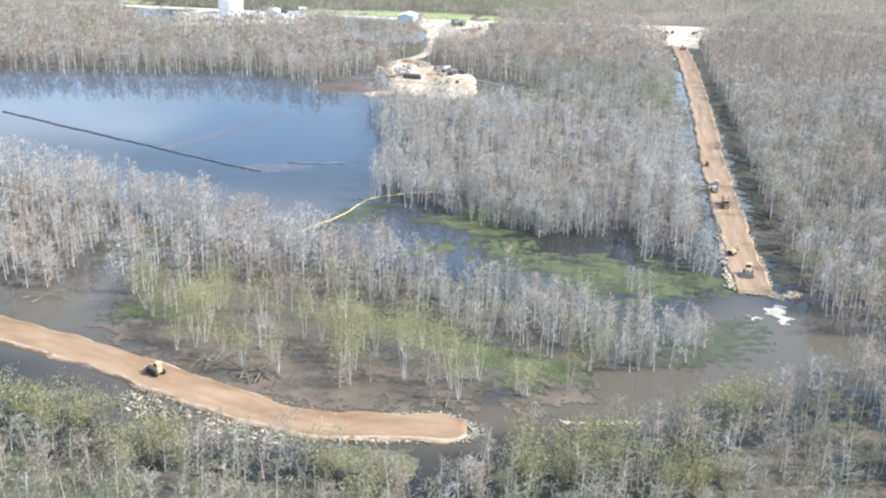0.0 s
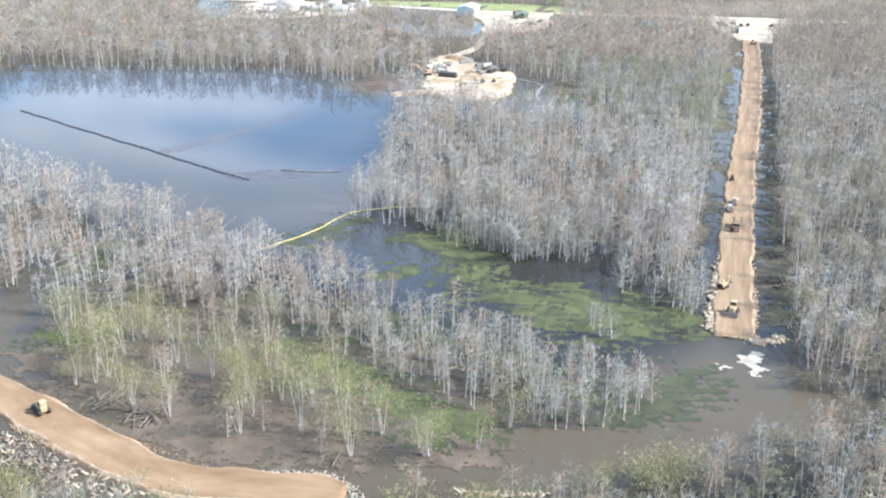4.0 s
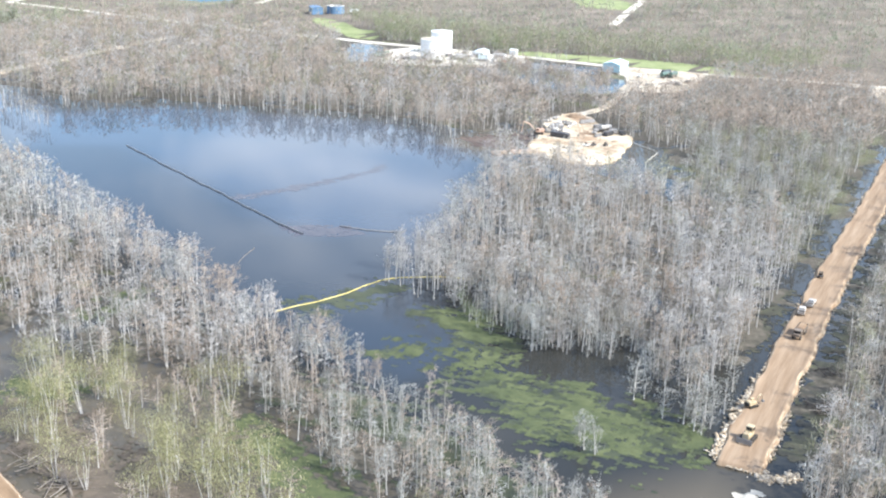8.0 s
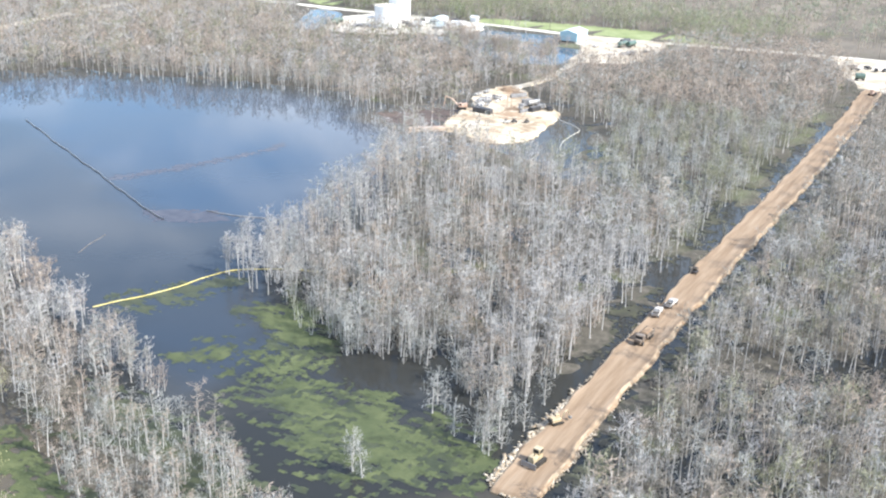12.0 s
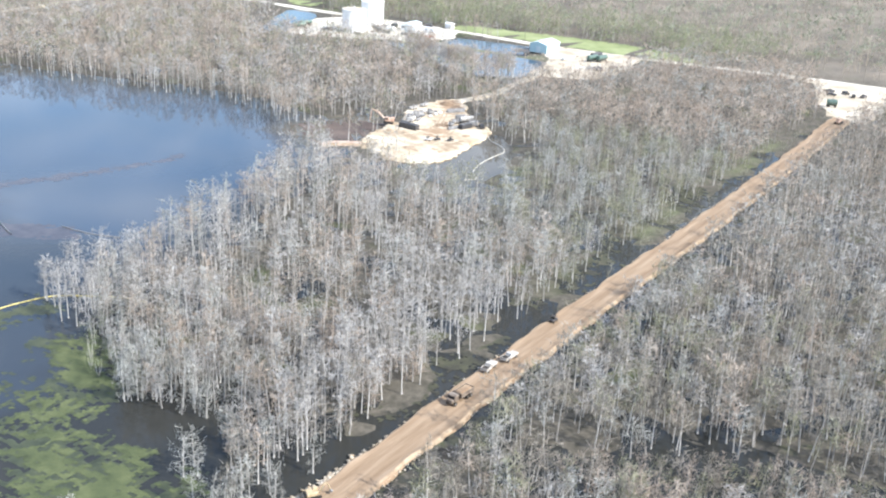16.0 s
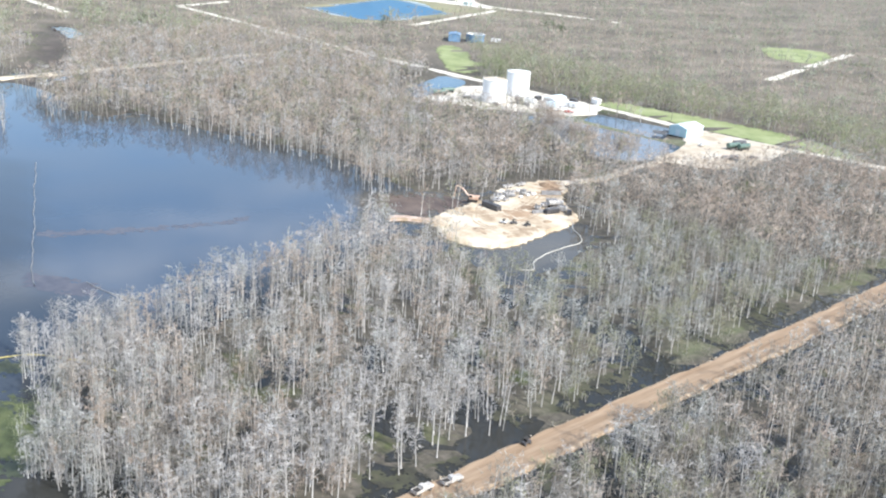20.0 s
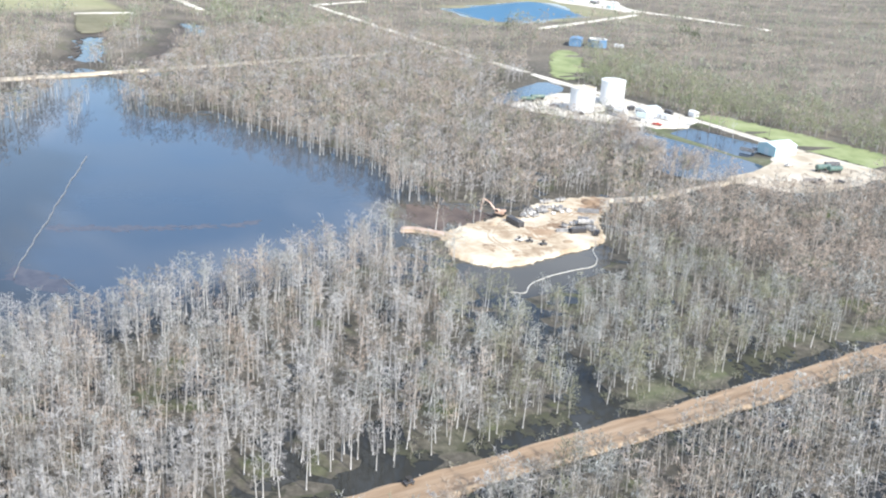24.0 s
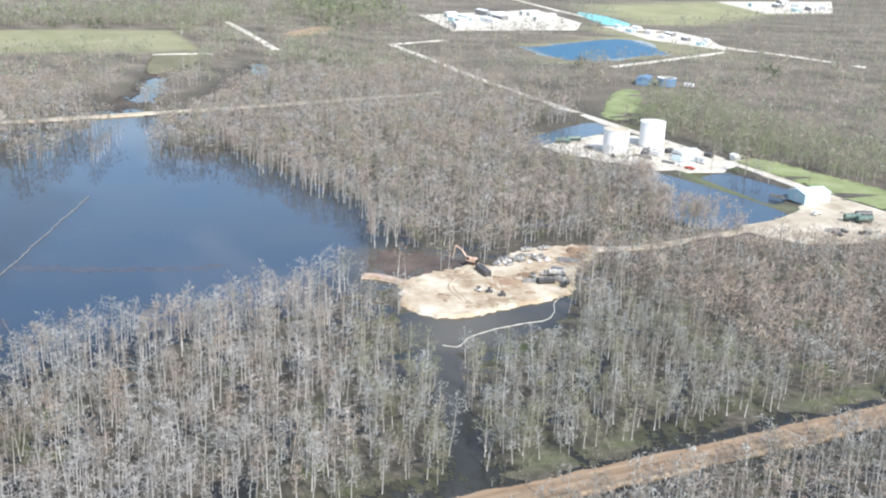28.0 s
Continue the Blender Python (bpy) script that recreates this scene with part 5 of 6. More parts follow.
# far industrial yard
r = random.Random(11)
far_walls = [M_WHITE, M_WHITE, M_BLUE, M_STEEL]
for i in range(26):
    fx, fy = r.uniform(-1030, -870), r.uniform(925, 1100)
    if inside(np.array([fx]), np.array([fy]), YARDFAR)[0] < -10:
        gable_shed(place(fx, fy, 0.95, r.choice((0, 90)) + 4), r.uniform(7, 13), r.uniform(12, 26), r.uniform(4, 7), 1.2, r.choice(far_walls), M_WHITE, "white metal building in the distant yard", "warehouse", 2, "buildings in the far yard")
for i in range(9):
    fx, fy = -850 + 20 * i, 1128 + 14 * math.sin(i * 2.1) + 1.5 * i
    gable_shed(place(fx, fy, 0.95, 90), r.uniform(5, 8), r.uniform(7, 13), 3.6, 1.0, r.choice(far_walls), M_WHITE, "small white building beside the distant road", "roadside_building", 1, "buildings beside the far road")
for i in range(10):
    fx, fy = r.uniform(-1130, -1000), r.uniform(1540, 1680)
    if inside(np.array([fx]), np.array([fy]), YARDFAR3)[0] < -10:
        gable_shed(place(fx, fy, 0.95, r.choice((0, 90))), r.uniform(8, 14), r.uniform(12, 24), 5, 1.2, r.choice(far_walls), M_WHITE, "white building at a distant field's edge", "warehouse", 2, "buildings at the far field")
plot("liner_pond", [(-1020, 1178), (-976, 1190), (-878, 1166), (-884, 1134), (-950, 1150)], 1.3, M_TURQ, "distant turquoise lined basin", 31, 10)

# ---- booms and hose on the water ----
def floating_line(name, pts, radius, mat, label, category, step=1.6, bumps=0.18, tall=1.0):
    line = smooth_line(pts, step)
    k, sides = len(line), 7
    d = np.gradient(line, axis=0)
    d /= np.linalg.norm(d, axis=1)[:, None]
    nrm = np.stack([d[:, 1], -d[:, 0]], -1)
    s = np.arange(k)
    line = line + nrm * (0.25 * np.sin(s * 0.31) + 0.15 * np.sin(s * 0.83 + 1))[:, None]
    rad = radius * (1 + bumps * np.where(s % 3 == 0, -1, 0.4))
    v = []
    for i in range(sides):
        a = 2 * math.pi * i / sides
        v.append(np.column_stack([line + nrm * (rad / tall * math.cos(a))[:, None], rad * tall * math.sin(a) + radius * 0.45]))
    v = np.stack(v, 1).reshape(-1, 3)
    a = np.arange(k - 1)[:, None] * sides + np.arange(sides)[None]
    b = np.arange(k - 1)[:, None] * sides + (np.arange(sides)[None] + 1) % sides
    f = np.stack([a, b, b + sides, a + sides], -1).reshape(-1, 4)
    return tagged(new(name, mesh_from(name, v, f, [mat], smooth=True)), label, category)


floating_line("containment_boom", [(-268, 431), (-226, 411.5), (-180, 391), (-150, 377), (-127, 367.5)], 0.26, M_BOOM, "long dark grey containment boom floating across the lake", "boom", tall=1.7)
floating_line("containment_boom", [(-121, 382.5), (-112, 383.3), (-99, 387)], 0.2, M_BOOM, "short dark grey containment boom floating on the lake", "boom", tall=1.5)
floating_line("containment_boom", [(-127, 331), (-130, 339), (-132, 347)], 0.09, M_LOG, "short dull boom drifting near the bare trees", "boom")
floating_line("containment_boom", [(-93, 305), (-90.5, 311), (-84, 324.5), (-81.5, 337), (-78.8, 345.5), (-67.5, 354), (-56, 359)], 0.2, M_YBOOM, "yellow containment boom floating across the pool's mouth", "boom")
floating_line("hose", [(-79.5, 582), (-77, 578), (-69.8, 568.5), (-61, 562.5), (-56.5, 556), (-55.8, 541.6), (-54.2, 530), (-50.8, 522.7), (-45.8, 517), (-48.5, 512.5)], 0.17, M_HOSE, "pale floating hose curving through the pond", "hose")
M_SCUM = material("brown_scum", [(0.045, 0.045, 0.058), (0.065, 0.063, 0.078), (0.09, 0.082, 0.092)], 0.2, 0.2, ior=1.33)
for i, (pts, more, amp) in enumerate((([(-138, 371), (-126, 379), (-113, 383), (-110, 378), (-119, 371), (-127, 365.5)], 1.5, 0.4),
                                      ([(-177, 390), (-166, 416), (-154, 451), (-153, 466), (-150, 464), (-151, 450), (-161, 414), (-173, 389)], 1.4, 0.3))):
    tagged(new("brown_scum", weed_mat(pts, 140 + i, 0.9, more, M_SCUM, 0.01, amp)), "thin brown scum streak on the lake", "scum", kind="stuff")


# ---- debris ----
def chunks(name, pts, n, size, mat, label, seed, spread=1.2, z=0.3, flat=0.35, long=1.7):
    """Broken pieces strewn along a line, as one heap of stuff."""
    r = np.random.RandomState(seed)
    line = smooth_line(pts, 0.5)
    cube = np.array([(x_, y_, z_) for x_ in (-1, 1) for y_ in (-1, 1) for z_ in (-1, 1)], dtype=float)
    quad = np.array([(0, 1, 3, 2), (4, 6, 7, 5), (0, 4, 5, 1), (2, 3, 7, 6), (0, 2, 6, 4), (1, 5, 7, 3)])
    v, f = [], []
    for i in range(n):
        c = line[r.randint(len(line))] + r.normal(size=2) * spread
        k = size * r.uniform(0.4, 1.5)
        p = cube * r.uniform(0.55, 1.0, (8, 1)) * (k * long, k * r.uniform(0.5, 1.0), k * flat)
        a, b = r.uniform(0, 6.28), r.uniform(-0.5, 0.5)
        p = p @ np.array([[math.cos(b), 0, math.sin(b)], [0, 1, 0], [-math.sin(b), 0, math.cos(b)]])
        p = p @ np.array([[math.cos(a), math.sin(a), 0], [-math.sin(a), math.cos(a), 0], [0, 0, 1]])
        v.append(p + (c[0], c[1], z + k * flat * r.uniform(-0.2, 0.6)))
        f.append(quad + 8 * i)
    return tagged(new(name, mesh_from(name, np.concatenate(v), np.concatenate(f), [mat])), label, "debris", kind="stuff")


chunks("broken_rubble", [(38.6, 334), (38.2, 318), (38.0, 304), (38.0, 294), (38.4, 288)], 420, 0.42, M_ROCK, "pale broken rubble and slabs along the haul road's end", 1, 0.75, 0.3)
chunks("broken_rubble", [(38.4, 288), (41, 286), (45, 285.6), (48.6, 286.4)], 420, 0.26, M_ROCK, "pale rubble across the haul road's end", 12, 0.6, 0.2)
chunks("broken_rubble", [(48.6, 318), (48.8, 304), (48.8, 292)], 260, 0.2, M_ROCK, "pale rubble beside the haul road's end", 3, 0.5, 0.3)
chunks("broken_rubble", [(48.4, 284.5), (51, 284), (54, 286), (55.2, 288)], 520, 0.24, M_ROCK, "pale rubble spilled beside the haul road", 2, 0.8, 0.1)
chunks("broken_rubble", [(38.4, 335), (38.0, 400), (39.0, 500), (39.5, 640)], 700, 0.2, M_ROCK, "scattered pale rubble on the haul road's shoulder", 4, 0.45, 0.45)
chunks("broken_rubble", [(48.2, 320), (47.8, 400), (49.0, 520), (49.2, 640)], 520, 0.18, M_ROCK, "scattered pale rubble on the haul road's far shoulder", 5, 0.4, 0.45)
chunks("broken_rubble", [(-142, 222.0), (-113, 213.2), (-98, 207.0), (-82, 201.4), (-69, 197.8), (-53, 194.2)], 900, 0.1, M_EDGE, "pale broken dirt lining the orange berm", 6, 0.5, 0.1)
chunks("broken_rubble", [(-42, 194.6), (-33, 197.0), (-28, 197.2), (-22.5, 194), (-22, 190.5), (-26, 188)], 800, 0.14, M_FOAM, "pale rubble heaped round the berm's tip", 11, 0.8, 0.2)
chunks("broken_rubble", [(-98, 196.5), (-90, 193.4), (-84, 191.2)], 260, 0.16, M_EDGE, "pale dirt clods at the berm's foot", 7, 0.6, 0.25)
chunks("broken_rubble", [(-62, 186.5), (-55, 184.5), (-48, 184), (-38, 185.5), (-28, 188)], 520, 0.17, M_ROCK, "pale rubble at the berm's foot", 8, 0.8, 0.25)
chunks("broken_rubble", [(-96, 191), (-88, 187), (-80, 184)], 240, 0.3, M_LOG, "bleached broken wood in the mud below the berm", 9, 2.4, 0.1, 0.3, 2.6)
chunks("broken_wood", [(-98, 192), (-90, 187), (-76, 184), (-60, 181)], 170, 0.28, M_ROCK, "bleached broken wood strewn in the mire", 14, 2.2, 0.06, 0.3, 3.2)
ribbon("dirt_spit", [(-120.5, 512.5), (-117, 517.5), (-112, 522), (-106, 526)], 4.2, 1.0, M_SPIT, "pinkish dirt spit reaching off the sand pad", 1.5, 0.7, seed=21, category="berm", edge_mat=M_EDGE)
chunks("floating_debris", [(-4, 200.5), (4, 201.6), (12, 204)], 110, 0.3, M_ROCK, "pale driftwood along the channel's bank", 10, 0.5, 0.05, 0.25, 2.0)


def log_pile(x, y, n, length, seed, label):
    """Fallen trunks lying crosswise over one another."""
    e = empty("log_pile", place(x, y, 0.0), label, "logs")
    wood = M_CHAR if "dark" in label else M_LOG
    r = random.Random(seed)
    for i in range(n):
        a, ln = r.uniform(0, 3.14), length * r.uniform(0.5, 1.1)
        cx, cy, z0 = r.uniform(-3, 3), r.uniform(-2, 2), 0.25 + 0.1 * i % 1.1
        dx, dy = math.cos(a) * ln / 2, math.sin(a) * ln / 2
        part("log", tube((cx - dx, cy - dy, z0), (cx + dx, cy + dy, z0 + r.uniform(0, 1.2)), r.uniform(0.07, 0.15), r2=0.04, seg=6), wood, e)


log_pile(-73.5, 208.5, 26, 10, 1, "pile of fallen grey tree trunks in the marsh")
log_pile(-86, 212, 13, 10, 2, "fallen grey trunks lying in the marsh")
log_pile(54, 323.5, 24, 6, 3, "dark tangle of felled trunks beside the haul road")
log_pile(55.5, 322, 9, 6, 13, "pale broken trunks on a felled tangle beside the haul road")
log_pile(54.5, 345, 16, 6, 4, "felled dark trunks beside the haul road")
log_pile(-80, 182, 9, 8, 5, "pale fallen trunks south of the berm")
log_pile(-1, 331, 4, 5, 6, "pale fallen trunk at the grove's edge")
log_pile(-38, 176, 9, 8, 7, "fallen trunks in the swamp south of the berm")
log_pile(-141, 239, 5, 9, 8, "fallen trunks in shallow water")
log_pile(-30, 203, 6, 6, 9, "fallen trunks in the muddy marsh")
for i in range(18):
    log_pile(54.8 + 1.2 * math.sin(i * 1.7), 360 + 14 * i, 9, 5, 20 + i, "felled dark trunks and brush beside the haul road")

# ---- trees ----
def bare_tree(seed, h, limbs, twigs, width, spread, sides=5, crown=0.33, middle=0.68, reach=0.66, lift=0.55, moss=0.18):
    """A bare swamp tree: tapered trunk, limbs with tufts of thin twigs, and hanging moss. Returns trunk and crown as (vertices, triangles)."""
    r = np.random.RandomState(seed)
    bend = r.uniform(-0.9, 0.9, 2)

    def axis_at(f):
        return np.array([bend[0] * f * f, bend[1] * f * f, f * h])
    v, t = [], []
    rings = [(-0.04, 0.30), (0.06, 0.155), (0.55, 0.095), (0.95, 0.02)] if sides > 3 else [(-0.04, 0.21), (0.85, 0.04)]
    for f, rad in rings:
        c = axis_at(f)
        for i in range(sides):
            a = 6.283 * i / sides
            v.append(c + (rad * math.cos(a), rad * math.sin(a), 0))
    for k in range(len(rings) - 1):
        for i in range(sides):
            a, b = k * sides + i, k * sides + (i + 1) % sides
            t += [(a, b, b + sides), (a, b + sides, a + sides)]
    trunk = (np.array(v), np.array(t))
    v, t, ends = [], [], []
    lo, hi = middle - crown, min(0.95, middle + crown * 0.85)
    for i in range(limbs):
        f = lo + (hi - lo) * (i + r.uniform(0, 1)) / limbs
        a = i * 2.4 + r.uniform(-0.7, 0.7)
        ln = spread * math.sqrt(max(0.18, 1 - ((f - middle) / crown / 1.25) ** 2)) * r.uniform(0.45, 1.15)
        p = axis_at(f)
        q = p + (math.cos(a) * ln, math.sin(a) * ln, ln * r.uniform(0.15, 0.95))
        side = np.array([-math.sin(a), math.cos(a), 0])
        b = len(v)
        v += [p + side * 0.075, p - side * 0.075, p + np.array([0, 0, 0.12]), q]
        t += [(b, b + 1, b + 3), (b + 1, b + 2, b + 3), (b + 2, b, b + 3)]
        ends.append((p, q))
    ends.append((axis_at(hi), axis_at(1.0)))
    for i in range(twigs):
        p, q = ends[r.randint(len(ends))]
        tuft = r.uniform() < 0.62
        c = p + (q - p) * (r.uniform(0.8, 1.0) if tuft else r.uniform(0.15, 0.9)) + r.normal(size=3) * (0.07 if tuft else 0.11) * spread
        d = r.normal(size=3) + (q - p) / (np.linalg.norm(q - p) + 1e-6) * 0.8
        d[2] = d[2] * 0.8 + lift
        ln = r.uniform(0.3, 0.85) * spread * reach
        wd_ = width
        if r.uniform() < moss:
            d = np.array([d[0] * 0.15, d[1] * 0.15, -1.0])
            wd_ = width * 1.3
        d /= np.linalg.norm(d)
        s = np.cross(d, r.normal(size=3))
        s *= wd_ * r.uniform(0.5, 1.3) / (np.linalg.norm(s) + 1e-6)
        b = len(v)
        v += [c + s, c - s, c + d * ln]
        t.append((b, b + 1, b + 2))
    return trunk, (np.array(v), np.array(t))


def leafy_tree(seed, h, stems, leaves, size, spread, low=0.5):
    """A leaning, many-stemmed young tree with small clumps of spring leaves."""
    r = np.random.RandomState(seed)
    v, t, ends = [], [], []
    for i in range(stems):
        a = 6.283 * i / stems + r.uniform(-0.4, 0.4)
        lean = r.uniform(0.04, 0.22)
        p = np.array([math.cos(a) * 0.2, math.sin(a) * 0.2, -0.5])
        q = np.array([math.cos(a) * lean * h, math.sin(a) * lean * h, h * r.uniform(0.7, 1.0)])
        b = len(v)
        for c, rad in ((p, 0.09), ((p + q) / 2 + r.normal(size=3) * 0.3, 0.06), (q, 0.02)):
            for j in range(4):
                v.append(c + np.array([rad * math.cos(1.571 * j), rad * math.sin(1.571 * j), 0]))
        for k in (0, 4):
            for j in range(4):
                u, w = b + k + j, b + k + (j + 1) % 4
                t += [(u, w, w + 4), (u, w + 4, u + 4)]
        ends.append((p, q))
    trunk = (np.array(v), np.array(t))
    v, t = [], []
    lumps = []
    for p, q in ends:
        for k in range(5):
            lumps.append(p + (q - p) * r.uniform(low, 1.02) + r.normal(size=3) * spread * 0.24)
    for i in range(leaves):
        c = lumps[r.randint(len(lumps))] + r.normal(size=3) * spread * 0.17
        d = r.normal(size=3)
        d /= np.linalg.norm(d)
        s = np.cross(d, r.normal(size=3))
        s /= np.linalg.norm(s) + 1e-6
        k = size * r.uniform(0.6, 1.4)
        d = d + np.array([0, 0, 0.5])
        b = len(v)
        v += [c, c + d * k + s * k * 0.35, c + d * k * 2, c + d * k - s * k * 0.35]
        t += [(b, b + 1, b + 2), (b, b + 2, b + 3)]
    return trunk, (np.array(v), np.array(t))


def scatter(x0, y0, x1, y1, gap, seed, shake=0.48):
    """Points on a shaken grid."""
    r = np.random.RandomState(seed)
    x, y = np.meshgrid(np.arange(x0, x1, gap), np.arange(y0, y1, gap))
    x, y = x + r.uniform(-shake, shake, x.shape) * gap, y + r.uniform(-shake, shake, y.shape) * gap
    return x.ravel(), y.ravel()


VIEW = [(-130, 125), (80, 140), (120, 330), (158, 345), (158, 430), (150, 600), (290, 1150), (290, 1420), (-60, 1540), (-320, 1800), (-600, 2010), (-1210, 1970), (-1270, 425), (-860, 410), (-232, 350), (-228, 280)]
PADDED = PADSHAPE[::5]


def open_ground(x, y):
    """True where trees may stand."""
    ok = (water_depth(x, y) > 0.5) & (inside(x, y, VIEW) < 12)
    for p, m in ((PADDED, 2), (YARD, 4), (YARD2, 4), (CROSSING, 3), (YARDFAR, 6), (YARDFAR2, 6), (YARDFAR3, 6)):
        ok &= inside(x, y, p) > m
    for k, p in ROADS.items():
        ok &= along(x, y, smooth_line(p, 15)) > (np.where(x > -85, 14.0, 10.5) if k == "north" else np.where((y > 425) & (y < 545), 6.0, 3.0) if k == "west" else 4.2 if k == "access" else 7.5)
    ok &= inside(x, y, [(-832, 712), (-846, 748), (-884, 778), (-908, 770), (-880, 735), (-852, 708)]) > 4
    for p, m in ((PONDFAR, 14), (CANAL, 3), (PONDWEST, 10)):
        ok &= inside(x, y, p) > m
    ok &= inside(x, y, [(-716, 930), (-606, 914), (-560, 860), (-660, 850)]) > 0
    ok &= inside(x, y, [(-462, 855), (-385, 837), (-318, 760), (-380, 772), (-440, 815)]) > 0
    ok &= np.hypot(x + 146, y - 760) > 24
    ok &= inside(x, y, [(-322, 716), (-304, 686), (-272, 684), (-238, 706), (-246, 728)]) > 0
    ok &= inside(x, y, [(-519, 386), (-492, 407), (-455, 405), (-458, 378)]) > 2
    ok &= along(x, y, [(-121, 512), (-106, 526)]) > 4
    ok &= inside(x, y, [(-119, 515), (-108, 524), (-84, 506), (-96, 492)]) > 0
    ok &= inside(x, y, [(-122, 700), (-103, 688), (-82, 704), (-79, 748), (-86, 786)]) > 0
    ok &= inside(x, y, [(-84, 515), (-62, 496), (-40, 499), (-30, 528), (-34, 554), (-56, 572)]) > 0
    for c in CREEKS[:2]:
        ok &= along(x, y, smooth_line(c, 12)) > 17 + 4 * waves(x, y, 25, 33)
    for p in LAWNS + [MEADOW]:
        ok &= inside(x, y, p) > 1.5
    for p in STRAWS:
        ok &= inside(x, y, p) > 3
    ok &= along(x, y, smooth_line(BERM, 10)) > 9
    ok &= ~((x > 31) & (x < 54.5) & (y > 262) & (y < 725))
    ok &= (inside(x, y, MARSH) > 0) & (inside(x, y, MIRE) > 0)
    ok &= inside(x, y, SLOUGH) > 0
    for w in WEED[:4]:
        ok &= inside(x, y, w) > 1
    return ok


def woodland(name, x, y, shapes, mats, label, seed, grow=(0.8, 1.2)):
    """Many trees joined into one sheet of woodland; the first material is the bark, each tree takes one of the others."""
    r = np.random.RandomState(seed)
    pick = r.randint(len(shapes), size=len(x))
    tone = (0.5 + 0.3 * waves(x, y, 32, seed) + 0.25 * waves(x, y, 11, seed + 1) + r.normal(size=len(x)) * 0.22) * (len(mats) - 1)
    tone = 1 + np.clip(tone.astype(int), 0, len(mats) - 2)
    vs, fs, ms, base = [], [], [], 0
    for i, (trunk, crown) in enumerate(shapes):
        sel = np.where(pick == i)[0]
        k = len(sel)
        if not k:
            continue
        a, g = r.uniform(0, 6.283, k), r.uniform(*grow, k)
        c, s = np.cos(a), np.sin(a)
        lean = r.normal(size=(2, k)) * 0.045
        wide = r.uniform(0.75, 1.4, k)
        for slot, (v, t) in enumerate((trunk, crown)):
            n = len(v)
            p = np.empty((k, n, 3), dtype=np.float32)
            w = (g * wide if slot else g)[:, None]
            p[:, :, 0] = (c[:, None] * v[:, 0] - s[:, None] * v[:, 1]) * w + x[sel][:, None] + lean[0][:, None] * v[:, 2]
            p[:, :, 1] = (s[:, None] * v[:, 0] + c[:, None] * v[:, 1]) * w + y[sel][:, None] + lean[1][:, None] * v[:, 2]
            p[:, :, 2] = v[:, 2] * g[:, None]
            vs.append(p.reshape(-1, 3))
            fs.append((t[None] + (np.arange(k) * n)[:, None, None] + base).reshape(-1, 3))
            ms.append(np.repeat(tone[sel] * slot, len(t)).astype(np.int32))
            base += k * n
    ob = new(name, mesh_from(name, np.concatenate(vs), np.concatenate(fs), mats, index=np.concatenate(ms)))
    return tagged(ob, label, "woodland", kind="stuff")


def single_trees(x, y, shapes, mats, label, group, seed, grow=(0.8, 1.2), name="bare_tree"):
    """Trees as things of their own, each with its trunk and crown."""
    r = np.random.RandomState(seed)
    data = [[mesh_from(n, v, t, [m]) for n, (v, t), m in (("trunk", a, mats[0]), ("crown", b, mats[1]))] for a, b in shapes]
    for px, py in zip(x, y):
        i, g = r.randint(len(shapes)), r.uniform(*grow)
        e = empty(name, pose(px, py, 0, r.normal() * 2.4, r.normal() * 2.4, r.uniform(0, 360)) @ Matrix.Scale(g, 4), label, "tree", group)
        for n, me_ in zip(("trunk", "crown"), data[i]):
            new(n, me_).parent = e



NEAR = [bare_tree(s, 13.4 + 0.7 * (s % 4), 17, 200, 0.066, (2.1, 2.6, 3.2, 2.8)[s % 4], crown=0.27 + 0.05 * (s % 3), middle=0.70, reach=0.62, lift=0.4, moss=0.22) for s in range(8, 20)]
SHAG = [bare_tree(s, 10.8 + 0.7 * (s % 3), 24, 240, 0.062, 2.9 + 0.4 * (s % 3), crown=0.47, middle=0.53, reach=0.55, lift=0.15, moss=0.36) for s in range(90, 96)]
SHORT = [bare_tree(s, 9.2 + 0.7 * (s % 3), 19, 190, 0.064, 2.9 + 0.4 * (s % 3), 4, crown=0.45, middle=0.55, reach=0.55, lift=0.25, moss=0.28) for s in range(110, 116)]
EAST = [bare_tree(s, 13.0 + 0.6 * (s % 4), 19, 176, 0.080, 2.7 + 0.5 * (s % 3), 4, crown=0.28, middle=0.70, reach=0.6, lift=0.3, moss=0.3) for s in range(40, 48)]
FULL = [bare_tree(s, 12.6 + 0.6 * (s % 3), 22, 230, 0.078, 3.0 + 0.4 * (s % 3), 4, crown=0.34, middle=0.64, reach=0.55, lift=0.3, moss=0.3) for s in range(140, 145)]
BRUSH = [bare_tree(s, 4.5, 6, 34, 0.08, 2.2, 3, 0.42, 0.5) for s in range(50, 55)]
MID = [bare_tree(s, 13.5, 9, 76, 0.115, 3.3 + 0.5 * (s % 3), 3, 0.30, 0.70, 0.56, 0.4) for s in range(20, 27)]
FAR = [bare_tree(s, 12.8, 3, 34, 0.25, 4.6 + 0.7 * (s % 3), 3, 0.34, 0.64, 0.55, 0.35) for s in range(30, 37)]
BUSHY = [leafy_tree(s, 7.0, 4, 720, 0.21, 5.4, 0.3) for s in range(96, 100)]
WILLOW = [leafy_tree(s, 9.5 + (s % 3), 4, 1500, 0.16, 6.6, 0.72) for s in range(60, 66)]
BUSH = [leafy_tree(s, 5.0 + (s % 3), 3, 84, 0.4, 7.5, 0.1) for s in range(70, 76)]

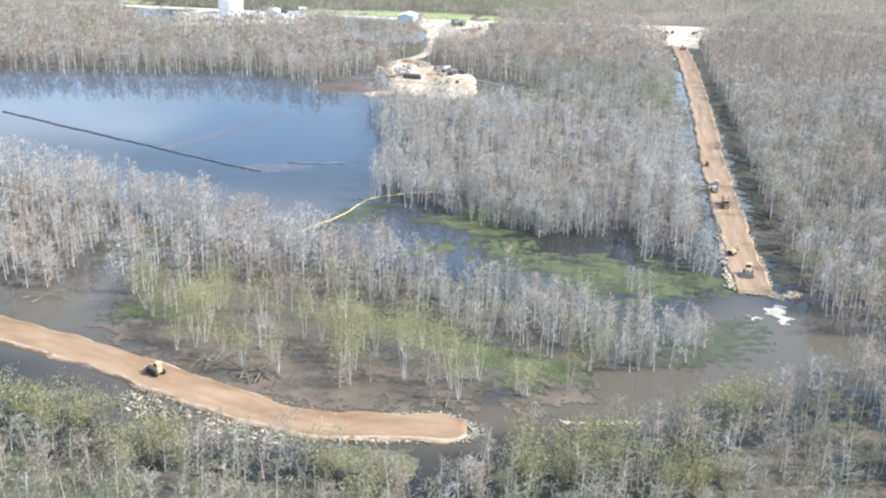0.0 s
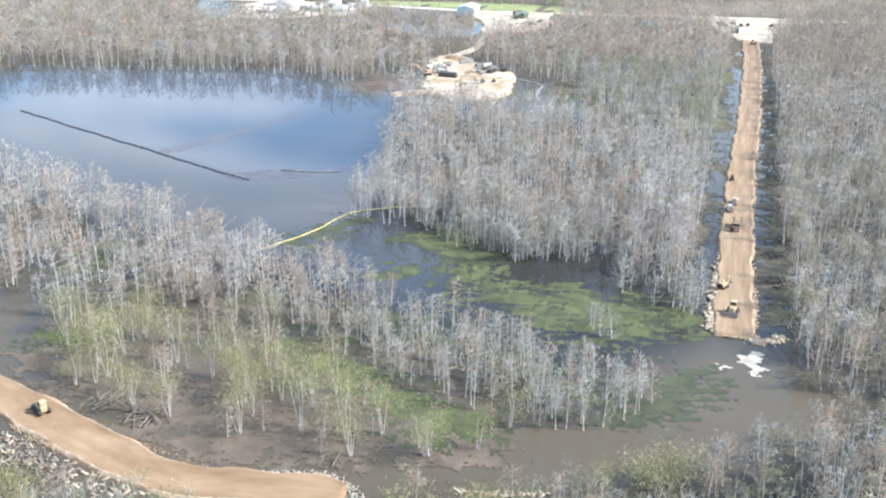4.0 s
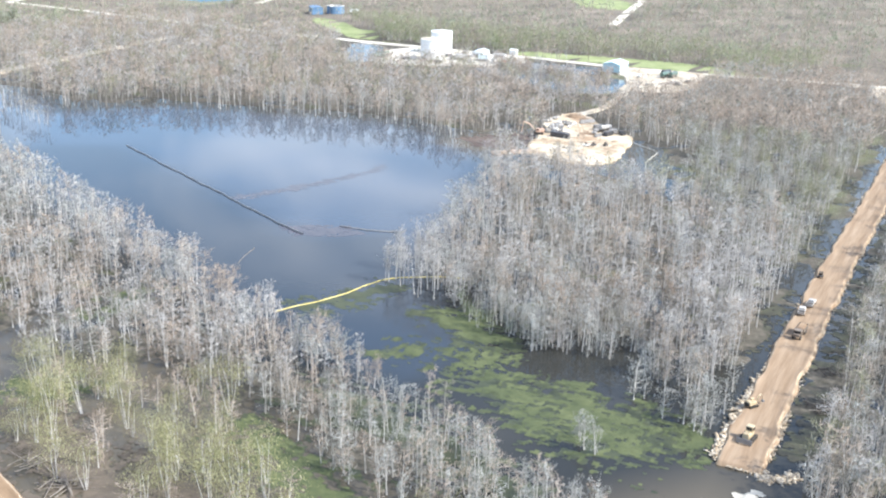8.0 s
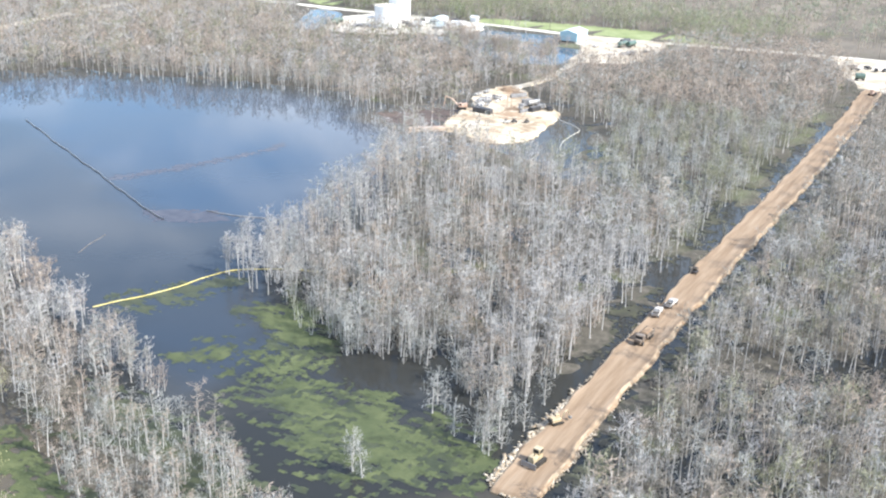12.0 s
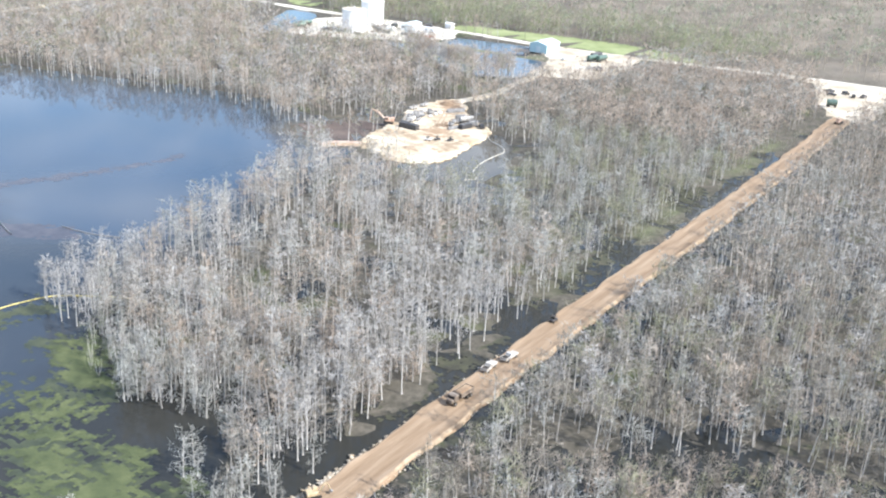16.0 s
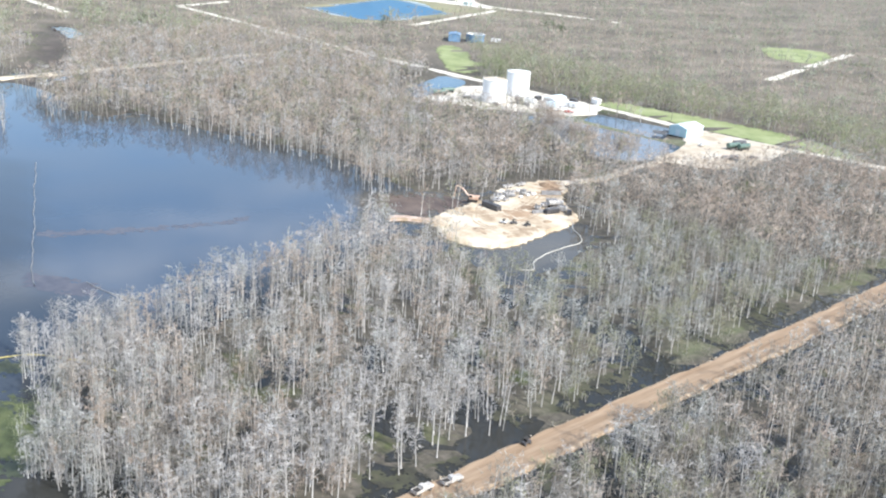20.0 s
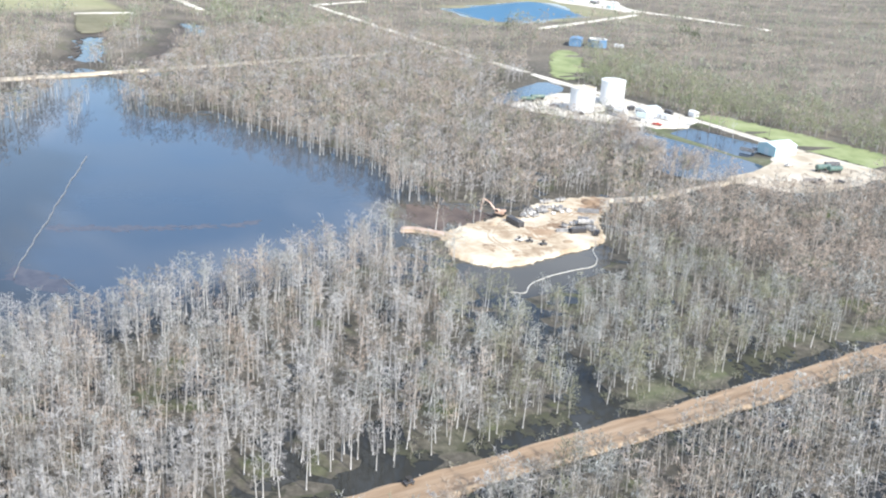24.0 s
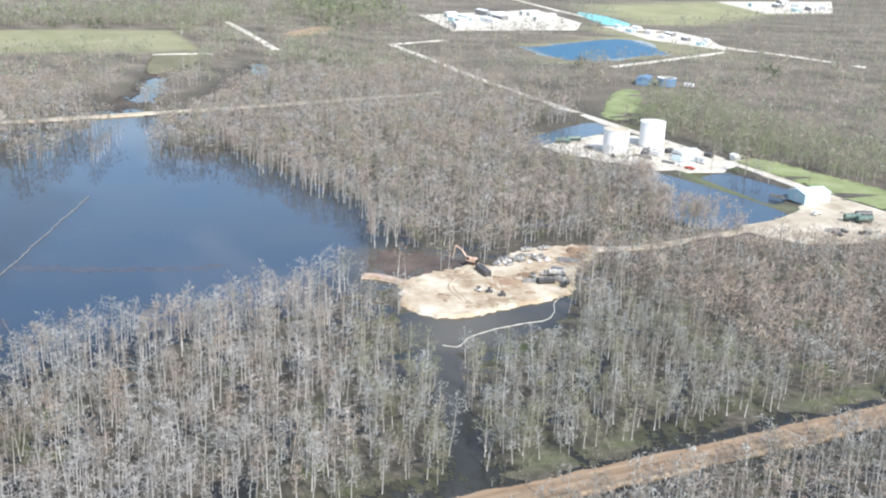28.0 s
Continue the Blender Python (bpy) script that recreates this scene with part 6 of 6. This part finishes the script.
# the grove west of the haul road
x, y = scatter(-115, 318, 33, 600, 4.35, 41)
ok = open_ground(x, y) & (waves(x, y, 17, 91) > -0.9) & (waves(x, y, 9, 90) > -0.62)
front = ok & (x > 12) & (y > 322) & (y < 470)
sel = np.where(front)[0][:80]
single_trees(x[sel], y[sel], NEAR, (M_BARK, M_TWIG), "tall bare grey swamp tree with a pale trunk", "bare trees beside the haul road", 51)
more = np.concatenate([np.where(front)[0][80:], np.where(ok & ~front)[0]])
back = more[y[more] + 0.35 * x[more] + 14 * waves(x[more], y[more], 25, 53) > 462]
more = np.setdiff1d(more, back)
edge_ = more[(inside(x[more], y[more], POOL) < 13) | (inside(x[more], y[more], LAKE) < 5)]
woodland("swamp_grove", x[edge_], y[edge_], SHAG + NEAR[:4], (M_BARK, M_SAGE, M_TWIG, M_SAGE), "shaggy moss-hung grey trees along the water's edge", 36, (0.6, 1.1))
more = np.setdiff1d(more, edge_)
woodland("swamp_grove", x[more], y[more], NEAR, (M_BARK, M_SAGE, M_TWIG, M_BROWN, M_TWIG, M_DUSK), "dense grove of bare grey swamp trees with pale trunks", 52, (0.5, 1.2))
full_ = back[x[back] > -48]
back = np.setdiff1d(back, full_)
woodland("swamp_grove", x[full_], y[full_], FULL + NEAR[:2], (M_BARK, M_OLIVE, M_SAGE, M_DUSK, M_SAGE, M_OLIVE), "feathery sage-grey trees between pond and haul road", 38, (0.5, 1.05))
woodland("swamp_grove", x[back], y[back], MID + NEAR[:3], (M_BARK, M_OLIVE, M_DUSK, M_SAGE, M_BROWN), "olive-grey bare trees at the back of the grove", 37, (0.5, 1.1))

# the strip between lake and marsh
x, y = scatter(-330, 226, 30, 372, 3.9, 42)
ok = open_ground(x, y) & (y > 236) & (inside(x, y, POOL) > 1) & (inside(x, y, STRIPEND) > 0) & (waves(x, y, 24, 92) + 0.4 * waves(x, y, 9, 38) > -0.42)
west_ = ok & (x < -175)
woodland("swamp_grove", x[west_], y[west_], MID, (M_BARK, M_BROWN, M_TWIG, M_SAGE, M_TWIG, M_SAGE), "bare grey trees along the lake's western bank", 34, (0.6, 1.05))
ok &= ~west_
low_ = ok & (x > -75)
ok &= ~low_
low_ &= waves(x, y, 11, 40) > -0.7
woodland("swamp_grove", x[low_], y[low_], NEAR[:4] + SHAG, (M_BARK, M_BROWN, M_SAGE, M_DUSK, M_TWIG, M_BROWN), "shaggy grey-brown trees at the strip's eastern end", 33, (0.55, 1.0))
woodland("swamp_grove", x[ok], y[ok], NEAR[:8] + SHAG, (M_BARK, M_BROWN, M_TWIG, M_BROWN, M_TWIG, M_SAGE), "strip of bare grey trees between lake and marsh", 53, (0.6, 1.08))

x, y = scatter(-55, 222, 32, 275, 3.35, 54)
ok = (inside(x, y, STRIPEND) < 0) & (waves(x, y, 12, 55) > -0.7)
ok[np.where(ok)[0][::9]] = False
end_ = np.arange(len(x)) % 3 == 0
single_trees(x[ok & end_], y[ok & end_], NEAR[:4] + SHAG[:2], (M_BARK, M_BROWN), "bare brown-twigged tree in shallow green water", "bare trees at the strip's end", 58, (0.5, 0.85))
ok &= ~end_
single_trees(x[ok], y[ok], NEAR[:2] + SHAG, (M_BARK, M_SAGE), "bare grey-brown tree in shallow green water", "bare trees at the strip's end", 57, (0.5, 0.9))

# thin fringe standing in the lake off the grove's tip
r = np.random.RandomState(109)
ty = np.linspace(346, 402, 20) + r.uniform(-1.5, 1.5, 20)
tx = -71.5 - 0.16 * (ty - 346) - r.uniform(0, 5.5, 20)
single_trees(tx, ty, NEAR, (M_BARK, M_TWIG), "bare grey tree standing in the lake's edge", "bare trees in the lake", 110, (0.55, 0.9))

r = np.random.RandomState(121)
tx = np.concatenate([r.uniform(-81, -72, 16), r.uniform(-66, -58, 8), r.uniform(-73, -60, 12)])
ty = np.concatenate([r.uniform(341, 372, 16), r.uniform(330, 346, 8), r.uniform(343, 366, 12)])
single_trees(tx, ty, NEAR, (M_BARK, M_TWIG), "bare grey tree standing in the lake's edge", "bare trees in the lake", 122, (0.65, 0.95))

# a few trees standing in the duckweed
tx = np.array([14.0, 16, 13, 30, 32, 34, 35, 31, 33, 28, 15, 10, 12, 9, 23, 34, 12, 32, 27])
ty = np.array([305.0, 307, 309, 301, 303, 300, 309, 297, 296, 299, 275, 279, 276, 281, 299, 322, 320, 311, 306])
single_trees(tx, ty, SHORT + SHAG[:2], (M_BARK, M_SAGE), "small bare grey tree standing in shallow water", "bare trees in the pool", 61, (0.6, 1.0))
r = np.random.RandomState(125)
tx = r.uniform(-40, 2, 34)
ty = np.interp(tx, [-42, -18, 2], [333, 319, 324]) + r.uniform(-1, 8, 34)
single_trees(tx, ty, NEAR[:3] + SHAG, (M_BARK, M_SAGE), "shaggy grey tree at the pool's corner", "bare trees at the pool's corner", 126, (0.5, 0.95))
r = np.random.RandomState(108)
tx = np.linspace(-328, -384, 18) + r.uniform(-3, 3, 18)
ty = 440 - 0.38 * (tx + 328) + r.uniform(-3.5, 3.5, 18)
single_trees(tx, ty, MID, (M_BARK, M_DUSK), "small bare tree standing in the lake's inlet", "bare trees in the inlet", 62, (0.5, 0.9))

# east of the haul road
x, y = scatter(51.5, 150, 172, 600, 4.1, 43)
ok = open_ground(x, y) & (x > np.where(y < 352, 57.5, 55.5 + 1.2 * waves(x, y, 30, 44))) & (waves(x, y, 20, 93) + 0.8 * waves(x, y, 10, 47) > -0.8) & (inside(x, y, GLADE) > 0) & ~((y < 262) & (y > 238 + 0.35 * (x - 60)) & (x < 90))
beyond = ok & (y > 455 + 0.3 * (x - 50))
woodland("swamp_grove", x[beyond], y[beyond], MID, (M_BARK, M_DUSK, M_SAGE, M_DUSK, M_TWIG, M_DUSK, M_BROWN), "bare olive-grey woods along the far haul road", 35, (0.65, 1.1))
ok &= ~beyond
woodland("swamp_grove", x[ok], y[ok], EAST, (M_BARK, M_DUSK, M_SAGE, M_DUSK, M_TWIG, M_OLIVE, M_BROWN), "bare olive-grey woods beside the haul road", 54, (0.55, 1.1))
x, y = scatter(55, 262, 130, 560, 4.2, 76)
ok = open_ground(x, y) & (x > 55.5 + 2 * waves(x, y, 20, 3)) & (waves(x, y, 13, 5) > 0.3)
gx2, gy2 = scatter(64, 338, 150, 402, 3.6, 105)
glade = (inside(gx2, gy2, GLADE) < 1) & (along(gx2, gy2, GLADE_EDGE) > 6) & (waves(gx2, gy2, 10, 106) > -0.8)
woodland("brush", gx2[glade], gy2[glade], SHORT, (M_DULL, M_BROWN, M_OLIVE, M_BROWN, M_DUSK), "low tan and olive trees in a small clearing", 107, (0.45, 0.8))
woodland("brush", x[ok], y[ok], BRUSH, (M_DULL, M_DUSK), "low bare brush under the trees beside the haul road", 77, (0.6, 1.3))

# south of the berm
x, y = scatter(-300, 110, 120, 245, 4.1, 44)
south = np.where(x < -20, 178 - 0.14 * (x + 60), 203 + 0.72 * x)
ok = open_ground(x, y) & (y < south) & ~((x > 56) & (y > 150)) & (waves(x, y, 16, 94) > -0.55)
green = np.zeros(len(x), dtype=bool)
for cx, cy, cr_ in ((-118, 187, 9), (-106, 180, 7), (-85, 171, 7), (-46, 168, 6), (-17, 196, 5), (-7, 183, 8), (1, 189, 6), (-33, 174, 5), (30, 214, 6), (62, 225, 6), (-140, 195, 8), (20, 180, 6)):
    green |= np.hypot(x - cx, y - cy) < 1.35 * cr_ + 2.5 * waves(x, y, 7, 95)
green &= ok
woodland("swamp_grove", x[ok & ~green], y[ok & ~green], SHORT + SHAG[:3], (M_BARK, M_OLIVE, M_DUSK, M_SAGE, M_OLIVE, M_BROWN), "bare shaggy woods south of the dirt berm", 55, (0.5, 0.9))
woodland("willow_thicket", x[green], y[green], BUSHY, (M_DULL, M_WILLOW), "yellow-green willow thicket in new leaf", 59, (0.6, 1.15))
x, y = scatter(-160, 140, 75, 250, 3.6, 78)
ok = open_ground(x, y) & (y < np.where(x < -20, 181 - 0.14 * (x + 60), 204 + 0.73 * x)) & (waves(x, y, 12, 6) > 0.1)
woodland("brush", x[ok], y[ok], BRUSH, (M_DULL, M_OLIVE), "low bare brush south of the dirt berm", 79, (0.5, 1.2))

# willows on the marsh
x, y = scatter(-128, 203, 2, 256, 5.9, 66)
ok = (inside(x, y, MARSH) < -1.5) & (inside(x, y, SLOUGH) > 0) & (inside(x, y, WEED[4]) > 0.5) & (inside(x, y, STRIPEND) > 1) & (along(x, y, smooth_line(BERM, 10)) > 12) & (waves(x, y, 20, 96) > -0.45)
r = np.random.RandomState(7)
bare = ok & (r.uniform(size=len(x)) < 0.35)
single_trees(x[ok & ~bare], y[ok & ~bare], WILLOW, (M_BARK, M_WILLOW), "leaning willow with thin yellow-green new leaves in mud", "willows on the marsh", 63, (0.75, 1.25), "willow")
single_trees(x[bare], y[bare], SHAG + NEAR[:4], (M_BARK, M_BROWN), "small bare brown-grey tree on the marsh", "bare trees on the marsh", 64, (0.45, 0.85))

# woods behind
x, y = scatter(54, 600, 300, 832, 4.8, 46)
ok = open_ground(x, y)
woodland("swamp_woods", x[ok], y[ok], MID, (M_BARK, M_DUSK, M_DUSK, M_BROWN), "bare olive-grey woods beyond the haul road", 56, (0.75, 1.15))
x3, y3 = scatter(-420, 520, 33, 815, 4.75, 47, 0.7)
x4, y4 = scatter(-566, 330, -260, 785, 5.3, 48, 0.7)
r = np.random.RandomState(131)
tx = r.uniform(-215, -126, 120)
ty = np.interp(tx, [-238, -203, -172, -148, -126], [720, 705, 686, 680, 688]) + r.uniform(-10, 2, 120)
ok = (along(tx, ty, smooth_line(ROADS["access"], 15)) > 5.5)
woodland("swamp_woods", tx[ok], ty[ok], NEAR, (M_BARK, M_BROWN, M_TWIG, M_BROWN), "tall bare trees with pale trunks along the canal", 132, (0.8, 1.15))
x3k = ~((x3 > -116) & (y3 < 600))
x4k = ((x4 < -330) | (y4 < 372)) & ~((x4 > -420) & (y4 >= 520))
x, y = np.concatenate([x3[x3k], x4[x4k]]), np.concatenate([y3[x3k], y4[x4k]])
ok = open_ground(x, y) & (waves(x, y, 22, 97) > -0.95) & ((y < 782) | (x > -80))
dusk = ok & (x > -100)
shore = ok & (inside(x, y, LAKE) < 15) & (x > -330)
ok &= ~shore
dusk &= ~shore
woodland("swamp_woods", x[shore], y[shore], NEAR, (M_BARK, M_BROWN, M_SAGE, M_BROWN), "bare brown trees with white trunks on the lake shore", 39, (0.7, 1.1))
pale = ok & ~dusk & (waves(x, y, 34, 45) > 0.45)
woodland("swamp_woods", x[pale], y[pale], MID, (M_BARK, M_TWIG), "pale grey bare trees among the brown woods", 46, (0.6, 1.05))
ok &= ~pale
woodland("swamp_woods", x[ok & ~dusk], y[ok & ~dusk], MID, (M_DULL, M_BROWN, M_DUSK, M_BROWN, M_OLIVE, M_BROWN, M_TWIG), "bare brownish woods along the lake's far shore", 57, (0.6, 1.25))
woodland("swamp_woods", x[dusk], y[dusk], MID, (M_DULL, M_DUSK, M_BROWN, M_BROWN, M_BROWN, M_SAGE), "bare brown-grey woods between pad and haul road", 60, (0.6, 1.2))

# distance
x, y = scatter(-1350, 300, 480, 1980, 9.4, 49, 0.95)
far = np.hypot(x - 150, y - 200)
keep = np.random.RandomState(3).uniform(size=len(x)) < np.clip(1.45 - far / 1400, 0.3, 1)
ok = open_ground(x, y) & keep & (waves(x, y, 26, 117) + 0.5 * waves(x, y, 70, 118) > -0.75) & ~((x > -565) & (x < 420) & (y < 782)) & ~((x > -80) & (x < 300) & (y < 832))
woodland("distant_woods", x[ok], y[ok], FAR, (M_FARW, M_FARW, M_FARG, M_FARW, M_FARG, M_FARG), "distant bare brown and grey-green woods", 58, (0.55, 1.35))
x, y = scatter(-430, 800, -30, 905, 5.6, 67, 0.8)
ok = open_ground(x, y) & (y < 885 + 12 * waves(x, y, 40, 98))
woodland("swamp_woods", x[ok], y[ok], MID, (M_DULL, M_VERGE, M_VERGE, M_OLIVE, M_VERGE, M_DUSK), "pale green-grey woods behind the grass verge", 68, (0.6, 1.1))
x, y = scatter(-420, 800, -40, 862, 6.5, 71)
ok = open_ground(x, y) & (y < 838 + 14 * waves(x, y, 40, 98))
woodland("bush_thicket", x[ok], y[ok], BUSH, (M_BARK, M_BUSH), "pale green bushes behind the grass verge", 72, (0.7, 1.55))
x, y = scatter(-1100, 560, -560, 760, 9, 69)
ok = open_ground(x, y) & (waves(x, y, 90, 99) > 0.5)
woodland("bush_thicket", x[ok], y[ok], BUSH, (M_BARK, M_BUSH), "distant dull green trees along a creek", 70, (1.0, 1.8))

# evergreen bushes at the grove's tip, and thin woods under the flight line
bx = np.array([-46.0, -42, -38, -33, -28, -50, -36, -24])
by = np.array([333.0, 328, 325, 323, 324, 338, 330, 327])
single_trees(bx, by, [leafy_tree(s, 7.5, 3, 330, 0.17, 4.2) for s in (81, 82)], (M_BARK, M_BUSH), "dull olive-green leafy tree at the water's edge", "green trees at the grove's tip", 83, (0.6, 1.0), "leafy_tree")
x, y = scatter(-420, -160, 520, 560, 15, 84)
ok = (inside(x, y, VIEW) > 10) & (water_depth(x, y) > 4) & (along(x, y, smooth_line(BERM, 10)) > 9)
woodland("swamp_woods", x[ok], y[ok], FAR, (M_DULL, M_DUSK), "thin bare woods south and east of the haul road", 85, (0.7, 1.1))
M_EVER = material("dark_evergreen", [(0.05, 0.075, 0.035), (0.09, 0.12, 0.06), (0.14, 0.16, 0.09)], 0.1, 0.8, island=0.3)
EX = np.array([-567.0, -570, -474, -482, -498, -505, -919, -913, -915, -908, -869, -880, -890, -900, -915, -929, -860, -876, -620, -616])
EY = np.array([891.0, 898, 1038, 1044, 1052, 1048, 483, 489, 522, 530, 776, 770, 784, 776, 780, 768, 790, 795, 668, 674])
single_trees(EX, EY, [leafy_tree(s, 11.0, 2, 420, 0.4, 5.5) for s in (101, 102, 103)], (M_BARK, M_EVER), "dark evergreen tree among bare woods", "evergreens in the distance", 104, (0.9, 1.4), "evergreen_tree")
x, y = scatter(-1010, 400, -945, 700, 8, 112)
woodland("tree_row", x, y, BUSH + FAR, (M_FARW, M_FARG, M_BUSH, M_FARG), "olive-grey row of trees behind the far field", 113, (1.0, 1.7))
x, y = scatter(-1090, 770, -890, 880, 9, 114)
ok = waves(x, y, 60, 115) > -0.3
woodland("tree_row", x[ok], y[ok], BUSH + FAR, (M_FARW, M_EVER, M_BUSH, M_FARG), "dull evergreen clump beyond a cleared slope", 116, (1.1, 2.0))
plot("dirt_clearing", [(-832, 712), (-846, 748), (-884, 778), (-908, 770), (-880, 735), (-852, 708)], 1.0, M_CLAY2, "reddish bare dirt clearing in the distant woods", 32, 10)
plot("dirt_clearing", [(-519, 386), (-492, 407), (-463, 405), (-464, 382)], 1.0, M_LOT, "pale bare dirt clearing beside the levee track", 33, 10)
x, y = scatter(24, 425, 37.5, 735, 3.0, 86)
ok = (along(x, y, INLET) > 5) & (waves(x, y, 14, 87) > 0.1)
woodland("brush", x[ok], y[ok], BRUSH, (M_DULL, M_OLIVE), "low olive brush on the bank beside the haul road", 88, (0.25, 0.6))
